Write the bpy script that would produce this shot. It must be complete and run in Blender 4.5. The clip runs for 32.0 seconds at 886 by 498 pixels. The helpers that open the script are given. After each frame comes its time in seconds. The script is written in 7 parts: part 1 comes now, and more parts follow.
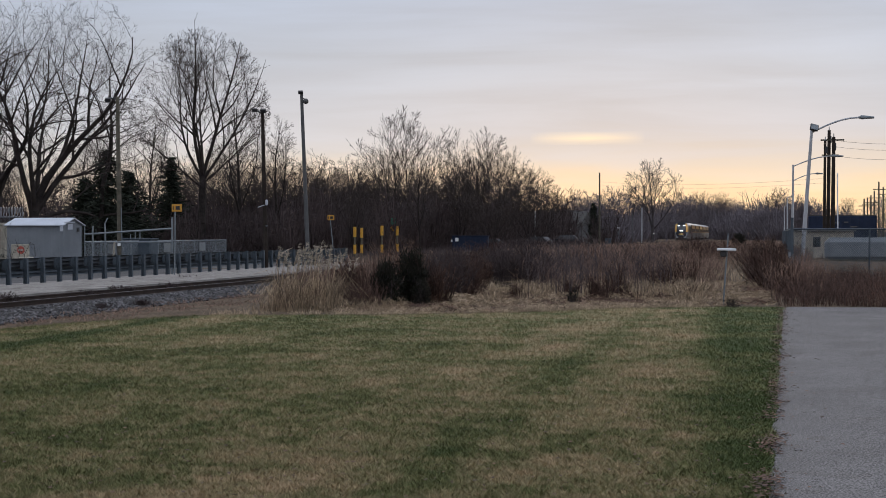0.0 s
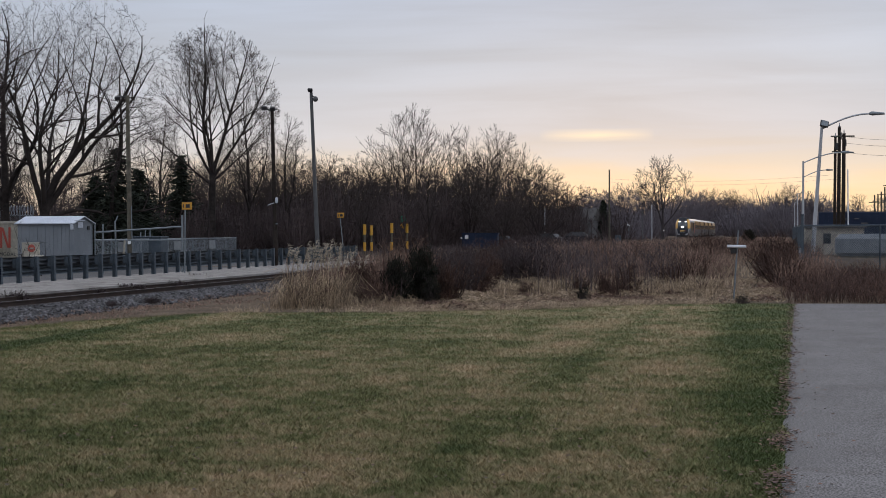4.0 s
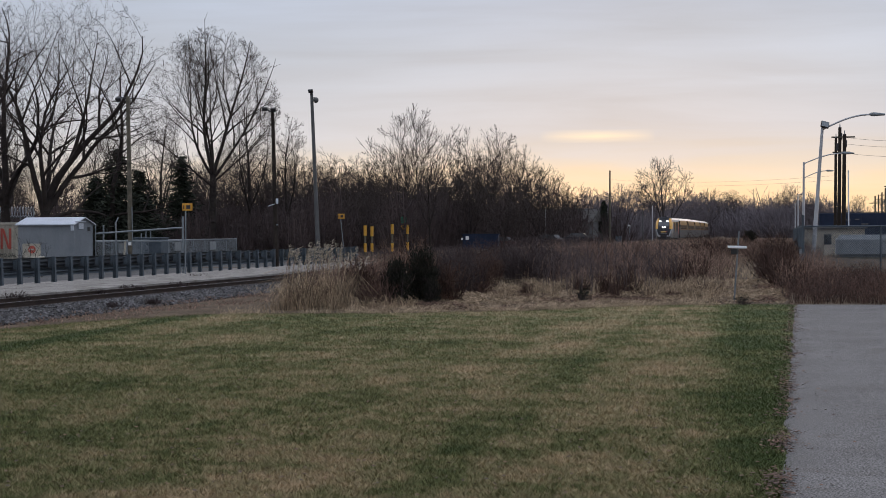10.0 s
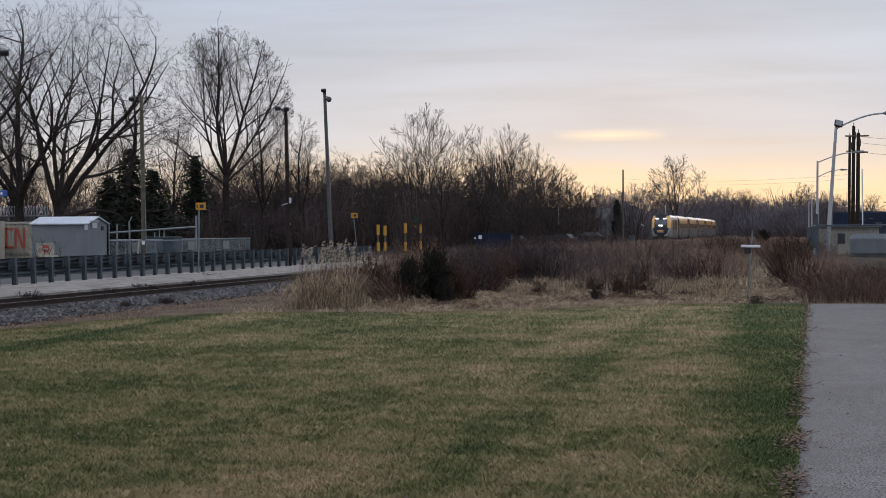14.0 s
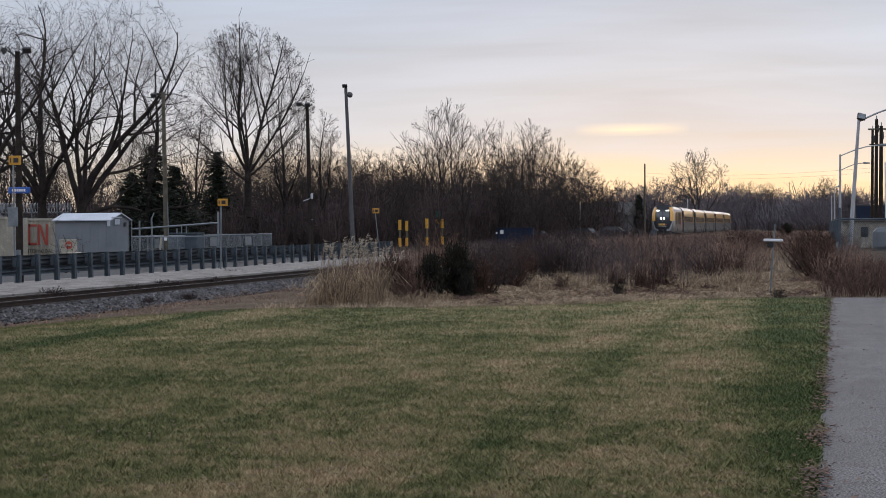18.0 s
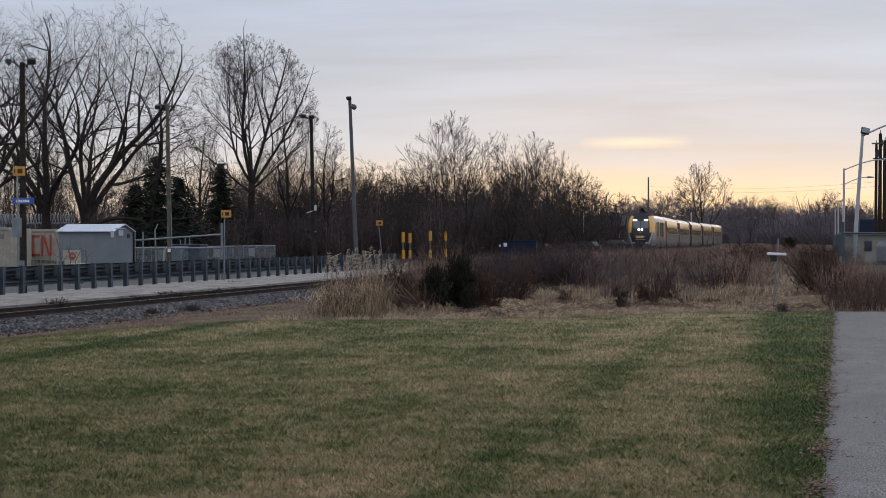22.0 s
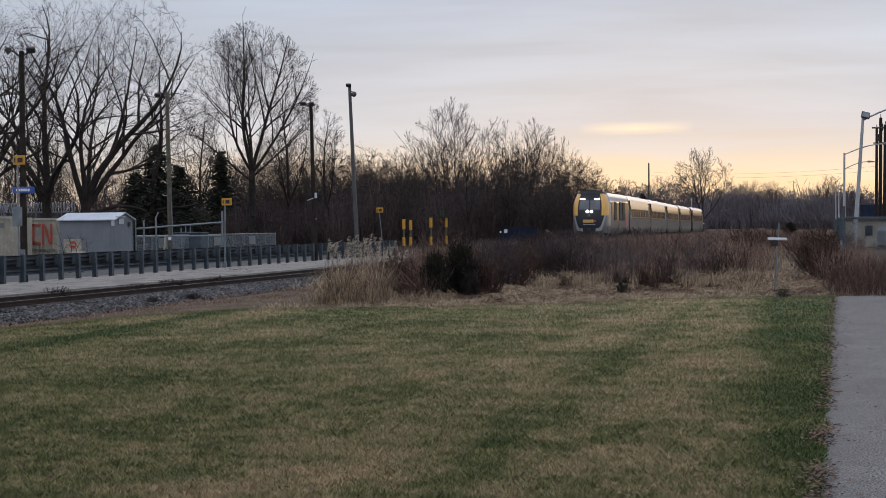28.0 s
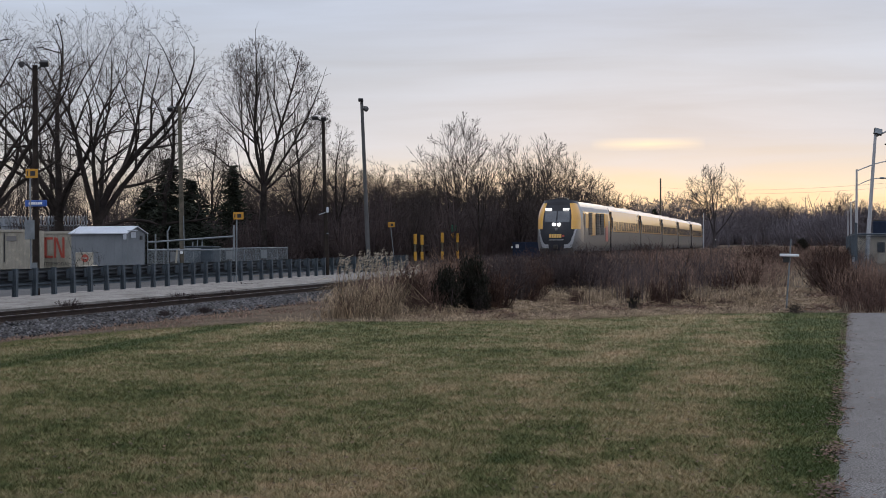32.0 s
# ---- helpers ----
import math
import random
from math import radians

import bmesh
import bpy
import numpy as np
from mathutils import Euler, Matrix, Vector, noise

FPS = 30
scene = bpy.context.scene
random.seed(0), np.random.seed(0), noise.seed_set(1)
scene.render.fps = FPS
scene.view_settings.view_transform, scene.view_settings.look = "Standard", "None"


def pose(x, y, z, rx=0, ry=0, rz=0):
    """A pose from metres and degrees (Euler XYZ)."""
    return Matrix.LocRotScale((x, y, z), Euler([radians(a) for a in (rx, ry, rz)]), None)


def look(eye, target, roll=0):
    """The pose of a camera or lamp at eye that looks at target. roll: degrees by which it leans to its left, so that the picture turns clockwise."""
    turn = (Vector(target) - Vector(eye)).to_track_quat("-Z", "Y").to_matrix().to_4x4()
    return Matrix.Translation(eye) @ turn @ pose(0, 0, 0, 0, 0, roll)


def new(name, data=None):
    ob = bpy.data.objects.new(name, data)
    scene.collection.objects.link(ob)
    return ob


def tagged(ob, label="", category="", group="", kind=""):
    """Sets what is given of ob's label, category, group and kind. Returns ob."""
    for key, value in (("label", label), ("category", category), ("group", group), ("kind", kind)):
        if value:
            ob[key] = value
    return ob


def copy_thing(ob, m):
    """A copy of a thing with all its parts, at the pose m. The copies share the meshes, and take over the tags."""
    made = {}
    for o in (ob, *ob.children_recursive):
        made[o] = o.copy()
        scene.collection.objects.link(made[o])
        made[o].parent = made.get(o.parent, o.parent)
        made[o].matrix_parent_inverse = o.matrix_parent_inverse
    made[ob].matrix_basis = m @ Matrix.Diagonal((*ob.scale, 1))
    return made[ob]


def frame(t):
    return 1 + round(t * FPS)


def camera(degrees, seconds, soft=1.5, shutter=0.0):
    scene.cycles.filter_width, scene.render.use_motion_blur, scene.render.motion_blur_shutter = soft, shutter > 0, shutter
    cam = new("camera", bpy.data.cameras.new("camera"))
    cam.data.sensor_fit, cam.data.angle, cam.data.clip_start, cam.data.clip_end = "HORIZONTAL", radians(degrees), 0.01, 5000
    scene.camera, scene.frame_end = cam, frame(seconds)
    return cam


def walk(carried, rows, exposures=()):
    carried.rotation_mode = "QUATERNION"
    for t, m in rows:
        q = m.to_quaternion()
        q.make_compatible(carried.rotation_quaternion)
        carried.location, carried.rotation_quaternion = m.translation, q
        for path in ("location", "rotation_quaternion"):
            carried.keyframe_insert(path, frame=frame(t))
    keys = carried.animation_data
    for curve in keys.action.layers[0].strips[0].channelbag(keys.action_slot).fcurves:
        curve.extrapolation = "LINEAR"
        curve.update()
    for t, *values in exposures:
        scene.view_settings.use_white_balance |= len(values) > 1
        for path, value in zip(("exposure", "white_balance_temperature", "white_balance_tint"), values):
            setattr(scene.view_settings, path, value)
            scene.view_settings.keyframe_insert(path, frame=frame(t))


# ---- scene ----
EYE = 1.7


def turn(bearing, tilt, roll):
    """Camera turned right of +y by bearing, up by tilt, rolled, at the standing point."""
    return pose(0, 0, EYE, 0, 0, -bearing) @ pose(0, 0, 0, 90 + tilt, 0, 0) @ pose(0, 0, 0, 0, 0, roll)


cam = camera(31.28, 32.0, soft=0.9)
walk(cam, [
    (0, turn(-11.600, -0.532, 0.000)),
    (0.5, turn(-11.595, -0.456, -0.015)),
    (1, turn(-11.694, -0.303, 0.084)),
    (1.5, turn(-12.029, -0.245, 0.071)),
    (2, turn(-12.088, -0.291, 0.080)),
    (2.5, turn(-12.065, -0.364, 0.067)),
    (3, turn(-12.061, -0.465, 0.025)),
    (3.5, turn(-12.029, -0.567, -0.076)),
    (5.5, turn(-11.772, -0.681, -0.134)),
    (6, turn(-11.751, -0.689, -0.108)),
    (6.5, turn(-11.751, -0.689, -0.108)),
    (7, turn(-11.751, -0.689, -0.108)),
    (7.5, turn(-11.754, -0.689, -0.103)),
    (8, turn(-11.776, -0.689, -0.093)),
    (8.5, turn(-11.792, -0.678, -0.135)),
    (9, turn(-11.822, -0.653, -0.135)),
    (9.5, turn(-11.883, -0.622, -0.134)),
    (10, turn(-11.976, -0.591, -0.157)),
    (10.5, turn(-12.076, -0.560, -0.161)),
    (11, turn(-12.160, -0.538, -0.201)),
    (11.5, turn(-12.223, -0.532, -0.155)),
    (12, turn(-12.284, -0.534, -0.147)),
    (12.5, turn(-12.320, -0.551, -0.132)),
    (13, turn(-12.371, -0.566, -0.170)),
    (13.5, turn(-12.408, -0.591, -0.158)),
    (14, turn(-12.447, -0.620, -0.172)),
    (14.5, turn(-12.507, -0.648, -0.192)),
    (16.5, turn(-13.009, -0.793, -0.358)),
    (17, turn(-13.101, -0.841, -0.407)),
    (17.5, turn(-13.173, -0.853, -0.370)),
    (18, turn(-13.232, -0.795, -0.385)),
    (18.5, turn(-13.258, -0.680, -0.325)),
    (19, turn(-13.287, -0.622, -0.282)),
    (19.5, turn(-13.311, -0.599, -0.207)),
    (20, turn(-13.319, -0.602, -0.204)),
    (20.5, turn(-13.342, -0.599, -0.208)),
    (21, turn(-13.347, -0.578, -0.205)),
    (21.5, turn(-13.353, -0.516, -0.191)),
    (22, turn(-13.350, -0.343, -0.151)),
    (22.5, turn(-13.342, -0.203, -0.155)),
    (23, turn(-13.317, -0.116, -0.101)),
    (23.5, turn(-13.286, -0.081, -0.079)),
    (24, turn(-13.254, -0.104, -0.050)),
    (24.5, turn(-13.241, -0.215, -0.118)),
    (25, turn(-13.247, -0.468, -0.162)),
    (25.5, turn(-13.253, -0.641, -0.214)),
    (27.5, turn(-13.349, -0.793, -0.393)),
    (28, turn(-13.377, -0.823, -0.459)),
    (28.5, turn(-13.408, -0.849, -0.450)),
    (29, turn(-13.428, -0.863, -0.416)),
    (29.5, turn(-13.453, -0.860, -0.380)),
    (30, turn(-13.493, -0.846, -0.365)),
    (30.5, turn(-13.539, -0.809, -0.317)),
    (31, turn(-13.602, -0.737, -0.325)),
    (31.5, turn(-13.677, -0.556, -0.259)),
    (32, turn(-13.786, -0.282, -0.226)),
], exposures=[(0.0, -0.03), (6.0, -0.03), (12.0, 0.0), (17.0, 0.07), (20.0, 0.10), (23.0, 0.0), (25.0, -0.02), (28.0, 0.03), (32.0, 0.06)])

# ---- world and light: thin high overcast at sunset ----
world = bpy.data.worlds.new("dusk_sky")
scene.world = world
world.use_nodes = True
wt = world.node_tree
wt.nodes.clear()


def wnode(kind, **inputs):
    n = wt.nodes.new(kind)
    for k, v in inputs.items():
        n.inputs[k].default_value = v
    return n


def wmath(op, a, b=None, clamp=False):
    n = wt.nodes.new("ShaderNodeMath")
    n.operation, n.use_clamp = op, clamp
    for i, v in enumerate((a, b)):
        if v is None:
            continue
        if isinstance(v, (int, float)):
            n.inputs[i].default_value = v
        else:
            wt.links.new(v, n.inputs[i])
    return n.outputs[0]


def wramp(value, stops):
    n = wt.nodes.new("ShaderNodeValToRGB")
    el = n.color_ramp.elements
    while len(el) < len(stops):
        el.new(0.5)
    for e, (p, col) in zip(el, stops):
        e.position, e.color = p, (*col, 1)
    wt.links.new(value, n.inputs[0])
    return n.outputs[0]


def wmix(fac, a, b, mode="MIX"):
    n = wt.nodes.new("ShaderNodeMix")
    n.data_type, n.blend_type = "RGBA", mode
    for sock, v in ((n.inputs[0], fac), (n.inputs[6], a), (n.inputs[7], b)):
        if isinstance(v, (int, float)):
            sock.default_value = v
        elif isinstance(v, tuple):
            sock.default_value = (*v, 1)
        else:
            wt.links.new(v, sock)
    return n.outputs[2]


SUN_BEARING, SUN_HEIGHT = -5.0, 4.0
coord = wt.nodes.new("ShaderNodeTexCoord")
split = wt.nodes.new("ShaderNodeSeparateXYZ")
wt.links.new(coord.outputs["Generated"], split.inputs[0])
dx, dy, dz = split.outputs
up = wmath("MAXIMUM", dz, 0.0)
# bearing of the direction, radians right of +y
bearing = wmath("ARCTAN2", dx, dy)
off_sun = wmath("ABSOLUTE", wmath("SUBTRACT", bearing, radians(SUN_BEARING + 7)))
warm = wmath("SUBTRACT", 1.0, wmath("DIVIDE", off_sun, 0.75), clamp=True)
# stretched cloud layers
bands = wt.nodes.new("ShaderNodeCombineXYZ")
wt.links.new(wmath("MULTIPLY", bearing, 7.0), bands.inputs[0])
wt.links.new(wmath("MULTIPLY", dz, 75.0), bands.inputs[1])
cloud = wnode("ShaderNodeTexNoise", Scale=0.55, Detail=6.0, Roughness=0.55, Distortion=0.4)
wt.links.new(bands.outputs[0], cloud.inputs["Vector"])
soft_bands = wt.nodes.new("ShaderNodeCombineXYZ")
wt.links.new(wmath("MULTIPLY", bearing, 3.0), soft_bands.inputs[0])
wt.links.new(wmath("MULTIPLY", dz, 14.0), soft_bands.inputs[1])
soft_cloud = wnode("ShaderNodeTexNoise", Scale=0.9, Detail=4.0, Roughness=0.5)
wt.links.new(soft_bands.outputs[0], soft_cloud.inputs["Vector"])
wave = wmath("SUBTRACT", cloud.outputs["Fac"], 0.5)
height = wmath("ADD", up, wmath("MULTIPLY", wave, 0.055))
warm_side = wramp(height, [(0.0, (0.95, 0.70, 0.43)), (0.020, (0.95, 0.73, 0.46)), (0.033, (0.90, 0.73, 0.52)), (0.043, (0.76, 0.68, 0.59)), (0.052, (0.66, 0.635, 0.63)),
                           (0.068, (0.59, 0.605, 0.66)), (0.11, (0.545, 0.59, 0.675)), (0.148, (0.50, 0.56, 0.68)), (0.3, (0.62, 0.68, 0.82)), (0.6, (0.86, 0.93, 1.10)), (1.0, (0.95, 1.02, 1.20))])
cool_side = wramp(height, [(0.0, (0.78, 0.64, 0.55)), (0.022, (0.76, 0.65, 0.57)), (0.036, (0.69, 0.64, 0.60)), (0.050, (0.60, 0.61, 0.64)), (0.085, (0.56, 0.58, 0.64)),
                           (0.11, (0.51, 0.555, 0.645)), (0.148, (0.47, 0.53, 0.645)), (0.3, (0.60, 0.66, 0.80)), (0.6, (0.86, 0.93, 1.10)), (1.0, (0.95, 1.02, 1.20))])
sky = wmix(warm, cool_side, warm_side)
tone = wmath("ADD", wmath("ADD", 1.0, wmath("MULTIPLY", wave, 0.50)), wmath("MULTIPLY", wmath("SUBTRACT", soft_cloud.outputs["Fac"], 0.5), 0.34))
toned = wt.nodes.new("ShaderNodeVectorMath")
toned.operation = "SCALE"
wt.links.new(sky, toned.inputs[0])
wt.links.new(tone, toned.inputs["Scale"])
# the gap in the clouds in front of the sun
gap_up = wmath("SUBTRACT", 1.0, wmath("DIVIDE", wmath("ABSOLUTE", wmath("SUBTRACT", wmath("ADD", dz, wmath("MULTIPLY", wave, 0.012)), 0.0600)), 0.0046), clamp=True)
gap_side = wmath("SUBTRACT", 1.0, wmath("DIVIDE", wmath("ABSOLUTE", wmath("SUBTRACT", bearing, radians(-6.4))), 0.036), clamp=True)
gap = wmath("MULTIPLY", wmath("POWER", gap_up, 0.8), wmath("POWER", gap_side, 0.7))
with_gap = wmix(wmath("MULTIPLY", gap, 0.8), toned.outputs[0], (1.08, 0.88, 0.62))
air = wt.nodes.new("ShaderNodeTexSky")
air.sky_type, air.sun_disc = "NISHITA", False
air.sun_elevation, air.sun_rotation = radians(SUN_HEIGHT), radians(SUN_BEARING)
both = wmix(0.004, with_gap, air.outputs[0], "ADD")
back = wnode("ShaderNodeBackground", Strength=1.0)
wt.links.new(both, back.inputs["Color"])
out = wt.nodes.new("ShaderNodeOutputWorld")
wt.links.new(back.outputs[0], out.inputs["Surface"])

sun = new("sun", bpy.data.lights.new("sun", "SUN"))
sun.data.energy, sun.data.angle, sun.data.color = 0.35, radians(14), (1.0, 0.80, 0.58)
sun.matrix_basis = look((math.sin(radians(SUN_BEARING)) * 50, math.cos(radians(SUN_BEARING)) * 50, 50 * math.tan(radians(SUN_HEIGHT + 3))), (0, 0, 0))

# ---- materials ----


def surface(name, c1, c2, size=1.0, rough=0.8, metal=0.0, bump=0.0, fine=0.02, c3=None, coat=0.0, contrast=0.18, island=0.0, spec=0.5, grit=0.35):
    """Two colours mixed by a broad and a fine noise, of `size` and `fine` metres; c3 speckles; island varies loose pieces."""
    m = bpy.data.materials.new(name)
    m.use_nodes = True
    t = m.node_tree
    b = t.nodes["Principled BSDF"]
    b.inputs["Roughness"].default_value, b.inputs["Metallic"].default_value = rough, metal
    b.inputs["Coat Weight"].default_value = coat
    b.inputs["Specular IOR Level"].default_value = spec
    b.inputs["Coat Roughness"].default_value = 0.12
    tc = t.nodes.new("ShaderNodeTexCoord")

    def tex(scale, detail):
        n = t.nodes.new("ShaderNodeTexNoise")
        n.inputs["Scale"].default_value, n.inputs["Detail"].default_value = scale, detail
        t.links.new(tc.outputs["Object"], n.inputs["Vector"])
        return n

    def ramp(src, lo, hi, a, c):
        r = t.nodes.new("ShaderNodeValToRGB")
        r.color_ramp.elements[0].position, r.color_ramp.elements[1].position = lo, hi
        r.color_ramp.elements[0].color, r.color_ramp.elements[1].color = (*a, 1), (*c, 1)
        t.links.new(src, r.inputs[0])
        return r.outputs[0]

    def mix(fac, a, c, mode="MIX"):
        n = t.nodes.new("ShaderNodeMix")
        n.data_type, n.blend_type = "RGBA", mode
        for sock, v in ((n.inputs[0], fac), (n.inputs[6], a), (n.inputs[7], c)):
            if isinstance(v, (int, float)):
                sock.default_value = v
            elif isinstance(v, tuple):
                sock.default_value = (*v, 1)
            else:
                t.links.new(v, sock)
        return n.outputs[2]

    broad, grain = tex(1.0 / size, 5.0), tex(1.0 / fine, 2.0)
    col = ramp(broad.outputs["Fac"], 0.5 - contrast, 0.5 + contrast, c1, c2)
    if c3:
        spot = ramp(tex(2.7 / size, 6.0).outputs["Fac"], 0.56, 0.66, (0, 0, 0), (1, 1, 1))
        col = mix(spot, col, tuple(c3))
    col = mix(grit, col, ramp(grain.outputs["Fac"], 0.5 - 0.25 * (1 - 0.5 * grit), 0.5 + 0.25 * (1 - 0.5 * grit), (0.2, 0.2, 0.2), (0.95, 0.95, 0.95)), "OVERLAY")
    if island:
        geo = t.nodes.new("ShaderNodeNewGeometry")
        col = mix(island, col, ramp(geo.outputs["Random Per Island"], 0.0, 1.0, (0.1, 0.1, 0.1), (0.9, 0.9, 0.9)), "OVERLAY")
    t.links.new(col, b.inputs["Base Color"])
    if bump:
        n = t.nodes.new("ShaderNodeBump")
        n.inputs["Strength"].default_value, n.inputs["Distance"].default_value = bump, fine
        t.links.new(grain.outputs["Fac"], n.inputs["Height"])
        t.links.new(n.outputs[0], b.inputs["Normal"])
    rr = t.nodes.new("ShaderNodeMapRange")
    rr.inputs["To Min"].default_value, rr.inputs["To Max"].default_value = max(0.02, rough - 0.1), min(1.0, rough + 0.1)
    t.links.new(broad.outputs["Fac"], rr.inputs["Value"])
    t.links.new(rr.outputs[0], b.inputs["Roughness"])
    return m


def glow(name, colour, strength):
    m = bpy.data.materials.new(name)
    m.use_nodes = True
    b = m.node_tree.nodes["Principled BSDF"]
    b.inputs["Emission Color"].default_value, b.inputs["Emission Strength"].default_value = (*colour, 1), strength
    b.inputs["Base Color"].default_value = (*colour, 1)
    return m


def lawn_colours(name, bump):
    """Autumn lawn: green and straw patches of two sizes, by place."""
    m = bpy.data.materials.new(name)
    m.use_nodes = True
    t = m.node_tree
    b = t.nodes["Principled BSDF"]
    b.inputs["Roughness"].default_value, b.inputs["Specular IOR Level"].default_value = 0.9, 0.15
    geo = t.nodes.new("ShaderNodeNewGeometry")

    def tex(sx, sy, scale, detail, rough=0.6):
        mp = t.nodes.new("ShaderNodeMapping")
        mp.inputs["Scale"].default_value = (sx, sy, 0.0)
        t.links.new(geo.outputs["Position"], mp.inputs["Vector"])
        n = t.nodes.new("ShaderNodeTexNoise")
        n.inputs["Scale"].default_value, n.inputs["Detail"].default_value, n.inputs["Roughness"].default_value = scale, detail, rough
        t.links.new(mp.outputs[0], n.inputs["Vector"])
        return n.outputs["Fac"]

    def ramp(src, stops):
        r = t.nodes.new("ShaderNodeValToRGB")
        el = r.color_ramp.elements
        while len(el) < len(stops):
            el.new(0.5)
        for e, (p, c) in zip(el, stops):
            e.position, e.color = p, (*c, 1)
        t.links.new(src, r.inputs[0])
        return r.outputs[0]

    def mix(fac, a, c, mode="MIX"):
        n = t.nodes.new("ShaderNodeMix")
        n.data_type, n.blend_type = "RGBA", mode
        for sock, v in ((n.inputs[0], fac), (n.inputs[6], a), (n.inputs[7], c)):
            if isinstance(v, (int, float)):
                sock.default_value = v
            else:
                t.links.new(v, sock)
        return n.outputs[2]

    def add(a, k, c):
        n = t.nodes.new("ShaderNodeMath")
        n.operation = "MULTIPLY_ADD"
        t.links.new(a, n.inputs[0])
        n.inputs[1].default_value = k
        if isinstance(c, (int, float)):
            n.inputs[2].default_value = c
        else:
            t.links.new(c, n.inputs[2])
        return n.outputs[0]

    broad = tex(1.0, 0.7, 0.5, 6.0, 0.65)
    small = tex(1.0, 0.9, 1.7, 6.0, 0.72)
    tuft = tex(1.0, 1.0, 5.0, 5.0, 0.75)
    mixed = add(tuft, 0.85, add(small, 0.72, add(broad, 0.85, -0.75)))
    # greener along the edge of the path, straw-coloured further off
    sep = t.nodes.new("ShaderNodeSeparateXYZ")
    t.links.new(geo.outputs["Position"], sep.inputs[0])
    near_path = t.nodes.new("ShaderNodeMapRange")
    near_path.inputs["From Min"].default_value, near_path.inputs["From Max"].default_value = -0.80, -0.25
    near_path.inputs["To Min"].default_value, near_path.inputs["To Max"].default_value = 0.0, -0.20
    t.links.new(add(sep.outputs[1], 0.034, add(small, 0.9, add(sep.outputs[0], 1.0, -0.98))), near_path.inputs["Value"])
    total = t.nodes.new("ShaderNodeMath")
    total.operation = "ADD"
    t.links.new(mixed, total.inputs[0])
    t.links.new(near_path.outputs[0], total.inputs[1])

    # browner towards the path side
    dry = t.nodes.new("ShaderNodeMapRange")
    dry.inputs["From Min"].default_value, dry.inputs["From Max"].default_value = -7.0, -2.0
    dry.inputs["To Min"].default_value, dry.inputs["To Max"].default_value = -0.02, 0.02
    t.links.new(sep.outputs[0], dry.inputs["Value"])
    dried = t.nodes.new("ShaderNodeMath")
    dried.operation = "ADD"
    t.links.new(total.outputs[0], dried.inputs[0])
    t.links.new(dry.outputs[0], dried.inputs[1])
    total = dried

    def stripe(x0, y0, x1, y1, half, amount):
        """A worn or rank strip along a line on the ground."""
        ln = math.hypot(x1 - x0, y1 - y0)
        nx, ny = (y1 - y0) / ln, -(x1 - x0) / ln
        d = add(sep.outputs[0], nx, add(sep.outputs[1], ny, -(nx * x0 + ny * y0)))
        d = add(small, half * 1.2, add(d, 1.0, -half * 0.6))
        a_ = t.nodes.new("ShaderNodeMath")
        a_.operation = "ABSOLUTE"
        t.links.new(d, a_.inputs[0])
        m_ = t.nodes.new("ShaderNodeMapRange")
        m_.inputs["From Min"].default_value, m_.inputs["From Max"].default_value = half * 0.4, half
        m_.inputs["To Min"].default_value, m_.inputs["To Max"].default_value = amount, 0.0
        t.links.new(a_.outputs[0], m_.inputs["Value"])
        s_ = t.nodes.new("ShaderNodeMath")
        s_.operation = "ADD"
        t.links.new(total.outputs[0], s_.inputs[0])
        t.links.new(m_.outputs[0], s_.inputs[1])
        return s_

    total = stripe(-11.17, 21.70, -11.65, 29.26, 0.36, -0.19)
    total = stripe(-9.69, 20.47, -10.56, 26.93, 0.4, 0.07)
    total = stripe(-3.4, 12.0, -3.3, 24.0, 0.7, 0.06)
    total = stripe(-2.42, 14.5, -2.55, 31.0, 0.3, -0.07)
    total = stripe(-1.55, 12.0, -1.75, 30.0, 0.7, 0.04)
    col = ramp(total.outputs[0], [(0.25, (0.060, 0.078, 0.028)), (0.40, (0.122, 0.125, 0.053)), (0.50, (0.200, 0.174, 0.090)),
                                  (0.61, (0.278, 0.217, 0.126)), (0.76, (0.345, 0.250, 0.155))])
    col = mix(0.55, col, ramp(tex(1.0, 1.0, 14.0, 4.0), [(0.32, (0.16, 0.16, 0.16)), (0.68, (0.86, 0.86, 0.86))]), "OVERLAY")
    if not bump:
        col = mix(0.36, col, ramp(geo.outputs["Random Per Island"], [(0.0, (0.2, 0.22, 0.18)), (0.8, (0.7, 0.68, 0.64)), (1.0, (0.98, 0.95, 0.9))]), "OVERLAY")
    t.links.new(col, b.inputs["Base Color"])
    if bump:
        n = t.nodes.new("ShaderNodeBump")
        n.inputs["Strength"].default_value, n.inputs["Distance"].default_value = 0.8, 0.03
        t.links.new(tex(1.0, 1.0, 30.0, 4.0), n.inputs["Height"])
        t.links.new(n.outputs[0], b.inputs["Normal"])
    return m


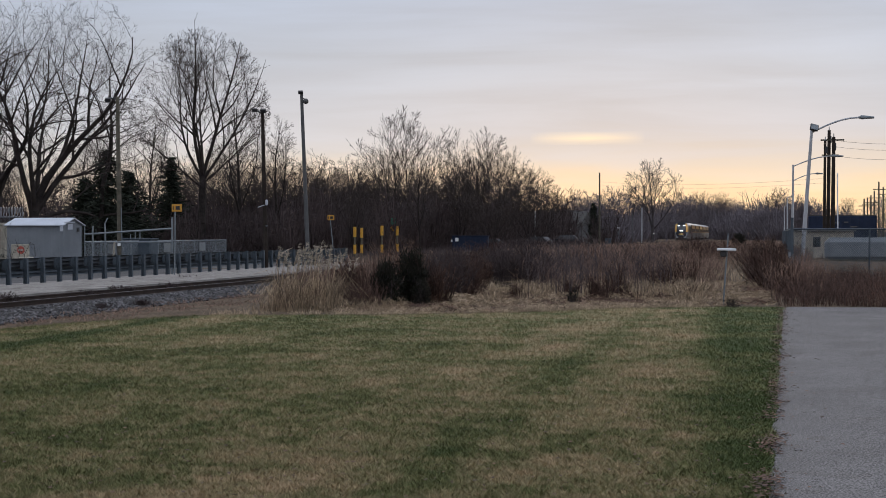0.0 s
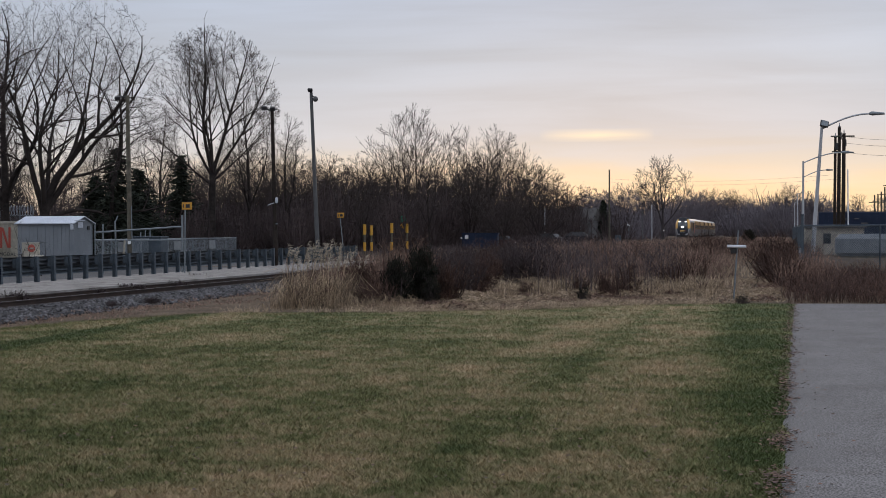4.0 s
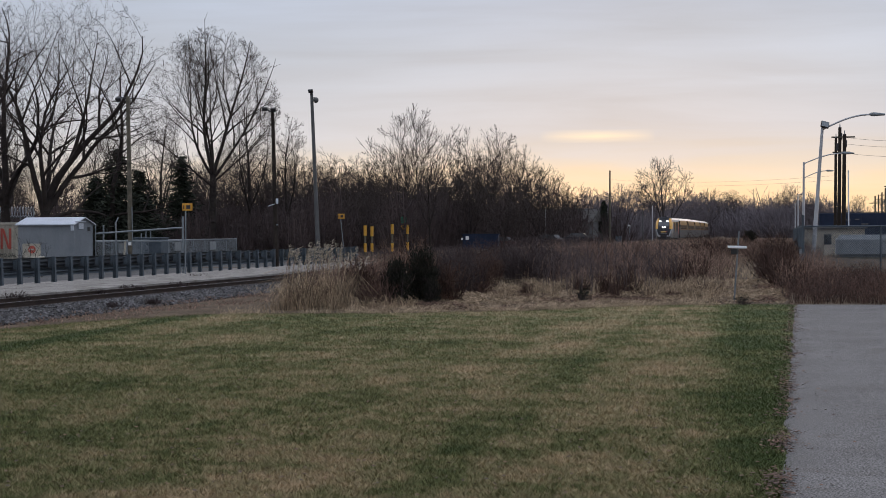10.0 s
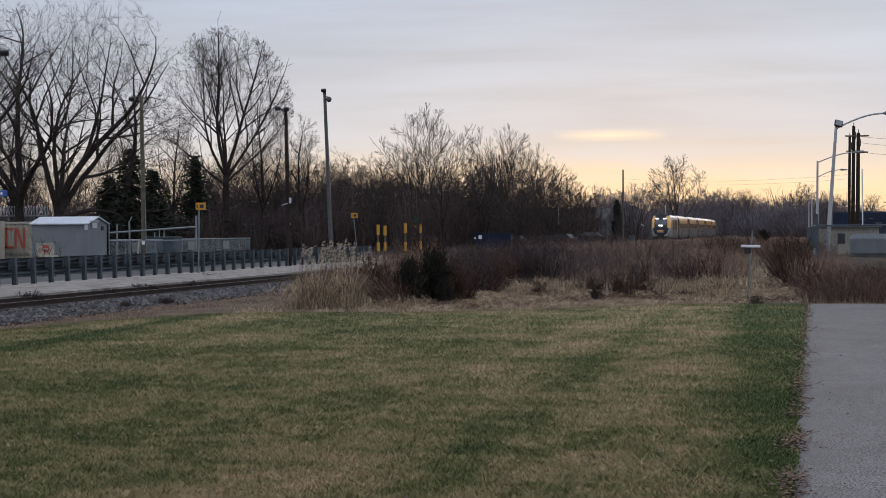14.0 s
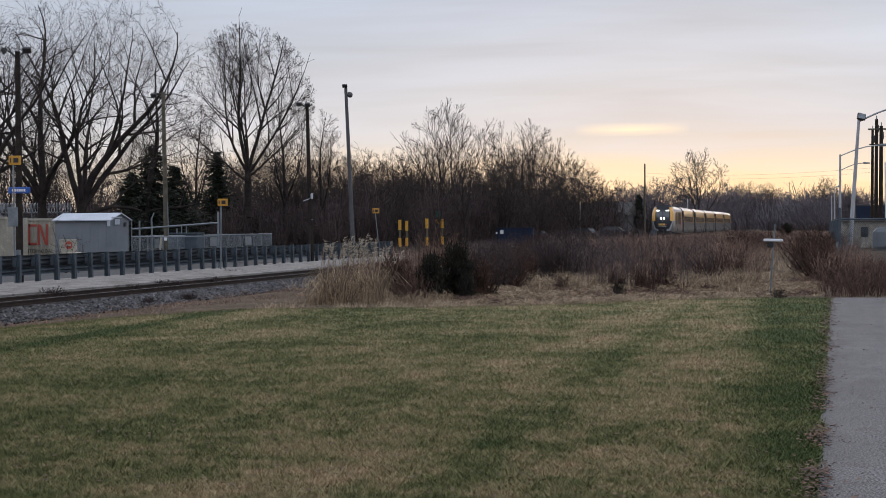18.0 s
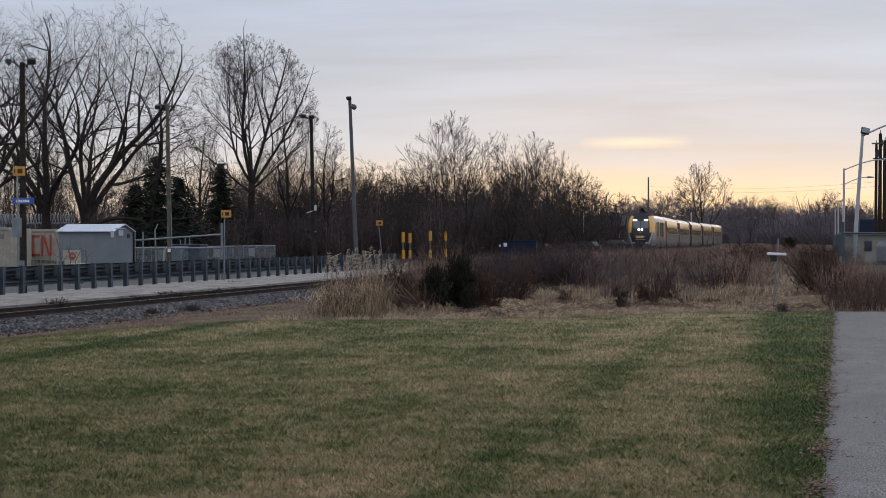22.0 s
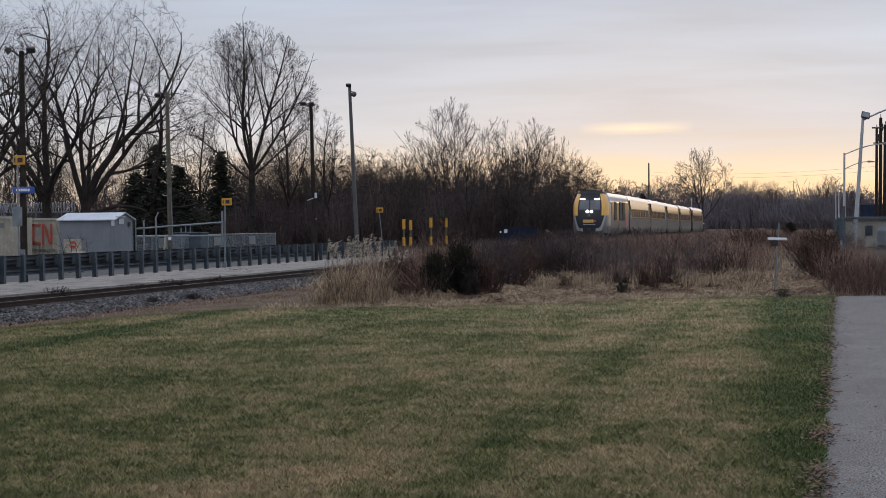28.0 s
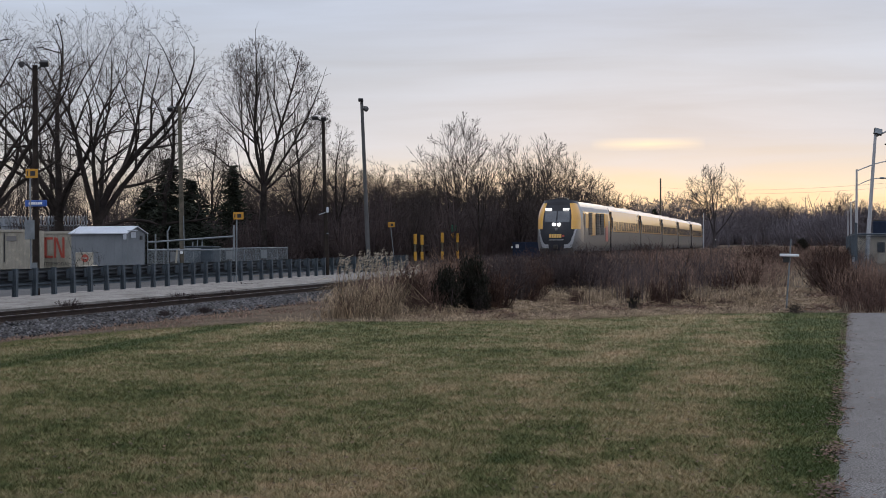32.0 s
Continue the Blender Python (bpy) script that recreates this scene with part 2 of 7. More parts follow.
M = {
    "lawn": lawn_colours("lawn_sod", True),
    "blades": lawn_colours("grass_blades", False),
    "soil": surface("dry_field_soil", (0.060, 0.043, 0.030), (0.122, 0.089, 0.06), 1.5, 0.95, bump=0.7, fine=0.06, c3=(0.075, 0.052, 0.036), grit=0.8, spec=0.08),
    "asphalt": surface("weathered_asphalt", (0.105, 0.099, 0.097), (0.148, 0.141, 0.138), 1.4, 0.95, bump=0.8, fine=0.015, contrast=0.2, grit=0.95, spec=0.2, c3=(0.115, 0.107, 0.102)),
    "concrete": surface("pale_gravelled_concrete", (0.16, 0.147, 0.133), (0.245, 0.228, 0.21), 1.2, 0.92, bump=0.4, fine=0.03, c3=(0.11, 0.095, 0.08), spec=0.15, grit=0.6),
    "ballast": surface("ballast_bed", (0.028, 0.026, 0.025), (0.07, 0.063, 0.058), 0.6, 0.95, bump=0.8, fine=0.05, spec=0.1),
    "stone": surface("ballast_stone", (0.018, 0.017, 0.018), (0.135, 0.13, 0.132), 0.25, 0.9, bump=0.3, fine=0.01, island=0.95, spec=0.15),
    "steel": surface("rusty_rail_steel", (0.028, 0.020, 0.017), (0.055, 0.038, 0.03), 0.5, 0.75, 0.1, fine=0.01, spec=0.2),
    "railhead": surface("worn_rail_head", (0.13, 0.115, 0.105), (0.19, 0.17, 0.155), 0.8, 0.5, 0.6),
    "tie": surface("creosoted_timber", (0.03, 0.024, 0.021), (0.06, 0.05, 0.043), 0.4, 0.9, bump=0.5, fine=0.02, spec=0.1),
    "galv": surface("galvanised_steel", (0.12, 0.14, 0.155), (0.20, 0.22, 0.235), 0.3, 0.5, 0.35, fine=0.02),
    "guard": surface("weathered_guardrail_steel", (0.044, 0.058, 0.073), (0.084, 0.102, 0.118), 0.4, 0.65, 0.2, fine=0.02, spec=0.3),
    # The same guardrail steel, with the shadow on the beams' backs painted in.
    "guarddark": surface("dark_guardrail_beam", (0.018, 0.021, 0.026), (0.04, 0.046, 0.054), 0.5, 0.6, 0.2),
    "woodpole": surface("weathered_pole_wood", (0.07, 0.065, 0.05), (0.135, 0.12, 0.095), 0.35, 0.9, bump=0.4, fine=0.02, spec=0.1),
    "yardfloor": surface("dark_yard_asphalt", (0.035, 0.034, 0.035), (0.065, 0.062, 0.06), 2.0, 0.9, bump=0.4, fine=0.03),
    "darkpole": surface("creosoted_pole_wood", (0.02, 0.016, 0.014), (0.04, 0.032, 0.027), 0.35, 0.9, bump=0.4, fine=0.02, spec=0.1),
    "palepole": surface("pale_grey_pole", (0.055, 0.056, 0.058), (0.09, 0.09, 0.09), 0.6, 0.7, fine=0.02),
    "whitemetal": surface("white_painted_metal", (0.60, 0.63, 0.68), (0.74, 0.76, 0.8), 0.8, 0.45, fine=0.02),
    "lampsteel": surface("dull_galvanised_lamp_steel", (0.30, 0.31, 0.33), (0.40, 0.41, 0.43), 0.8, 0.5, 0.1, fine=0.02),
    "black": surface("black_plastic", (0.012, 0.012, 0.014), (0.025, 0.025, 0.028), 0.3, 0.5),
    "shed": surface("grey_shed_siding", (0.13, 0.145, 0.16), (0.175, 0.19, 0.205), 0.9, 0.7, fine=0.03),
    "shedroof": surface("pale_metal_roof", (0.36, 0.39, 0.44), (0.46, 0.49, 0.54), 0.8, 0.45, 0.1, fine=0.03),
    "cream": surface("faded_cream_paint", (0.26, 0.24, 0.195), (0.33, 0.305, 0.25), 1.2, 0.65, fine=0.03, c3=(0.38, 0.34, 0.27)),
    "red": surface("orange_red_paint", (0.30, 0.048, 0.032), (0.37, 0.068, 0.045), 0.6, 0.6),
    "yellowsign": surface("amber_sign_paint", (0.42, 0.20, 0.015), (0.50, 0.25, 0.02), 0.3, 0.5),
    "yellowpost": surface("yellow_post_paint", (0.46, 0.23, 0.02), (0.55, 0.29, 0.03), 0.5, 0.55),
    "bluesign": surface("blue_sign_paint", (0.02, 0.075, 0.30), (0.03, 0.10, 0.38), 0.4, 0.4),
    "greensign": surface("green_sign_paint", (0.01, 0.12, 0.07), (0.02, 0.15, 0.09), 0.3, 0.5),
    "white": surface("white_sign_paint", (0.72, 0.72, 0.72), (0.8, 0.8, 0.8), 0.3, 0.6),
    "bark": surface("grey_brown_bark", (0.018, 0.015, 0.014), (0.044, 0.037, 0.033), 0.5, 0.95, bump=0.5, fine=0.04, spec=0.1),
    "limb": surface("branch_bark", (0.022, 0.018, 0.017), (0.045, 0.037, 0.033), 0.6, 0.95, spec=0.1),
    "twig": surface("brown_twigs", (0.034, 0.027, 0.025), (0.07, 0.054, 0.047), 2.0, 0.95, spec=0.2),
    # Air haze over the far wood is mixed into these paler, bluer colours.
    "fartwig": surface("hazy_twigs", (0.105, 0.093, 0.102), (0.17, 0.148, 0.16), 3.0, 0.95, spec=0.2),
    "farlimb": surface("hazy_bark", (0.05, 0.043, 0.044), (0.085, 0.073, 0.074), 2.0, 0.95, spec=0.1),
    "brush": surface("dark_brushwood", (0.036, 0.0275, 0.0278), (0.082, 0.061, 0.058), 3.0, 0.95, spec=0.2),
    "needle": surface("dark_conifer_needles", (0.014, 0.017, 0.013), (0.034, 0.040, 0.027), 1.0, 0.9, island=0.5, spec=0.2),
    "cedar": surface("juniper_sprays", (0.0105, 0.0105, 0.0075), (0.027, 0.025, 0.017), 0.5, 0.9, island=0.6, spec=0.2),
    "straw": surface("straw_grass", (0.165, 0.122, 0.082), (0.42, 0.318, 0.212), 0.5, 0.9, island=0.95, spec=0.2),
    "plume": surface("pale_seed_plumes", (0.30, 0.26, 0.20), (0.42, 0.36, 0.29), 0.6, 0.95, island=0.4, spec=0.1),
    "weed": surface("brown_dead_weeds", (0.070, 0.043, 0.034), (0.24, 0.158, 0.115), 1.1, 0.95, island=0.95, spec=0.2),
    "weeddark": surface("red_brown_dead_weeds", (0.036, 0.022, 0.018), (0.10, 0.058, 0.043), 1.0, 0.95, island=0.8, spec=0.2),
    "leaf": surface("fallen_leaves", (0.045, 0.027, 0.02), (0.15, 0.083, 0.055), 0.3, 0.9, island=0.8),
    "trainyellow": surface("train_yellow_paint", (0.62, 0.30, 0.022), (0.68, 0.34, 0.03), 3.0, 0.3, coat=0.8),
    "traingrey": surface("train_grey_paint", (0.115, 0.112, 0.112), (0.155, 0.152, 0.152), 2.0, 0.4, coat=0.5),
    "trainsilver": surface("train_silver_roof", (0.27, 0.275, 0.29), (0.34, 0.345, 0.36), 2.0, 0.5, 0.1, coat=0.1),
    "traindark": surface("train_charcoal_paint", (0.012, 0.013, 0.018), (0.02, 0.021, 0.027), 1.0, 0.5, coat=0.05, spec=0.3),
    # Part of the sky's reflection is put into this lighter blue-grey base.
    "windscreen": surface("reflecting_windscreen", (0.05, 0.056, 0.066), (0.08, 0.087, 0.10), 1.0, 0.12, spec=0.7),
    "trainred": surface("train_red_panel", (0.32, 0.06, 0.05), (0.38, 0.08, 0.06), 1.0, 0.4),
    "glass": surface("dark_tinted_glass", (0.012, 0.014, 0.018), (0.02, 0.022, 0.026), 1.0, 0.08, spec=0.8),
    "coachglass": surface("mirror_tinted_glass", (0.22, 0.18, 0.13), (0.30, 0.25, 0.18), 1.0, 0.12, 0.75),
    "under": surface("grimy_underframe", (0.02, 0.019, 0.018), (0.05, 0.045, 0.04), 0.5, 0.8),
    "boxdark": surface("navy_bin_paint", (0.010, 0.016, 0.034), (0.017, 0.026, 0.052), 1.0, 0.7, spec=0.2),
    "cardark": surface("black_car_paint", (0.012, 0.012, 0.014), (0.022, 0.022, 0.025), 1.0, 0.7, spec=0.15),
    "carred": surface("dark_red_car_paint", (0.05, 0.014, 0.011), (0.07, 0.02, 0.016), 1.0, 0.6, spec=0.2),
    "rubber": surface("tyre_rubber", (0.015, 0.015, 0.015), (0.03, 0.03, 0.03), 0.2, 0.9),
    "block": surface("beige_block_wall", (0.29, 0.26, 0.215), (0.36, 0.325, 0.27), 0.8, 0.85, fine=0.05),
    "wire": surface("dark_wire", (0.03, 0.03, 0.03), (0.05, 0.05, 0.05), 0.5, 0.6),
    "brass": surface("amber_reflective_letters", (0.7, 0.42, 0.12), (0.75, 0.46, 0.15), 0.5, 0.4),
    "headlight": glow("headlight_glow", (1.0, 0.97, 0.9), 5.0),
    "ditchlight": glow("marker_light_glow", (1.0, 0.98, 0.95), 2.5),
    "lampspot": glow("distant_lamp_glow", (1.0, 0.93, 0.8), 2.0),
}

# ---- mesh helpers ----


def mesh_ob(name, verts, faces, material, parent=None, label="", smooth=False):
    me = bpy.data.meshes.new(name)
    me.from_pydata([tuple(v) for v in verts], [], [tuple(f) for f in faces])
    me.materials.append(M[material])
    if smooth:
        me.polygons.foreach_set("use_smooth", [True] * len(me.polygons))
    me.update()
    ob = new(name, me)
    if parent is not None:
        ob.parent = parent
    return tagged(ob, label)


def fast_mesh(name, verts, tris, material):
    """A mesh of triangles from numpy arrays."""
    me = bpy.data.meshes.new(name)
    me.vertices.add(len(verts))
    me.vertices.foreach_set("co", np.asarray(verts, np.float32).ravel())
    n = len(tris)
    me.loops.add(n * 3)
    me.loops.foreach_set("vertex_index", np.asarray(tris, np.int32).ravel())
    me.polygons.add(n)
    me.polygons.foreach_set("loop_start", np.arange(0, n * 3, 3, dtype=np.int32))
    me.materials.append(M[material])
    me.update(calc_edges=True)
    return me


def part(name, bm, material, parent=None, label="", smooth=False):
    me = bpy.data.meshes.new(name)
    bm.to_mesh(me)
    bm.free()
    me.materials.append(M[material])
    if smooth:
        me.polygons.foreach_set("use_smooth", [True] * len(me.polygons))
    ob = new(name, me)
    if parent is not None:
        ob.parent = parent
    return tagged(ob, label)


def again(ob, parent, x, y, z, rz=0):
    """Another part on the same mesh."""
    o = new(ob.name.split(".")[0], ob.data)
    o.parent, o.matrix_basis = parent, pose(x, y, z, 0, 0, rz)
    return o


def base(name, x, y, z=0, rz=0):
    e = new(name)
    e.empty_display_size = 0.2
    e.matrix_basis = pose(x, y, z, 0, 0, rz)
    return e


def add_box(bm, cx, cy, cz, sx, sy, sz, bevel=0.0, m=None):
    r = bmesh.ops.create_cube(bm, size=1.0, matrix=Matrix.Translation((cx, cy, cz)) @ Matrix.Diagonal((sx, sy, sz, 1)))
    if bevel:
        edges = list({e for v in r["verts"] for e in v.link_edges})
        r2 = bmesh.ops.bevel(bm, geom=edges, offset=bevel, segments=1, affect="EDGES")
    if m is not None:
        bmesh.ops.transform(bm, matrix=m, verts=[v for v in bm.verts])
    return bm


def box(cx, cy, cz, sx, sy, sz, bevel=0.0):
    return add_box(bmesh.new(), cx, cy, cz, sx, sy, sz, bevel)


def add_rod(bm, a, b, r1, r2=None, sides=8, caps=True):
    a, b = Vector(a), Vector(b)
    d = b - a
    rot = d.to_track_quat("Z", "Y").to_matrix().to_4x4()
    bmesh.ops.create_cone(bm, cap_ends=caps, segments=sides, radius1=r1, radius2=r1 if r2 is None else r2, depth=d.length,
                          matrix=Matrix.Translation((a + b) / 2) @ rot)
    return bm


def rod(a, b, r1, r2=None, sides=8):
    return add_rod(bmesh.new(), a, b, r1, r2, sides)


def tubes(segs, sides):
    """Vertices and triangles of open tapered prisms; rows of p0, p1, r0, r1."""
    s = np.asarray(segs, float)
    p0, p1, r0, r1 = s[:, 0:3], s[:, 3:6], s[:, 6], s[:, 7]
    d = p1 - p0
    d /= np.linalg.norm(d, axis=1, keepdims=True) + 1e-9
    ref = np.where(np.abs(d[:, 2:3]) > 0.9, np.array([[1.0, 0, 0]]), np.array([[0, 0, 1.0]]))
    u = np.cross(d, ref)
    u /= np.linalg.norm(u, axis=1, keepdims=True) + 1e-9
    w = np.cross(d, u)
    n = len(s)
    ang = np.arange(sides) * 2 * np.pi / sides
    ring = u[:, None, :] * np.cos(ang)[None, :, None] + w[:, None, :] * np.sin(ang)[None, :, None]
    v = np.concatenate([p0[:, None, :] + ring * r0[:, None, None], p1[:, None, :] + ring * r1[:, None, None]], axis=1).reshape(-1, 3)
    k = np.arange(sides)
    k2 = (k + 1) % sides
    t = np.concatenate([np.stack([k, k2, k + sides], 1), np.stack([k2, k2 + sides, k + sides], 1)])
    tris = (np.arange(n)[:, None, None] * 2 * sides + t[None]).reshape(-1, 3)
    return v, tris


def ribbons(segs, seed=0):
    """Flat tapered slips for fine twigs; rows of p0, p1, r0, r1."""
    s = np.asarray(segs, float)
    p0, p1 = s[:, 0:3], s[:, 3:6]
    d = p1 - p0
    u = np.cross(d, np.random.RandomState(seed).normal(0, 1, d.shape))
    u /= np.linalg.norm(u, axis=1, keepdims=True) + 1e-9
    v = np.stack([p0 - u * s[:, 6:7], p0 + u * s[:, 6:7], p1 + u * s[:, 7:8], p1 - u * s[:, 7:8]], 1).reshape(-1, 3)
    t = (np.arange(len(s))[:, None, None] * 4 + np.array([[0, 1, 2], [0, 2, 3]])[None]).reshape(-1, 3)
    return v, t


# ---- lie of the land ----
def blend(a, b, lo, hi, v):
    k = min(1.0, max(0.0, (v - lo) / (hi - lo)))
    k = k * k * (3 - 2 * k)
    return a + (b - a) * k


def track_x(y):
    return blend(blend(-22.0, -21.3, 55, 118, y), -24.1, 110, 380, y) + blend(0.0, 2.6, 235, 400, y)


def rail_z(y):
    """Top of the rails."""
    return blend(blend(-0.24, 0.42, 66, 126, y), 0.10, 140, 300, y)


def ground_z(x, y):
    """The field lies level, dips to the line, and carries a low bank under the rails."""
    far = blend(0.0, 1.0, 12, 19, -x)
    low = blend(-0.42, blend(0.12, -0.3, 22, 30, -x), 80, 135, y)
    z = low * far
    if y > 60:
        z += 0.12 * noise.noise((x * 0.15, y * 0.15, 0.0)) * blend(0, 1, 60, 90, y)
    bank = rail_z(y) - 0.22
    t = abs(x - track_x(y))
    z = bank + (z - bank) * blend(0.0, 1.0, 2.3, 6.0, t) if t < 6.0 else z
    return z


# ---- ground, lawn, path ----


def sheet(name, xs, ys, lift, material, label, keep=None):
    vs = [(x, y, ground_z(x, y) + lift) for y in ys for x in xs]
    n = len(xs)
    fs = []
    for j in range(len(ys) - 1):
        for i in range(n - 1):
            cx, cy = (xs[i] + xs[i + 1]) / 2, (ys[j] + ys[j + 1]) / 2
            if keep is None or keep(cx, cy):
                fs.append((j * n + i, j * n + i + 1, (j + 1) * n + i + 1, (j + 1) * n + i))
    ob = mesh_ob(name, vs, fs, material, smooth=True)
    return tagged(ob, label, kind="structure")


def steps(*spans):
    out_ = []
    for a, b, d in spans:
        n = max(1, round((b - a) / d))
        out_ += [a + (b - a) * i / n for i in range(n)]
    return out_ + [spans[-1][1]]


sheet("ground", steps((-2500, -300, 200), (-300, -80, 20), (-80, -40, 4), (-40, -12, 1.0), (-12, 14, 2), (14, 80, 8), (80, 300, 20), (300, 2500, 200)),
      steps((-400, -40, 40), (-40, 0, 5), (0, 160, 2), (160, 460, 10), (460, 1000, 60), (1000, 4000, 300)), 0.0, "soil",
      "bare brown field soil under dry weeds")


def lawn_left(y):
    """Far-left edge of the mown grass."""
    w = 0.35 * noise.noise((0.0, y * 0.8, 3.0))
    if y < 25.5:
        return -14.9 + w
    if y < 31.4:
        return -14.9 + (y - 25.5) * 0.63 + w
    if y < 37.5:
        return float(np.interp(y, (31.4, 31.9, 32.3, 33.6, 36.2, 37.5), (-11.2, -9.1, -7.5, -5.3, -3.2, -0.8))) + w
    return 1.0


def on_lawn(x, y):
    return lawn_left(y) < x < 0.35 and y < 37.5 or (4.2 < x < 14 and y < 36)


sheet("lawn", steps((-40, -15, 1.0), (-15, 0.4, 0.2), (0.4, 14, 0.4)), steps((-20, 8, 2), (8, 41, 0.25)), 0.012, "lawn",
      "short mown lawn, green and straw-coloured in patches", on_lawn)


def path_edge(y):
    return 0.0 + 0.013 * (y - 10) + 0.05 * noise.noise((0.0, y * 1.3, 7.0)) + 0.035 * noise.noise((0.0, y * 5.0, 9.0))


ys = steps((-20, 8, 1), (8, 36.8, 0.12))
vs, fs = [], []
for j, y in enumerate(ys):
    for x in (path_edge(y), path_edge(y) + 0.08, 1.2, 2.4, 3.6, 4.3):
        vs.append((x, y, 0.045 - (0.04 if x == path_edge(y) else 0.0) + 0.012 * (1 - abs(x - 2.2) / 2.2)))
    if j:
        for i in range(5):
            a = (j - 1) * 6 + i
            fs.append((a, a + 1, a + 7, a + 6))
tagged(mesh_ob("path", vs, fs, "asphalt", smooth=True), "weathered grey asphalt footpath with a ragged edge", kind="structure")

# ---- railway ----
track = base("railway_track", track_x(60), 60, rail_z(60))
tagged(track, "rusty single railway track on grey ballast", "railway track", kind="structure")


def rail_run(side, y0, y1, step, head):
    """One rail as a swept section; head: the bright running strip alone."""
    if head:
        prof = [(-0.03, 0.003), (0.03, 0.003)]
    else:
        prof = [(-0.07, -0.17), (-0.07, -0.155), (-0.012, -0.14), (-0.012, -0.045), (-0.036, -0.035), (-0.036, 0.0), (0.036, 0.0), (0.036, -0.035), (0.012, -0.045),
                (0.012, -0.14), (0.07, -0.155), (0.07, -0.17)]
    vs, fs = [], []
    n = len(prof)
    yy = steps((y0, y1, step))
    for j, y in enumerate(yy):
        for px, pz in prof:
            vs.append((track_x(y) + side * 0.7525 + px - track_x(60), y - 60, rail_z(y) + pz - rail_z(60)))
        if j:
            for i in range(n - 1):
                a = (j - 1) * n + i
                fs.append((a, a + n, a + n + 1, a + 1))
    return vs, fs


for side in (1, -1):
    rail = mesh_ob("rail", *rail_run(side, -40, 560, 5, False), "steel", track)
    mesh_ob("rail_head", *rail_run(side, -40, 560, 5, True), "railhead", rail, "worn bright running surface")
bm = box(0, 0, 0, 2.6, 0.23, 0.18, 0.01)
tie = part("sleeper", bm, "tie", track)
ytie = [20 + 0.55 * i for i in range(250)]
for i, y in enumerate(ytie):
    o = tie if i == 0 else new("sleeper", tie.data)
    o.parent = track
    o.matrix_basis = pose(track_x(y) - track_x(60), y - 60, rail_z(y) - 0.25 - rail_z(60), 0, 0, random.uniform(-1, 1))

# ballast bed with a shoulder falling to the field
ys = steps((-40, 20, 4), (20, 110, 0.6), (110, 560, 6))
vs, fs = [], []
prof = [(-2.6, -0.55), (-1.7, -0.2), (0, -0.19), (1.7, -0.2), (2.6, -0.36), (3.3, -0.46)]
for j, y in enumerate(ys):
    for px, pz in prof:
        x = track_x(y) + px
        vs.append((x + random.uniform(-0.06, 0.06), y, max(rail_z(y) + pz, ground_z(x, y) + 0.012) + random.uniform(0, 0.03)))
    if j:
        for i in range(len(prof) - 1):
            a = (j - 1) * len(prof) + i
            fs.append((a, a + 1, a + 1 + len(prof), a + len(prof)))
tagged(mesh_ob("ballast_bed", vs, fs, "ballast"), "grey crushed-stone railway ballast bed", "ballast", kind="structure")

# loose stones
ico = [(0, 0, 1), (0.9, 0, 0.1), (0.2, 0.9, 0), (-0.8, 0.5, 0.1), (-0.7, -0.6, -0.1), (0.3, -0.9, 0.1), (0, 0, -0.8)]
icf = [(0, 1, 2), (0, 2, 3), (0, 3, 4), (0, 4, 5), (0, 5, 1), (6, 2, 1), (6, 3, 2), (6, 4, 3), (6, 5, 4), (6, 1, 5)]


def scatter_stones(name, pts, lo, hi, material, label):
    rs = np.random.RandomState(5)
    n = len(pts)
    p = np.array(pts)
    v = np.array(ico)[None] * rs.uniform(0.6, 1.3, (n, 7, 3)) * (rs.uniform(lo, hi, (n, 1, 1)))
    a = rs.uniform(0, 6.28, n)
    c_, s_ = np.cos(a)[:, None], np.sin(a)[:, None]
    x, y = v[:, :, 0] * c_ - v[:, :, 1] * s_, v[:, :, 0] * s_ + v[:, :, 1] * c_
    v = np.stack([x, y, v[:, :, 2] * 0.7], 2) + p[:, None, :]
    t = (np.arange(n)[:, None, None] * 7 + np.array(icf)[None]).reshape(-1, 3)
    return tagged(new(name, fast_mesh(name, v.reshape(-1, 3), t, material)), label, "ballast", kind="stuff")


rs = np.random.RandomState(2)
pts = []
for _ in range(26000):
    y = rs.uniform(30, 100) if rs.rand() < 0.75 else rs.uniform(20, 60)
    k = rs.beta(1.2, 1.6)
    x = track_x(y) - 1.6 + 7.4 * k
    if abs(abs(x - track_x(y)) - 0.75) < 0.1 or x > track_x(y) + 5.4 + rs.uniform(-2.0, 0.5):
        continue
    i = x - track_x(y)
    top = rail_z(y) + np.interp(i, [q[0] for q in prof], [q[1] for q in prof])
    pts.append((x, y, max(top, ground_z(x, y)) + 0.02))
scatter_stones("ballast_stones", pts, 0.032, 0.078, "stone", "loose grey crushed ballast stones beside the rails")

# pale strip beyond the rails
ys = steps((10, 100, 1.0))
vs, fs = [], []
for j, y in enumerate(ys):
    z = -0.30
    xa = track_x(y) - 1.15 + 0.10 * noise.noise((y * 0.6, 1.0, 0)) - blend(0, 0.9, 60, 100, y)
    xb = -28.1 + 0.12 * noise.noise((y * 0.5, 4.0, 0))
    for x, zz in ((xa, -0.5), (xa - 0.02, z + 0.09), (xa - 0.4, z + 0.12), ((xa + xb) / 2, z + 0.13), (xb + 0.1, z + 0.09), (xb, -0.5)):
        vs.append((x, y, zz + 0.012 * noise.noise((x, y, 0))))
    if j:
        for i in range(5):
            a = (j - 1) * 6 + i
            fs.append((a, a + 6, a + 7, a + 1))
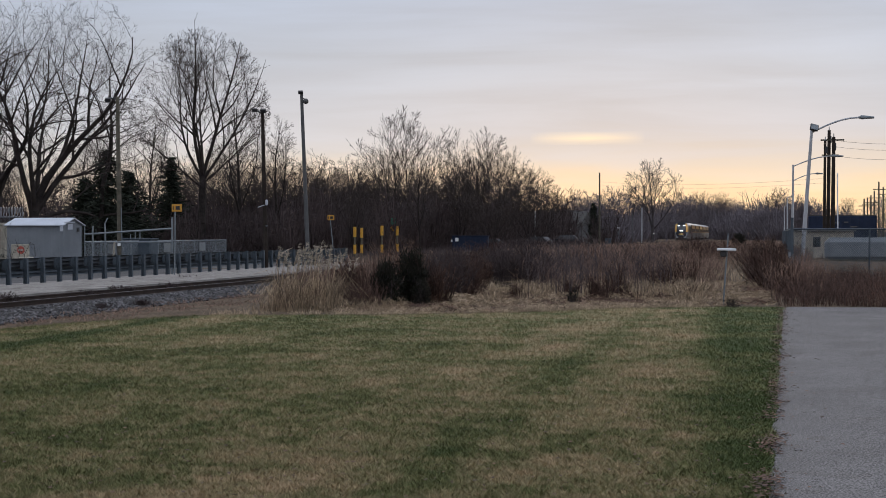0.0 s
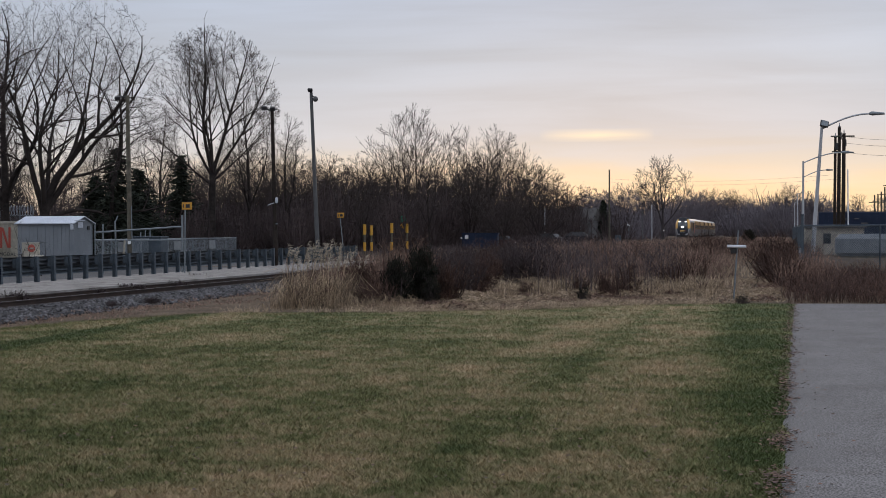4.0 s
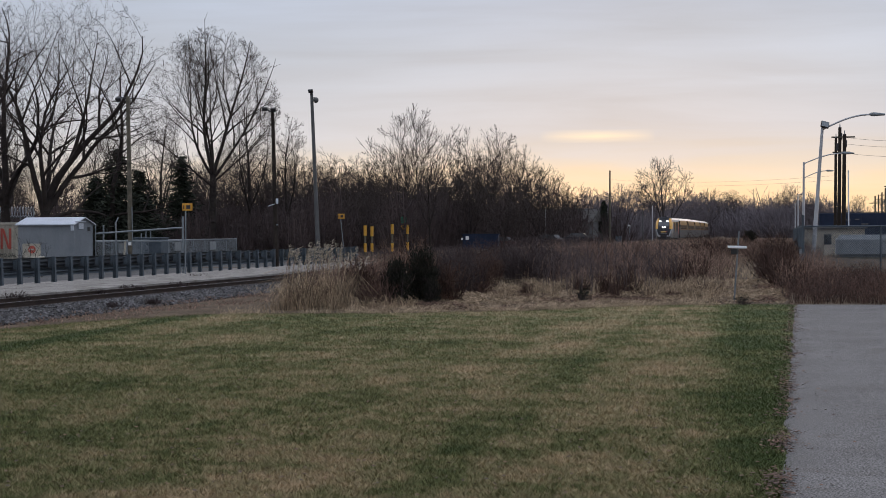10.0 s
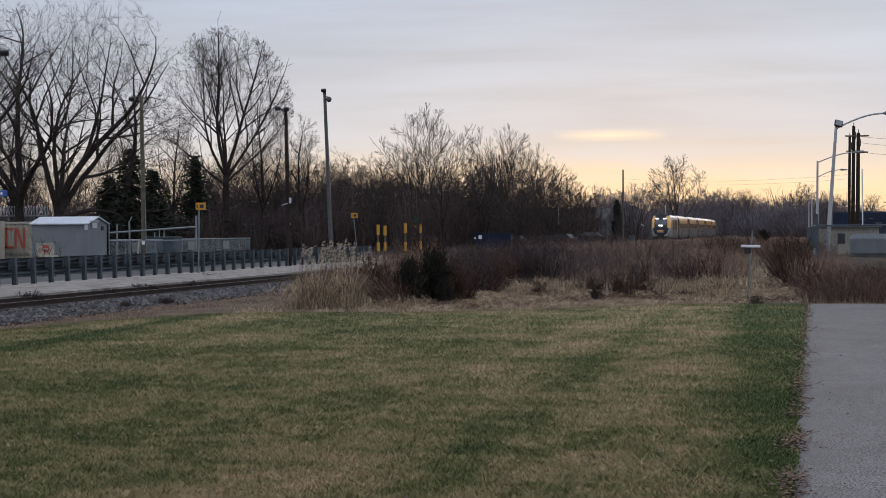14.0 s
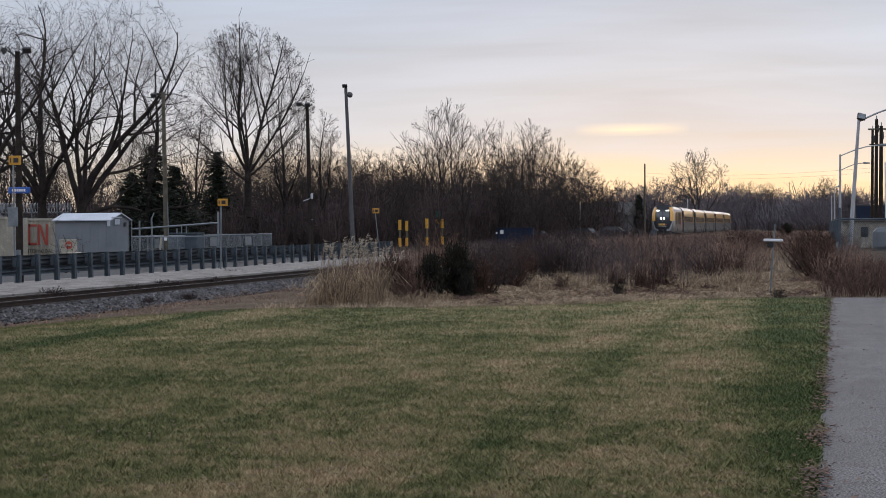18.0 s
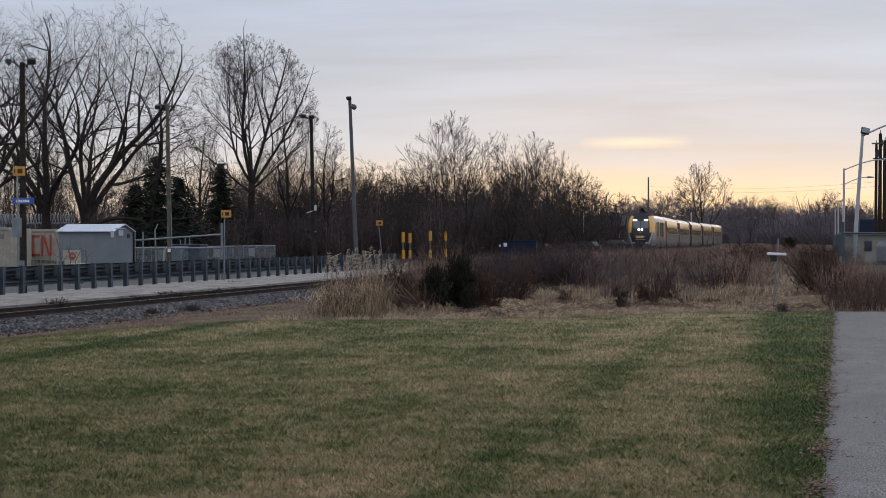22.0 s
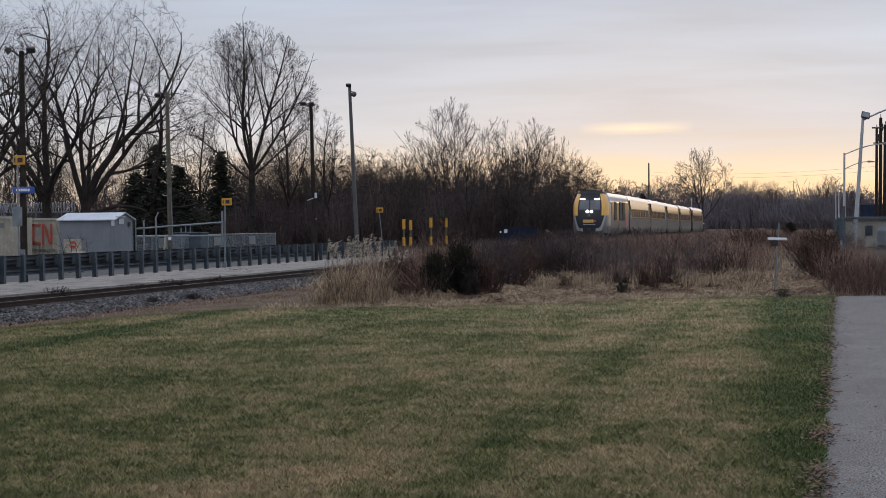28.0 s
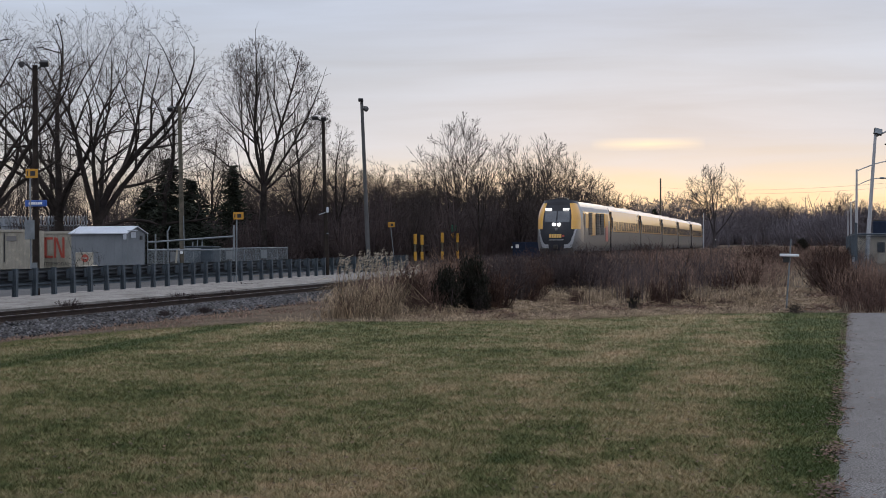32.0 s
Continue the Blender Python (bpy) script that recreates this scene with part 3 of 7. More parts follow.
tagged(mesh_ob("platform", vs, fs, "concrete", smooth=False), "pale concrete trackside platform strip", "platform", kind="structure")
sheet("pavement", steps((-31.5, -28.4, 1)), steps((10, 104, 4)), 0.02, "concrete", "pale gravel verge behind the guardrail")
sheet("yard", steps((-75, -31.5, 3)), steps((10, 120, 4)), 0.02, "yardfloor", "dark worn asphalt yard behind the guardrail")

# ---- guardrail ----
GUARD_X = -29.0
gz = -0.36
rail_thing = base("guardrail", GUARD_X, 60, gz)
tagged(rail_thing, "blue-grey steel guardrail on closely set posts", "guardrail")
bm = bmesh.new()
for w in (-0.075, 0.075):
    add_box(bm, w, 0, 0.56, 0.016, 0.17, 1.12)
add_box(bm, 0, 0, 0.56, 0.14, 0.02, 1.12)
post = part("post", bm, "guard", rail_thing)
bm = box(-0.16, 0, 0.86, 0.16, 0.15, 0.36, 0.01)
block = part("spacer_block", bm, "guard", rail_thing)
n_post = 46
for i in range(n_post):
    y = 38.85 + 1.5145 * i
    o, o2 = (post, block) if i == 0 else (new("post", post.data), new("spacer_block", block.data))
    for q in (o, o2):
        q.parent = rail_thing
        q.matrix_basis = pose(random.uniform(-0.02, 0.02), y - 60, random.uniform(-0.03, 0.01), random.uniform(-1, 1), random.uniform(-1.2, 1.2), random.uniform(-4, 4))


def w_beam(zc, x0):
    prof = [(0, -0.155), (-0.02, -0.15), (-0.08, -0.10), (-0.08, -0.06), (0.0, -0.015), (0.0, 0.015), (-0.08, 0.06), (-0.08, 0.10), (-0.02, 0.15), (0, 0.155)]
    vs, fs = [], []
    n = len(prof)
    for j, y in enumerate(steps((-24, 49, 3.65))):
        for px, pz in prof:
            vs.append((x0 + px, y, zc + pz + 0.01 * math.sin(j * 2.1)))
        if j:
            for i in range(n - 1):
                a = (j - 1) * n + i
                fs.append((a, a + n, a + n + 1, a + 1))
    return vs, fs


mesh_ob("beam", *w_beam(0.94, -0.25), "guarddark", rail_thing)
# Extra beam, added to widen the painted shadow band between the posts.
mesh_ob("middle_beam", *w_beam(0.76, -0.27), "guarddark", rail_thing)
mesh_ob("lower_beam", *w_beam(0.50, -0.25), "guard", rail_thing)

# ---- train ----
BODY_PROFILE = [(1.30, 0.32), (1.47, 0.55), (1.525, 0.95), (1.525, 1.95), (1.525, 2.06), (1.485, 2.86), (1.435, 3.45), (1.36, 3.78), (1.2, 4.02), (0.8, 4.22), (0.0, 4.32)]


def half_strip(i0, i1, y0, y1, side, grow=0.0, n=1):
    """A strip of the body side between two points of the section."""
    vs, fs = [], []
    pr = BODY_PROFILE[i0:i1 + 1]
    k = len(pr)
    for j in range(n + 1):
        y = y0 + (y1 - y0) * j / n
        for x, z in pr:
            vs.append((side * (x + grow), y, z + (grow if x < 1.3 and z > 3 else 0)))
    for j in range(n):
        for i in range(k - 1):
            a = j * k + i
            fs.append((a, a + k, a + k + 1, a + 1) if side > 0 else (a, a + 1, a + k + 1, a + k))
    return vs, fs


def join(*meshes):
    vs, fs = [], []
    for v, f in meshes:
        o = len(vs)
        vs += list(v)
        fs += [tuple(i + o for i in q) for q in f]
    return vs, fs


def bogie(parent, y):
    bm = bmesh.new()
    for sx in (-1.1, 1.1):
        add_box(bm, sx, y, 0.55, 0.16, 3.3, 0.28, 0.03)
        add_box(bm, sx, y, 0.8, 0.2, 1.2, 0.25, 0.03)
        for dy in (-1.25, 1.25):
            add_box(bm, sx, y + dy, 0.48, 0.22, 0.4, 0.4, 0.04)
    add_box(bm, 0, y, 0.6, 2.3, 0.5, 0.3, 0.03)
    frame_ = part("bogie", bm, "under", parent)
    for dy in (-1.25, 1.25):
        bm = rod((-0.9, y + dy, 0.46), (0.9, y + dy, 0.46), 0.09)
        for sx in (-0.76, 0.76):
            add_rod(bm, (sx - 0.06, y + dy, 0.46), (sx + 0.06, y + dy, 0.46), 0.46, sides=18)
        part("wheelset", bm, "under", frame_, "dark axle with two wheels")
    return frame_


def coach_body(thing, length, y0):
    for s in (1, -1):
        mesh_ob("lower_body", *half_strip(0, 3, y0, y0 + length, s), "traingrey", thing, "grey lower side panels", True)
    for s in (1, -1):
        mesh_ob("window_band", *half_strip(3, 5, y0, y0 + length, s), "trainyellow", thing, "yellow window band", True)
    for s in (1, -1):
        mesh_ob("upper_panel", *half_strip(5, 7, y0, y0 + length, s), "trainyellow", thing, "glossy yellow upper side", True)
    mesh_ob("roof", *join(*(half_strip(7, 10, y0, y0 + length, s) for s in (1, -1))), "trainsilver", thing, "silver rounded roof", True)
    for yy in (y0, y0 + length):
        vs = [(x, yy, z) for x, z in BODY_PROFILE] + [(-x, yy, z) for x, z in reversed(BODY_PROFILE[:-1])]
        mesh_ob("end_wall", vs, [tuple(range(len(vs)))], "traindark", thing)
    bm = box(0, y0 + length / 2, 0.55, 2.4, length * 0.5, 0.6, 0.05)
    part("underframe", bm, "under", thing)
    for yy in (y0 - 0.3,):
        part("gangway", box(0, yy, 2.2, 1.5, 0.62, 3.0, 0.05), "under", thing)


def coach():
    thing = base("passenger_coach", 0, 0)
    tagged(thing, "yellow over grey passenger coach with silver roof", "coach", "coaches of the train")
    coach_body(thing, 25.3, 0.35)
    pane = None
    for k in range(10):
        y = 3.4 + k * 2.05
        for s in (1, -1):
            if pane is None:
                pane = mesh_ob("window", [(0.012, -0.82, 0), (0.012, 0.82, 0), (-0.028, 0.82, 0.80), (-0.028, -0.82, 0.80), (-0.02, -0.82, 0), (-0.02, 0.82, 0), (-0.06, 0.82, 0.80), (-0.06, -0.82, 0.80)],
                               [(0, 1, 2, 3), (0, 4, 5, 1), (1, 5, 6, 2), (2, 6, 7, 3), (3, 7, 4, 0)], "coachglass", thing)
                pane.matrix_basis = pose(1.523, y, 2.07)
            else:
                again(pane, thing, s * 1.523, y, 2.07, 0 if s > 0 else 180)
    door = None
    for y in (1.35, 24.6):
        for s in (1, -1):
            if door is None:
                door = part("door", box(0, 0, 1.15, 0.03, 0.95, 2.25, 0.01), "traingrey", thing, "grey sliding door")
                part("door_window", box(0.012, 0, 1.7, 0.02, 0.5, 0.9), "glass", door)
                door.matrix_basis = pose(1.525, y, 1.0)
            else:
                d2 = again(door, thing, s * 1.525, y, 1.0, 0 if s > 0 else 180)
                again(door.children[0], d2, 0, 0, 0)
    for y in (0.75, 25.25):
        for s in (1, -1):
            part("end_post", box(s * 1.47, y, 2.0, 0.12, 0.14, 3.4, 0.01), "traindark", thing)
    for y in (3.6, 22.4):
        bogie(thing, y)
    part("stripe", box(1.528, 13, 1.93, 0.012, 25.0, 0.05), "traindark", thing)
    part("roof_unit", box(0, 8, 4.25, 1.5, 3.4, 0.12, 0.04), "trainsilver", thing)
    part("roof_unit", box(0, 18, 4.25, 1.5, 3.4, 0.12, 0.04), "trainsilver", thing)
    return thing


def nose_point(u, v):
    """Nose surface: u -1..1 across, v 0..1 from the sill to the roof. The windscreen leans back."""
    z = 0.46 + v * 3.74
    half = 1.68 if z < 2.7 else 1.68 - 0.46 * ((z - 2.7) / 1.5) ** 2.0
    half -= 0.16 * max(0.0, 1.1 - z)
    back = 0.08 if z < 1.3 else 0.08 + 1.25 * ((z - 1.3) / 3.0) ** 1.6
    y = back + (2.9 - back) * (1 - (1 - abs(u) ** 3.4) ** (1 / 3.4))
    x = half * u
    return Vector((x, y, z + (0.14 * (1 - u * u) if v > 0.93 else 0)))


def nose_patch(name, material, parent, inside, label, lift=0.0):
    nu, nv = 72, 72
    vs = {}
    out_v, fs = [], []
    for j in range(nv):
        for i in range(nu):
            u = -1 + 2 * (i + 0.5) / nu
            v = (j + 0.5) / nv
            if not inside(nose_point(u, v), u, v):
                continue
            q = []
            for di, dj in ((0, 0), (1, 0), (1, 1), (0, 1)):
                key = (i + di, j + dj)
                if key not in vs:
                    uu, vv = -1 + 2 * key[0] / nu, key[1] / nv
                    p = nose_point(uu, vv)
                    p = p + Vector((p.x * 0.3, -1.0, 0.0)).normalized() * lift
                    vs[key] = len(out_v)
                    out_v.append(p)
                q.append(vs[key])
            fs.append(tuple(q))
    return mesh_ob(name, out_v, fs, material, parent, label, True)


def locomotive():
    thing = base("locomotive", 0, 0)
    tagged(thing, "yellow, grey and black diesel locomotive with lit headlights", "locomotive")

    def zone(p, u, v):
        ax = abs(p.x)
        if p.z > 2.05:
            if abs(u) < 0.64 or p.z > 4.02:
                return "mask"
            return "yellow" if abs(u) < 0.975 else "shell"
        curve = 0.93 + 4.2 * max(0.0, ax - 0.8) ** 2
        if p.z >= curve:
            return "mask"
        if p.z > curve - 0.58 and ax > 0.6:
            return "silver"
        return "chin" if ax < 1.15 else "shell"

    nose_patch("front_mask", "traindark", thing, lambda p, u, v: zone(p, u, v) == "mask", "charcoal front mask")
    nose_patch("yellow_flank", "trainyellow", thing, lambda p, u, v: zone(p, u, v) == "yellow" and u > 0, "yellow nose flank")
    nose_patch("yellow_flank", "trainyellow", thing, lambda p, u, v: zone(p, u, v) == "yellow" and u < 0, "yellow nose flank")
    nose_patch("silver_swoosh", "trainsilver", thing, lambda p, u, v: zone(p, u, v) == "silver" and u > 0, "silver lower flank")
    nose_patch("silver_swoosh", "trainsilver", thing, lambda p, u, v: zone(p, u, v) == "silver" and u < 0, "silver lower flank")
    for s in (1, -1):
        nose_patch("nose_shell", "traingrey", thing, lambda p, u, v: zone(p, u, v) == "shell" and s * u > 0, "grey nose shell")
    nose_patch("chin", "traindark", thing, lambda p, u, v: zone(p, u, v) == "chin", "black chin")
    for s in (1, -1):
        nose_patch("windscreen", "windscreen", thing, lambda p, u, v: 2.58 < p.z < 3.42 and 0.035 < s * p.x < 0.92, "dark windscreen pane", 0.03)
    # body behind the nose
    L0, L1 = 2.85, 21.4
    for s in (1, -1):
        mesh_ob("lower_body", *half_strip(0, 3, L0, L1, s), "traingrey", thing, "grey lower side", True)
    for s in (1, -1):
        mesh_ob("side_body", *half_strip(3, 5, L0, L1, s), "traingrey", thing, "grey side", True)
    for s in (1, -1):
        mesh_ob("upper_panel", *half_strip(5, 6, L0 + 1.6, L1, s), "trainyellow", thing, "yellow upper side", True)
    for s in (1, -1):
        mesh_ob("cab_side", *half_strip(5, 6, L0, L0 + 1.6, s), "traingrey", thing, "grey cab side", True)
    for s in (1, -1):
        mesh_ob("shoulder", *half_strip(6, 7, L0, L1, s), "trainsilver", thing, "silver shoulder", True)
    mesh_ob("roof", *join(*(half_strip(7, 10, L0, L1, s) for s in (1, -1))), "trainsilver", thing, "silver roof", True)
    for yy in (L0 + 0.02, L1):
        vs = [(x, yy, z) for x, z in BODY_PROFILE] + [(-x, yy, z) for x, z in reversed(BODY_PROFILE[:-1])]
        mesh_ob("end_wall", vs, [tuple(range(len(vs)))], "traindark", thing)
    for s in (1, -1):
        part("cab_window", box(s * 1.515, 3.5, 2.85, 0.04, 1.1, 0.95, 0.02), "glass", thing)
        part("cab_door", box(s * 1.525, 4.9, 2.15, 0.03, 0.75, 2.2, 0.02), "traingrey", thing)
        part("yellow_panel", box(s * 1.525, 9.9, 2.45, 0.05, 2.4, 1.75, 0.02), "trainyellow", thing, "yellow side panel")
        part("cream_panel", box(s * 1.505, 6.6, 2.75, 0.05, 2.2, 1.2, 0.02), "trainyellow", thing, "yellow side panel")
        for y0 in (7.0, 11.6, 14.6):
            g = part("grille", box(s * 1.525, y0 + 1.1, 2.5, 0.06, 2.1, 1.75, 0.02), "traindark", thing, "dark ventilation grille")
            slat = None
            for k in range(9):
                if slat is None:
                    slat = part("slat", box(s * 1.56, y0 + 1.1, 0, 0.03, 1.9, 0.05), "under", g)
                    slat.matrix_basis = pose(0, 0, 1.75)
                else:
                    again(slat, g, 0, 0, 1.75 + 0.2 * k)
        part("yellow_tail", box(s * 1.505, 18.6, 2.85, 0.06, 2.6, 1.2, 0.02), "trainyellow", thing)
        part("red_panel", box(s * 1.532, 18.8, 1.75, 0.03, 1.6, 1.3, 0.02), "trainred", thing, "dull red side panel")
        part("step", box(s * 1.4, 5.0, 0.45, 0.2, 0.8, 0.25, 0.02), "under", thing)
    # lamps
    for s in (1, -1):
        hd = rod((s * 0.19, 0.12, 2.42), (s * 0.19, 0.55, 2.42), 0.115, 0.115, 16)
        part("headlight", hd, "headlight", thing, "lit round headlight")
        part("marker_light", box(s * 0.66, 0.72, 3.55, 0.46, 0.12, 0.15, 0.02), "ditchlight", thing, "lit upper marker light")
    part("nose_emblem", box(0, 0.13, 2.05, 0.22, 0.06, 0.18, 0.04), "traingrey", thing)
    # unreadable road number, as plain bars
    for k in range(5):
        part("number_bar", box(-0.46 + 0.19 * k, 0.085, 1.56, 0.16, 0.03, 0.27), "brass", thing)
    part("number_bar", box(0.52, 0.09, 1.56, 0.18, 0.03, 0.15), "trainred", thing)
    part("front_step", box(0, 0.08, 1.26, 1.1, 0.05, 0.06), "trainsilver", thing)
    part("coupler", box(0, -0.15, 0.75, 0.3, 0.7, 0.3, 0.04), "under", thing)
    bm = bmesh.new()
    add_box(bm, 0, 0.7, 0.42, 2.5, 1.2, 0.5, 0.05)
    part("pilot", bm, "under", thing)
    part("fuel_tank", box(0, 11.5, 0.6, 2.5, 6.0, 0.7, 0.08), "under", thing)
    for y in (5.2, 17.8):
        bogie(thing, y)
    bm = bmesh.new()
    add_box(bm, 0, 3.2, 4.36, 0.9, 0.8, 0.16, 0.04)
    for k in range(3):
        add_rod(bm, (-0.2 + 0.2 * k, 2.7, 4.42), (-0.2 + 0.2 * k, 3.3, 4.46), 0.07, 0.05)
    part("horn", bm, "black", thing)
    part("roof_fan", rod((0, 15, 4.24), (0, 15, 4.36), 0.7, 0.68, 20), "under", thing)
    part("roof_fan", rod((0, 17, 4.24), (0, 17, 4.36), 0.7, 0.68, 20), "under", thing)
    return thing


loco = locomotive()
first_coach = coach()
cars = [first_coach] + [copy_thing(first_coach, pose(0, 0, 0)) for _ in range(4)]
BULK = 1.07
loco.scale = (BULK, 0.955, BULK)
for v in cars:
    v.scale = (BULK, 0.98, BULK)
TRAIN_AT = [(0, 404.79), (2, 387.86), (4, 370.99), (6, 353.39), (8, 335.28), (10, 317.52), (12, 299.81), (14, 281.71), (16, 262.81), (18, 242.64), (20, 221.41), (22, 201.43), (24, 183.0), (26, 166.17), (28, 150.91), (30, 137.16), (32, 124.78)]


def on_track(y):
    dy = 2.0
    head = math.degrees(math.atan2(-(track_x(y + dy) - track_x(y - dy)), 2 * dy))
    climb = math.degrees(math.atan2(rail_z(y + dy) - rail_z(y - dy), 2 * dy))
    return pose(track_x(y), y, rail_z(y), climb, 0, head)


def motions():
    walk(loco, [(t, on_track(y)) for t, y in TRAIN_AT])
    for k, c in enumerate(cars):
        walk(c, [(t, on_track(y + 20.9 + 25.5 * k)) for t, y in TRAIN_AT])

# ---- trees ----


def grow(seed, trunk, limbs, crown, habit, stout):
    """Branch by branch: rows of p0, p1, r0, r1, level, limb.
    trunk: bare height, lean to +x, radius; limbs: height, azimuth, degrees from upright, length, radius;
    crown: ellipsoids that hold the twigs; habit: for each level the side shoots, their share of length, angle, first place, crook, lift, pieces."""
    r = random.Random(seed)
    rows = []
    bare, lean, rad0 = trunk
    foot = Vector((0, 0, -0.3))
    spine = [foot]
    n = max(3, int(bare / 0.7))
    for i in range(n):
        k = (i + 1) / n
        spine.append(Vector((lean * bare * k ** 1.3 + r.gauss(0, 0.02) * bare * 0.3, r.gauss(0, 0.02) * bare * 0.3, -0.3 + (bare + 0.3) * k)))
    for i in range(n):
        wide = [0.85 * rad0 * (1.0 - 0.3 * k + 0.55 * max(0.0, 0.14 - k) / 0.14) for k in (i / n, (i + 1) / n)]
        rows.append((*spine[i], *spine[i + 1], *wide, -1, 0))

    def inside(p):
        return any(((p.x - cx) / rx) ** 2 + ((p.y - cy) / rx) ** 2 + ((p.z - cz) / rz) ** 2 < 1 for cx, cy, cz, rx, rz in crown)

    def bough(p, d, length, rad, lv, limb):
        kids, ratio, angle, first, crook, lift, pieces = habit[lv]
        tip = rad * 0.08
        spots = sorted(first + (1 - first) * (i + r.random()) / kids for i in range(kids)) if lv + 1 < len(habit) else []
        roll = r.uniform(0, 6.28)
        drift = Vector((0, 0, 0))
        for i in range(pieces):
            drift = drift * 0.55 + Vector((r.gauss(0, crook), r.gauss(0, crook), r.gauss(0, crook)))
            d = (d + drift + Vector((0, 0, lift))).normalized()
            e = p + d * (length / pieces)
            last = lv < 2 and i > 0.4 * pieces and not inside(e)
            ra, rb = rad + (tip - rad) * (i / pieces) ** 0.8, rad + (tip - rad) * ((i + 1) / pieces) ** 0.8
            rows.append((*p, *e, ra, 0.012 if last else rb, lv, limb))
            while spots and spots[0] <= (i + 1) / pieces:
                k = spots.pop(0)
                roll += 2.4 + r.uniform(-0.6, 0.6)
                side = d.orthogonal().normalized()
                side.rotate(Matrix.Rotation(roll, 3, d))
                a = radians(angle * r.uniform(0.65, 1.35))
                c = d * math.cos(a) + side * math.sin(a)
                at = p.lerp(e, min(1.0, k * pieces - i))
                ln = length * ratio * (1.2 - 0.6 * k) * r.uniform(0.7, 1.25)
                for f in (1.0, 0.8, 0.62, 0.45):
                    if inside(at + c * ln * f):
                        break
                else:
                    if r.random() < 0.6:
                        continue
                    f = 0.28
                ln *= f
                bough(at, c, ln, min((rad + (tip - rad) * k ** 0.8) * 0.72, ln * stout), lv + 1, limb)
            if last:
                break
            p = e

    for j, (hh, az, polar, ln, rad) in enumerate(limbs):
        k = min(1.0, max(0.0, (hh + 0.3) / (bare + 0.3)))
        f = k * n
        i = min(n - 1, int(f))
        at = spine[i].lerp(spine[i + 1], f - i)
        a, po = radians(az), radians(polar)
        bough(at, Vector((math.cos(a) * math.sin(po), math.sin(a) * math.sin(po), math.cos(po))), ln, rad, 0, j + 1)
    return rows


def tree(label, seed, trunk, limbs, crown, habit, mats=("bark", "limb", "twig"), stout=0.020, fine=0.0065, name="bare_tree"):
    """A bare tree: a trunk, its limbs one by one, and a crown of twigs."""
    thing = base(name, 0, 0)
    tagged(thing, label, "tree")
    q = np.array(grow(seed, trunk, limbs, crown, habit, stout))
    lv = q[:, 8]
    q[:, 6:8] = np.maximum(q[:, 6:8], fine * np.where(lv >= len(habit) - 1, np.array([[1.0], [0.6]]), 1.0).T)
    groups = [("trunk", tubes(q[lv < 0][:, :8], 9), mats[0])]
    for j in range(1, len(limbs) + 1):
        mine = q[(q[:, 9] == j) & (lv >= 0) & (lv < 2)]
        groups.append(("limb", tubes(mine[:, :8], 5), mats[1]))
    groups.append(("crown", ribbons(q[lv >= 2][:, :8], seed), mats[2]))
    for nm, vt, mt in groups:
        o = new(nm, fast_mesh(nm, *vt, mt))
        o.parent = thing
    return thing, float(np.percentile(q[:, 5], 99.8))


def fan(seed, n, low, high, tilt0, tilt1, length, rad):
    """Limbs set round a trunk, the upper ones steeper."""
    r = random.Random(seed)
    out_ = []
    for i in range(n):
        k = i / max(1, n - 1)
        out_.append((low + (high - low) * k, i * 137.5 + r.uniform(-25, 25), tilt0 + (tilt1 - tilt0) * k + r.uniform(-5, 5), length * (1 - 0.25 * k) * r.uniform(0.85, 1.1), rad * (1 - 0.3 * k)))
    return out_


OAK = ((9, 0.58, 44, 0.2, 0.085, 0.018, 12), (7, 0.56, 44, 0.15, 0.11, 0.025, 8), (5, 0.55, 42, 0.15, 0.13, 0.035, 4), (3, 0.55, 38, 0.2, 0.15, 0.04, 3), (0, 0, 0, 0, 0.16, 0.04, 2))
ELM = ((12, 0.50, 36, 0.2, 0.045, 0.012, 10), (7, 0.48, 36, 0.15, 0.07, 0.035, 6), (5, 0.50, 34, 0.15, 0.08, 0.03, 4), (4, 0.55, 32, 0.2, 0.09, 0.0, 3), (0, 0, 0, 0, 0.1, -0.02, 2))
SLIM = ((14, 0.34, 46, 0.2, 0.045, 0.03, 10), (7, 0.46, 40, 0.15, 0.09, 0.05, 5), (6, 0.50, 36, 0.15, 0.1, 0.05, 3), (3, 0.6, 32, 0.2, 0.1, 0.04, 2))
CLUMP = ((10, 0.46, 28, 0.2, 0.04, 0.012, 8), (8, 0.46, 28, 0.12, 0.07, 0.04, 5), (6, 0.52, 28, 0.12, 0.08, 0.06, 3), (4, 0.62, 28, 0.15, 0.08, 0.05, 2))
BUSH = ((9, 0.50, 40, 0.15, 0.08, 0.03, 6), (8, 0.50, 38, 0.12, 0.10, 0.05, 4), (6, 0.55, 36, 0.1, 0.12, 0.05, 3), (2, 0.62, 34, 0.1, 0.12, 0.03, 2))
FAR_HABIT = ((9, 0.5, 42, 0.2, 0.07, 0.03, 7), (7, 0.5, 38, 0.15, 0.1, 0.04, 4), (4, 0.52, 36, 0.1, 0.12, 0.04, 2), (2, 0.6, 34, 0.1, 0.1, 0.03, 2))
BIG = "large bare deciduous tree with crooked spreading dark limbs"
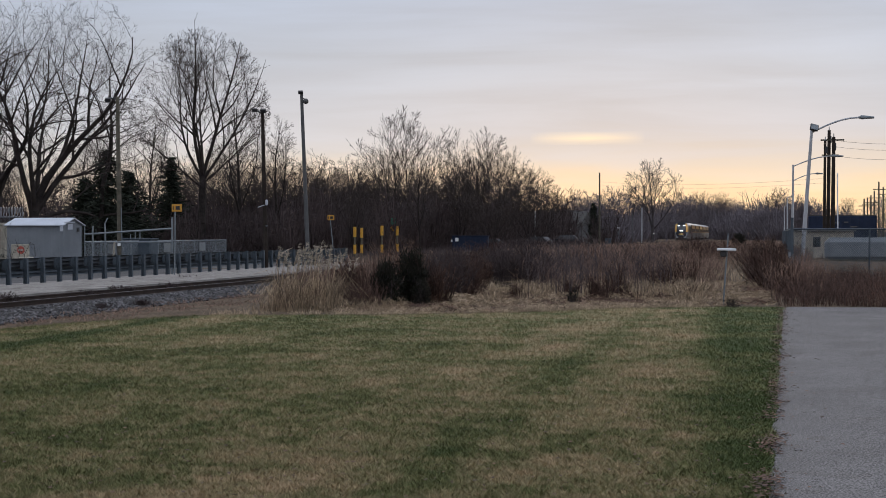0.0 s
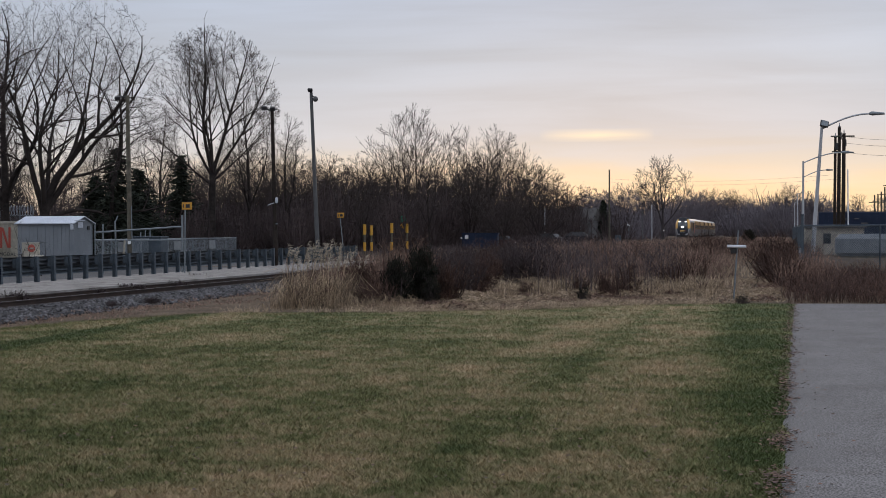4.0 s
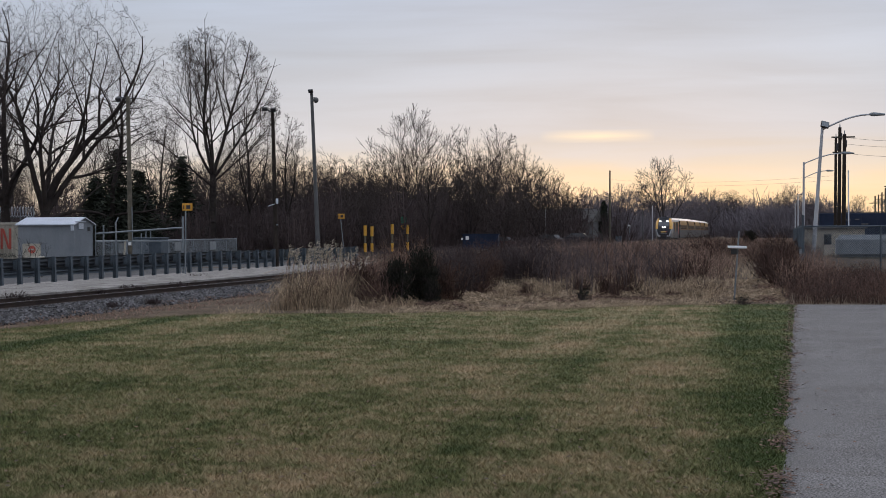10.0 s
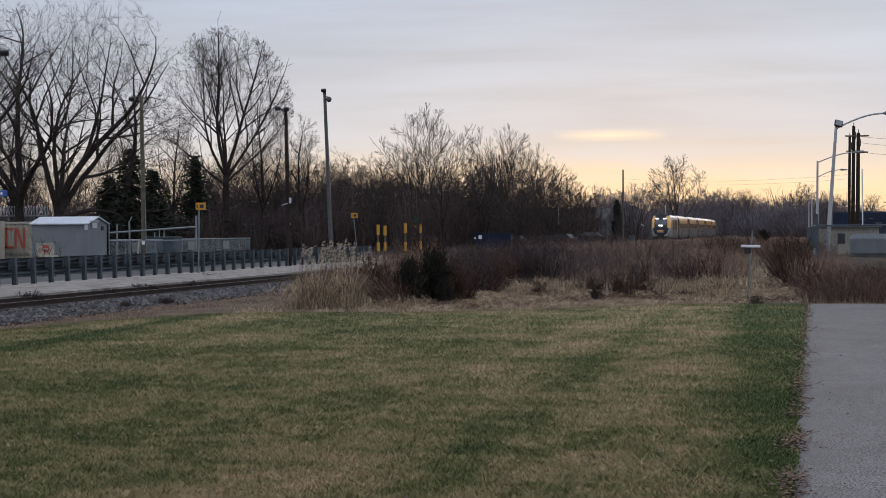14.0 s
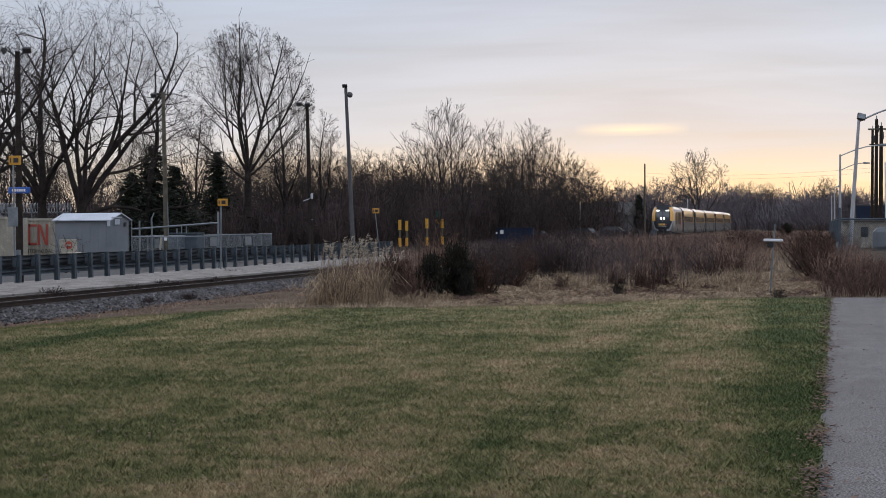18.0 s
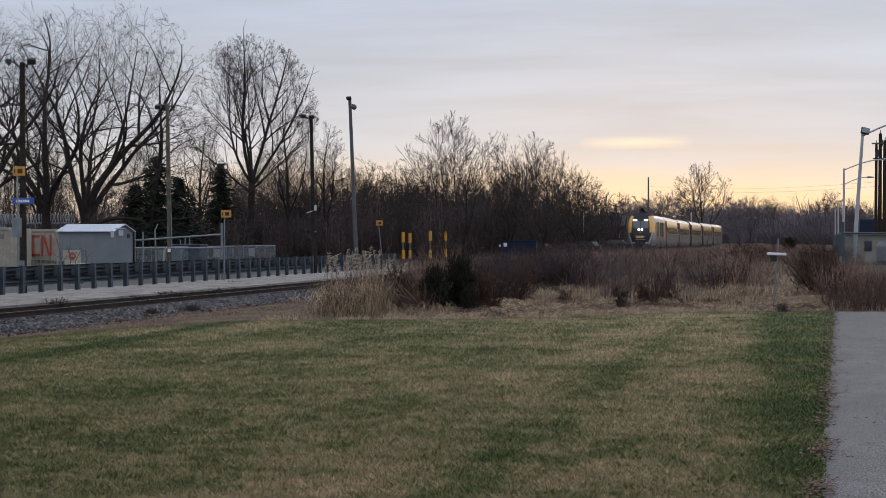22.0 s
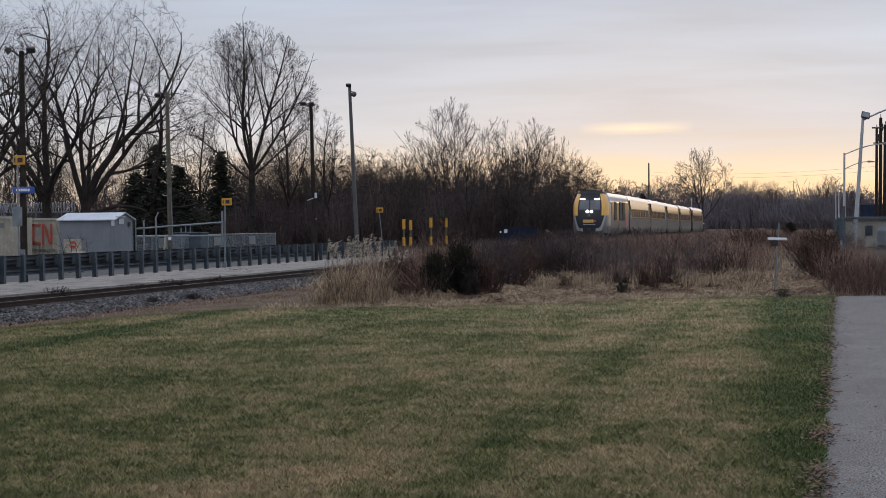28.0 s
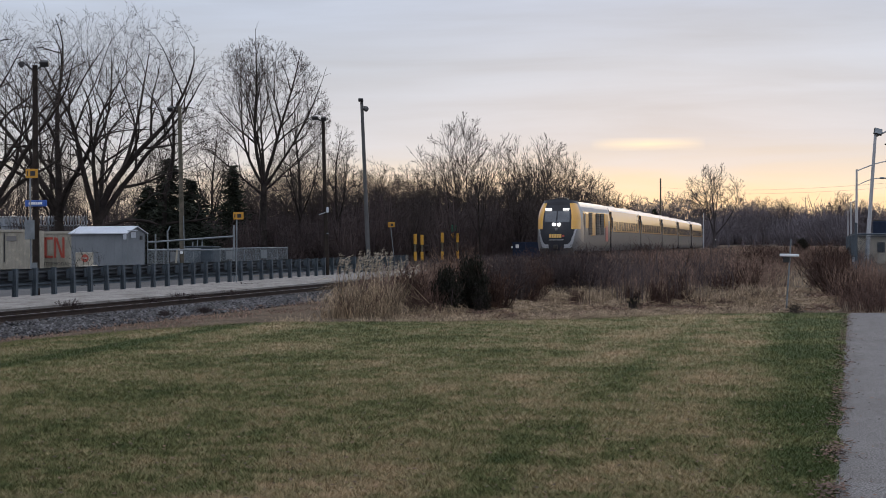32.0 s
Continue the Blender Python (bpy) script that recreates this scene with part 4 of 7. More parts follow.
GROVE = {
    "oak_leaning": tree(BIG, 4, (3.4, 0.12, 0.50), [(3.3, 5, 13, 13.5, 0.33), (3.0, 182, 17, 13.0, 0.25), (2.6, 3, 60, 9.0, 0.17), (3.3, 75, 26, 11.0, 0.22), (3.2, 268, 24, 11.5, 0.22), (3.3, 12, 36, 12.5, 0.24)],
                        ((1.8, 0, 11.6, 6.6, 6.6), (4.0, 0, 6.8, 5.5, 2.6)), OAK),
    "oak_upright": tree(BIG, 9, (4.2, -0.02, 0.47), [(4.1, 0, 6, 14.0, 0.30), (3.9, 178, 20, 13.5, 0.25), (3.6, 190, 38, 10.5, 0.19), (4.0, 80, 22, 11.5, 0.2), (3.8, 280, 27, 12.0, 0.22), (4.0, 20, 22, 12.5, 0.22)],
                        ((-0.6, 0, 11.6, 6.2, 6.9),), OAK),
    "oak_slanting": tree("bare deciduous tree with one leaning crooked stem", 15, (5.5, 0.07, 0.26), [(5.4, 0, 15, 11.0, 0.19), (4.6, 185, 22, 5.0, 0.09), (3.2, 5, 64, 7.5, 0.13), (5.2, 60, 32, 7.0, 0.11)],
                         ((2.3, 0, 12.2, 3.4, 5.0), (3.8, 0, 7.0, 4.5, 2.4)), OAK),
    "elm": tree("tall bare tree with a fine rounded crown", 21, (6.6, 0.02, 0.42), [(6.5, 178, 15, 12.5, 0.19), (6.5, 8, 17, 12.5, 0.19), (6.2, 2, 34, 11.0, 0.15), (6.3, 184, 34, 11.0, 0.14), (6.4, 90, 26, 11, 0.13), (6.3, 268, 26, 11, 0.13), (5.6, 175, 52, 7.5, 0.11), (5.9, 5, 48, 7.5, 0.11)],
                ((0.0, 0, 12.2, 5.6, 6.2), (0.0, 0, 8.6, 5.0, 3.0)), ELM, fine=0.0085),
    "slim": tree("slender bare tree with upright branches", 5, (4.0, 0.02, 0.19), [(3.9, 0, 4, 9.5, 0.16), (3.6, 120, 22, 7.5, 0.1), (3.8, 240, 20, 7.5, 0.1), (3.4, 10, 30, 6.5, 0.09)], ((0, 0, 8.2, 3.1, 5.6),), SLIM, fine=0.009),
    "clump": tree("many-stemmed bare tree with a dense twiggy crown", 12, (2.0, 0.0, 0.40), fan(3, 9, 0.6, 2.0, 46, 4, 14.0, 0.11), ((0, 0, 8.4, 6.2, 7.0),), CLUMP, fine=0.0145),
    "clump2": tree("bushy many-stemmed bare tree", 14, (1.2, 0.0, 0.30), fan(5, 8, 0.3, 1.2, 42, 6, 9.5, 0.085), ((0, 0, 5.8, 4.9, 5.8),), BUSH, fine=0.014),
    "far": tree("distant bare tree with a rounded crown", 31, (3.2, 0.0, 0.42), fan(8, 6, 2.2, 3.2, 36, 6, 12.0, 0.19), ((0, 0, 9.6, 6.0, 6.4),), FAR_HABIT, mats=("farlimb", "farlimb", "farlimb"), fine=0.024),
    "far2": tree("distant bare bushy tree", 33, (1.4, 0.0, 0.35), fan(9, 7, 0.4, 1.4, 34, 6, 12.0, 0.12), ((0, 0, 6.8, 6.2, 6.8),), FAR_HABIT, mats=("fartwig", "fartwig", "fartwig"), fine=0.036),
}
used = set()


def plant(kind, x, y, top, turn_by, group="bare trees"):
    """Set a tree of that kind so that its crown reaches the height `top`."""
    thing, h = GROVE[kind]
    z = ground_z(x, y)
    k = (top - z) / h
    m = pose(x, y, z, 0, 0, turn_by) @ Matrix.Scale(k, 4)
    if kind in used:
        o = copy_thing(thing, m @ Matrix.Scale(1 / thing.scale.x, 4))
    else:
        o = thing
        o.matrix_basis = m
        used.add(kind)
    tagged(o, group=group)
    return o


TREES = [
    ("oak_leaning", -51.40, 104.00, 18.60, 26), ("oak_upright", -54.90, 106.00, 18.90, 27), ("oak_upright", -55.60, 97.00, 17.80, 205),
    ("oak_slanting", -51.00, 115.00, 16.60, 24), ("elm", -47.36, 128.09, 19.30, 20), ("slim", -45.73, 133.53, 14.55, 130),
    ("slim", -58.60, 112.00, 13.20, 250), ("slim", -54.90, 124.00, 11.60, 40), ("slim", -45.49, 143.79, 12.95, 200), ("clump2", -51.10, 183.47, 10.52, 20),
    ("slim", -57.40, 141.35, 13.75, 300), ("clump2", -52.17, 157.73, 11.42, 160),
    ("clump", -44.55, 195.02, 17.80, 10), ("clump", -38.26, 206.53, 15.90, 120), ("clump", -36.23, 217.15, 14.20, 220),
    ("clump2", -50.11, 198.99, 10.12, 90), ("clump2", -43.53, 210.55, 12.83, 200), ("clump2", -33.75, 222.76, 12.2, 310),
    ("clump2", -57.29, 192.41, 10.99, 250), 
    ("clump", -57.32, 161.78, 12.32, 330), ("clump2", -55.57, 208.08, 9.92, 330), ("clump2", -32.81, 238.27, 11.4, 30),
    ("slim", -76.05, 157.93, 12.63, 130), ("slim", -69.78, 154.12, 12.90, 230), ("slim", -76.06, 147.72, 12.56, 70), ("slim", -79.98, 146.92, 12.84, 20), ("slim", -62.97, 160.62, 11.11, 70),
    ("clump2", -79.05, 159.36, 10.73, 60), ("clump2", -75.66, 164.14, 10.50, 10), ("clump2", -83.78, 156.35, 10.99, 190), ("clump2", -70.60, 167.22, 10.28, 140), ("clump2", -66.04, 170.20, 10.38, 250), ("clump2", -85.36, 150.92, 10.72, 310),
    ("slim", -53.81, 188.02, 9.71, 15), ("slim", -50.29, 193.85, 11.34, 95),
    ("far", -28.51, 402.49, 20.99, 15), ("far2", -39.11, 339.06, 11.29, 50), ("far2", -34.38, 350.24, 12.32, 150),
    ("far", -36.26, 421.31, 14.75, 200), ("far2", -30.12, 565.49, 16.30, 100), ("far", -25.76, 627.64, 18.75, 60),
    ("far", -17.52, 629.33, 18.31, 300), ("far2", -13.16, 650.64, 16.56, 0), ("far2", -31.27, 504.01, 13.31, 280),
    ("far2", -0.99, 428.55, 9.65, 40), ("far", 2.65, 449.72, 15.06, 140), ("far2", 6.89, 409.75, 11.70, 240),
    ("far2", 11.09, 410.62, 10.99, 340), ("far", 21.25, 443.33, 11.68, 80), ("far2", 30.27, 445.18, 12.45, 180),
    ("far2", -4.07, 570.84, 8.70, 180), ("far2", -22.11, 648.81, 17.70, 220), ("far2", -41.42, 328.38, 7.59, 20),
    ("far2", -28.08, 606.75, 16.70, 320), ("far2", -33.66, 432.06, 12.45, 70), ("far2", -38.26, 359.65, 10.70, 270), ("far2", -11.45, 712.24, 13.45, 90),
    ("far2", 4.41, 490.91, 11.47, 300),
]
# the wood's inner trees, along the back of the yard and behind the crossing
inner = random.Random(17)
for k in range(26):
    y = 150 + 75 * (k * 0.618 % 1.0)
    b_ = -21.5 + 13.0 * (k + 0.5) / 26 + inner.uniform(-0.3, 0.3)
    TREES.append(("clump2" if k % 3 else "slim", y * math.tan(radians(b_)), y, y * (0.046 if b_ < -10.2 else 0.036) + inner.uniform(1.0, 3.0), inner.uniform(0, 360)))
for kind, x, y, top, a in TREES:
    plant(kind, x, y, top, a)

# dark brushwood between the trunks, as blocks of stems


def thicket_mesh(name, seed, w, d, h, count, material, lumps=7, stout=1.0):
    """Rounded lumps of crowded stems and twigs."""
    r = np.random.RandomState(seed)
    sg = []
    heap = [(w * ((k + 0.5) / lumps - 0.5) + r.normal(0, w * 0.03), r.uniform(-d, d) / 2, w / lumps * r.uniform(0.75, 1.25), h * r.uniform(0.62, 1.0)) for k in range(lumps)]
    for i in range(count):
        cx, cy, cr, ch = heap[i % lumps]
        u = r.normal(0, 1, 3)
        u /= np.linalg.norm(u)
        k = r.rand() ** 0.4
        end = np.array([cx + u[0] * cr * k, cy + u[1] * cr * k, ch * (0.18 + 0.82 * max(abs(u[2]), r.rand() * 0.8) * k)])
        p = np.array([cx + u[0] * cr * k * 0.5 + r.normal(0, 0.3), cy + u[1] * cr * k * 0.5, -0.2])
        rad = (0.032 + 0.024 * r.rand()) * h / 6 * stout
        ln = np.linalg.norm(end - p)
        mid = (p + end) / 2 + r.normal(0, 0.07, 3) * ln
        for a, q in ((p, mid), (mid, end)):
            sg.append((*a, *q, rad, rad * 0.7))
            for _b in range(4):
                s = a + (q - a) * r.uniform(0.2, 1.0)
                e = s + np.array([r.normal(0, 0.55), r.normal(0, 0.55), r.uniform(-0.1, 0.8)]) * ln * 0.2
                sg.append((*s, *e, rad * 0.6, rad * 0.25))
            rad *= 0.7
    return fast_mesh(name, *ribbons(sg, seed), material)


thick_near = [thicket_mesh("thicket", k, 12, 8, 6.0, 430, "brush", 5) for k in (1, 2)]
thick_far = [thicket_mesh("thicket", k, 26, 12, 9.0, 620, "brush", 6, 0.9) for k in (3, 4)]
# the distant blocks take the twig colour with haze painted in
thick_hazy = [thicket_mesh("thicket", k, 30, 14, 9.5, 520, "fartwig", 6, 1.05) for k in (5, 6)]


def thicket(me, x, y, k, a):
    o = new("thicket", me)
    o.matrix_basis = pose(x, y, ground_z(x, y), 0, 0, a) @ Matrix.Scale(k, 4)
    return tagged(o, "dark leafless brushwood between the tree trunks", "thicket", kind="stuff")


THICKETS = [-62.28, 107.68, 0.75, -59.56, 110.28, 0.72, -56.71, 112.90, 0.7, -54.17, 116.49, 0.75, -51.44, 120.11, 0.8, -48.15, 122.83, 0.85, -45.75, 128.42, 0.95, -43.53, 133.98, 1.05,
            -42.97, 144.31, 1.25, -43.80, 159.57, 1.2, -40.94, 170.24, 1.35, -38.11, 181.04, 1.35, -33.82, 187.02, 1.3, -30.00, 198.01, 1.2]
for i in range(0, len(THICKETS), 3):
    x, y, k = THICKETS[i:i + 3]
    thicket(thick_near[i % 2], x, y, k, i * 47)
    if k > 0.7:
        thicket(thick_near[(i + 1) % 2], x - 4, y + 9, k * 1.15, i * 31 + 90)
for i, (x, y) in enumerate(((-69.94, 126.52), (-66.55, 129.26), (-63.03, 132.02), (-60.30, 135.64), (-57.40, 141.35), (-53.20, 142.21), (-50.63, 147.84))):
    thicket(thick_near[i % 2], x, y, 0.98, i * 77)
FAR_THICKETS = [-82.85, 144.29, 0.85, -78.30, 147.26, 0.85, -73.61, 150.27, 0.85, -69.20, 154.24, 0.82, -64.58, 158.25, 0.85, -61.90, 162.88, 0.85, -63.35, 175.85, 0.95, -61.59, 196.63, 0.95, -57.82, 207.61, 1.0, -54.61, 218.48, 1.15, -50.87, 229.46, 1.25, -46.08, 235.55, 1.2, -41.04, 241.68, 1.15, -36.91, 252.74, 0.95]
for i in range(0, len(FAR_THICKETS), 3):
    x, y, k = FAR_THICKETS[i:i + 3]
    thicket(thick_far[i % 2], x, y, k, i * 61)
    if i > 18:
        thicket(thick_far[(i + 1) % 2], x - 8, y + 16, k * 1.08, 180 + i * 37)
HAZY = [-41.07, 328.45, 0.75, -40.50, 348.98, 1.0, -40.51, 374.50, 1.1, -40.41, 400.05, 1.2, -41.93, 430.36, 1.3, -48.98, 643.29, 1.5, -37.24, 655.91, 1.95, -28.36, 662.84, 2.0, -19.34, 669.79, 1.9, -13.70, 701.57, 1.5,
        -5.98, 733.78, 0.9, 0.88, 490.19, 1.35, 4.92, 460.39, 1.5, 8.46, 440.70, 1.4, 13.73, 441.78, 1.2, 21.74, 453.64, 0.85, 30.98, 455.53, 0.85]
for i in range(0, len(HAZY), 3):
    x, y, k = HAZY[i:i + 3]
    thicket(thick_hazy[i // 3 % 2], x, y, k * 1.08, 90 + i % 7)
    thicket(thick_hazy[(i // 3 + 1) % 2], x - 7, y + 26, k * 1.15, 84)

# ---- dry grass and weeds ----


def blades(pts, lo, hi, lean, width, seed):
    """Single flat blades at the points."""
    r = np.random.RandomState(seed)
    p = np.asarray(pts, float)
    n = len(p)
    h = r.uniform(lo, hi, n)
    a = r.uniform(0, 6.28, n)
    w = width * r.uniform(0.6, 1.5, n)
    side = np.stack([np.cos(a) * w, np.sin(a) * w, np.zeros(n)], 1)
    tip = p + np.stack([r.normal(0, lean, n) * h, r.normal(0, lean, n) * h, h], 1)
    return np.stack([p - side, p + side, tip], 1).reshape(-1, 3), np.arange(n * 3).reshape(-1, 3)


def needles(pts, lo, hi, lean, width, seed, bend=0.0):
    """Thin upright three-sided blades at the points."""
    r = np.random.RandomState(seed)
    p = np.asarray(pts, float)
    n = len(p)
    h = r.uniform(lo, hi, n)
    tip = p + np.stack([r.normal(0, lean, n) * h, r.normal(0, lean, n) * h, h], 1)
    a = r.uniform(0, 6.28, n)
    w = width * r.uniform(0.7, 1.4, n)
    v = np.zeros((n, 4, 3))
    for k in range(3):
        v[:, k] = p + np.stack([np.cos(a + k * 2.094) * w, np.sin(a + k * 2.094) * w, np.full(n, -0.02)], 1)
    v[:, 3] = tip
    t = (np.arange(n)[:, None, None] * 4 + np.array([[0, 1, 3], [1, 2, 3], [2, 0, 3]])[None]).reshape(-1, 3)
    return v.reshape(-1, 3), t


# lawn blades, thinner with distance
r = np.random.RandomState(11)
n = 620000
yy = 8.8 * (41 / 8.8) ** r.rand(n)
kk = r.uniform(-0.60, 0.09, n)
xx = yy * kk
edge = np.array([lawn_left(float(v)) for v in np.linspace(8, 42, 400)])
left = np.interp(yy, np.linspace(8, 42, 400), edge)
ok = (xx > left - r.exponential(0.22, n)) & (xx < 0.012 * (yy - 10) + r.normal(0.0, 0.03, n)) & (yy < 37.5 + r.normal(0, 0.2, n))
xx, yy = xx[ok], yy[ok]
zz = np.array([ground_z(float(a), float(b)) for a, b in zip(xx, yy)]) + 0.012
v, t = blades(np.stack([xx, yy, zz], 1), 0.012, 0.045, 0.9, 0.005, 12)
tagged(new("lawn_grass", fast_mesh("lawn_grass", v, t, "blades")), "short patchy lawn grass, green and straw", "grass", kind="stuff")


def weed_field(name, spots, material, lo, hi, seed, width, branch, label, lean=0.10):
    """Upright dead stalks with short side shoots; spots: x, y, radius, count."""
    r = np.random.RandomState(seed)
    pts = []
    for x, y, rad, count in spots:
        a = r.uniform(0, 6.28, count)
        d = rad * np.sqrt(r.rand(count))
        for px, py in zip(x + np.cos(a) * d, y + np.sin(a) * d):
            pts.append((px, py, ground_z(px, py)))
    p = np.array(pts)
    v, t = needles(p, lo, hi, lean, width, seed + 1)
    vs, ts = [v], [t]
    tips, feet = v.reshape(-1, 4, 3)[:, 3], p
    off = len(v)
    for b in range(branch):
        k = r.uniform(0.35, 0.95, len(p))[:, None]
        q = feet + (tips - feet) * k
        v2, t2 = needles(q, lo * 0.15, hi * 0.25, 0.7, width * 0.75, seed + 5 + b)
        vs.append(v2)
        ts.append(t2 + off)
        off += len(v2)
    me = fast_mesh(name, np.concatenate(vs), np.concatenate(ts), material)
    return tagged(new(name, me), label, "weeds", kind="stuff")


r = random.Random(4)


def rough(x, y):
    """Where the field grows rank, 0 to 1."""
    return min(1.0, max(0.0, 0.42 + 2.0 * noise.noise((x * 0.25, y * 0.12, 2.0)) + 0.6 * noise.noise((x * 0.5, y * 0.3, 5.0))))


def on_trail(x, y, reach):
    """The trodden way that leads on from the path."""
    return abs(x + 0.95) < 0.3 + 0.45 * reach


def arching(name, spots, material, lo, hi, spread, width, seed, label, droop=0.35):
    """Tussocks of long blades that rise, lean out and hang over; spots: x, y, radius, count."""
    q = np.random.RandomState(seed)
    rows_ = []
    for x, y, rad, count in spots:
        z = ground_z(x, y)
        a, d = q.uniform(0, 6.28, count), rad * np.sqrt(q.rand(count))
        h = q.uniform(lo, hi, count) * (1 - 0.35 * (d / rad) ** 2)
        px, py = x + np.cos(a) * d, y + np.sin(a) * d
        out_ = a + q.normal(0, 0.8, count)
        s_ = spread * h * q.uniform(0.4, 1.5, count)
        w = width * q.uniform(0.6, 1.3, count)
        at = [np.stack([px + np.cos(out_) * s_ * f, py + np.sin(out_) * s_ * f, z + h * g], 1) for f, g in ((0, -0.02), (0.18, 0.55), (0.55, 0.95))]
        at.append(np.stack([px + np.cos(out_) * s_ * 1.15, py + np.sin(out_) * s_ * 1.15, z + h * (1.0 - droop * q.uniform(0.2, 1.4, count))], 1))
        for k in range(3):
            rows_.append(np.concatenate([at[k], at[k + 1], (w * (1 - 0.25 * k))[:, None], (w * (0.75 - 0.3 * k))[:, None]], 1))
    o = new(name, fast_mesh(name, *ribbons(np.concatenate(rows_), seed), material))
    return tagged(o, label, "grass", kind="stuff")


def lying(name, pts, material, length, width, seed, label):
    """Flattened dead stalks and leaves matted on the soil."""
    q = np.random.RandomState(seed)
    p = np.array([(x, y, ground_z(x, y) + 0.01 + 0.05 * q.rand()) for x, y in pts])
    n_ = len(p)
    a = q.uniform(0, 6.28, n_)
    ln = length * q.uniform(0.3, 1.3, n_)
    e = p + np.stack([np.cos(a) * ln, np.sin(a) * ln, q.uniform(-0.02, 0.35, n_) * ln], 1)
    m_ = (p + e) / 2 + np.stack([q.normal(0, 0.1, n_) * ln, q.normal(0, 0.1, n_) * ln, q.uniform(0.05, 0.3, n_) * ln], 1)
    w = np.full((n_, 1), width)
    rows_ = np.concatenate([np.concatenate([p, m_, w, w], 1), np.concatenate([m_, e, w, w * 0.4], 1)])
    return tagged(new(name, fast_mesh(name, *ribbons(rows_, seed), material)), label, "grass", kind="stuff")


def off(bearing_, y):
    """A place in the field by its bearing in degrees and its depth."""
    return y * math.tan(radians(bearing_)), y


# matted straw in front, with bare brown gaps
mat, brown_mat, tufts = [], [], []
for _ in range(42000):
    y = 32.2 + 24 * r.random() ** 1.15
    x, y = off(r.uniform(-15.5, 0.2), y)
    if lawn_left(y - 0.3) + 0.2 * r.gauss(0, 1) < x or lawn_left(y - 1.0) < x and r.random() < 0.55:
        continue
    k = noise.noise((x * 0.55, y * 0.22, 11.0)) + 0.6 * noise.noise((x * 1.7, y * 0.7, 4.0))
    if on_trail(x, y, 0.5) and r.random() < 0.4:
        continue
    (mat if k > -0.12 else brown_mat).append((x, y))
lying("straw_mat", mat, "straw", 0.2, 0.0055, 71, "pale flattened straw matted over the field edge")
lying("brown_litter", brown_mat[:7000], "weed", 0.22, 0.006, 72, "brown flattened stalks matted over the field")
for _ in range(150):
    x, y = off(r.uniform(-13.5, -1.8), 38 + 30 * r.random() ** 1.3)
    if x > lawn_left(y - 1.0) or on_trail(x, y, 0.6) or noise.noise((x * 0.4, y * 0.2, 8.0)) < -0.1:
        continue
    tufts.append((x, y, 0.16 + 0.14 * r.random(), 46))
arching("straw_tussocks", tufts, "straw", 0.16, 0.52, 0.7, 0.006, 73, "pale dry tussocks of arching grass in the field")

# the rank growth behind: low and tan by the trail, brown and taller towards the line
field, stalks, tangle, ruddy = [], [], [], []
for _ in range(1500):
    y = 46 + 104 * r.random() ** 1.5
    x = r.uniform(-18.0, 0.0)
    if y < 75 and x / y < -0.315 or on_trail(x, y, 0.9 + 0.006 * y):
        continue
    k = rough(x, y)
    if k < 0.55:
        field.append((x, y, 0.9 + 0.012 * y, 30))
    if k > 0.35 and r.random() < 0.6:
        stalks.append((x, y, 0.45, 9))
    if k > 0.5 and r.random() < 0.6:
        (tangle if noise.noise((x * 0.3, y * 0.15, 21.0)) > 0 else ruddy).append((x, y, 0.5 + 0.006 * y, 22))
weed_field("field_grass", field, "straw", 0.08, 0.42, 21, 0.009, 1, "low dry straw-coloured field grass", 0.7)
weed_field("field_weeds", stalks, "weed", 0.4, 1.15, 22, 0.007, 6, "tall brown dead weed stalks across the field", 0.2)
weed_field("tangled_weeds", tangle, "weeddark", 0.15, 0.85, 23, 0.008, 4, "tangled red-brown weeds across the field", 0.6)
weed_field("ruddy_weeds", ruddy, "weed", 0.15, 0.75, 25, 0.008, 4, "tangled tan-brown weeds across the field", 0.6)

tall = []
for _ in range(120):
    x, y = off(r.uniform(-8.4, -3.6), 41.5 + 16 * r.random() ** 1.3)
    tall.append((x, y, 0.3, 2))
weed_field("bare_stalks", tall, "brush", 0.8, 1.7, 24, 0.008, 8, "tall bare forked stalks standing over the dry field", 0.07)

# ---- poles, signs and yard beyond the line ----


def flood_head(parent, x, y, z, rz, tilt=35):
    bm = bmesh.new()
    add_box(bm, 0, 0.14, 0, 0.34, 0.16, 0.24, 0.02)
    add_box(bm, 0, 0.03, 0, 0.2, 0.1, 0.14, 0.02)
    o = part("floodlight", bm, "black", parent, "dark floodlight head")
    o.matrix_basis = pose(x, y, z, -tilt, 0, rz)
    return o


def wooden_pole(x, y, z0, top, lean=0.0, material="darkpole", label="", r=0.15):
    thing = base("utility_pole", x, y, z0)
    tagged(thing, label, "pole", "trackside poles")
    h = top - z0
    part("shaft", rod((0, 0, -0.3), (lean, 0, h), r, r * 0.66, 12), material, thing)
    return thing, h, lean


pole, h, ln = wooden_pole(-30.60, 57.04, -0.36, 8.74, label="dark wooden pole with two floodlights and a blue sign")
for s in (-1, 1):
    part("arm", rod((0, 0, h - 0.25), (s * 0.42, 0, h + 0.05), 0.035), "black", pole)
    flood_head(pole, s * 0.45, -0.05, h + 0.1, 160 + s * 40)
bm = box(0.12, -0.2, 3.62, 0.95, 0.05, 0.25, 0.02)
sign = part("station_sign", bm, "bluesign", pole, "blue station name board")
for k in range(6):
    part("letter_bar", box(-0.14 + k * 0.1, -0.232, 3.62, 0.07, 0.012, 0.10), "white", sign)
part("sign_bracket", box(0, -0.12, 3.62, 0.12, 0.2, 0.1), "black", sign)
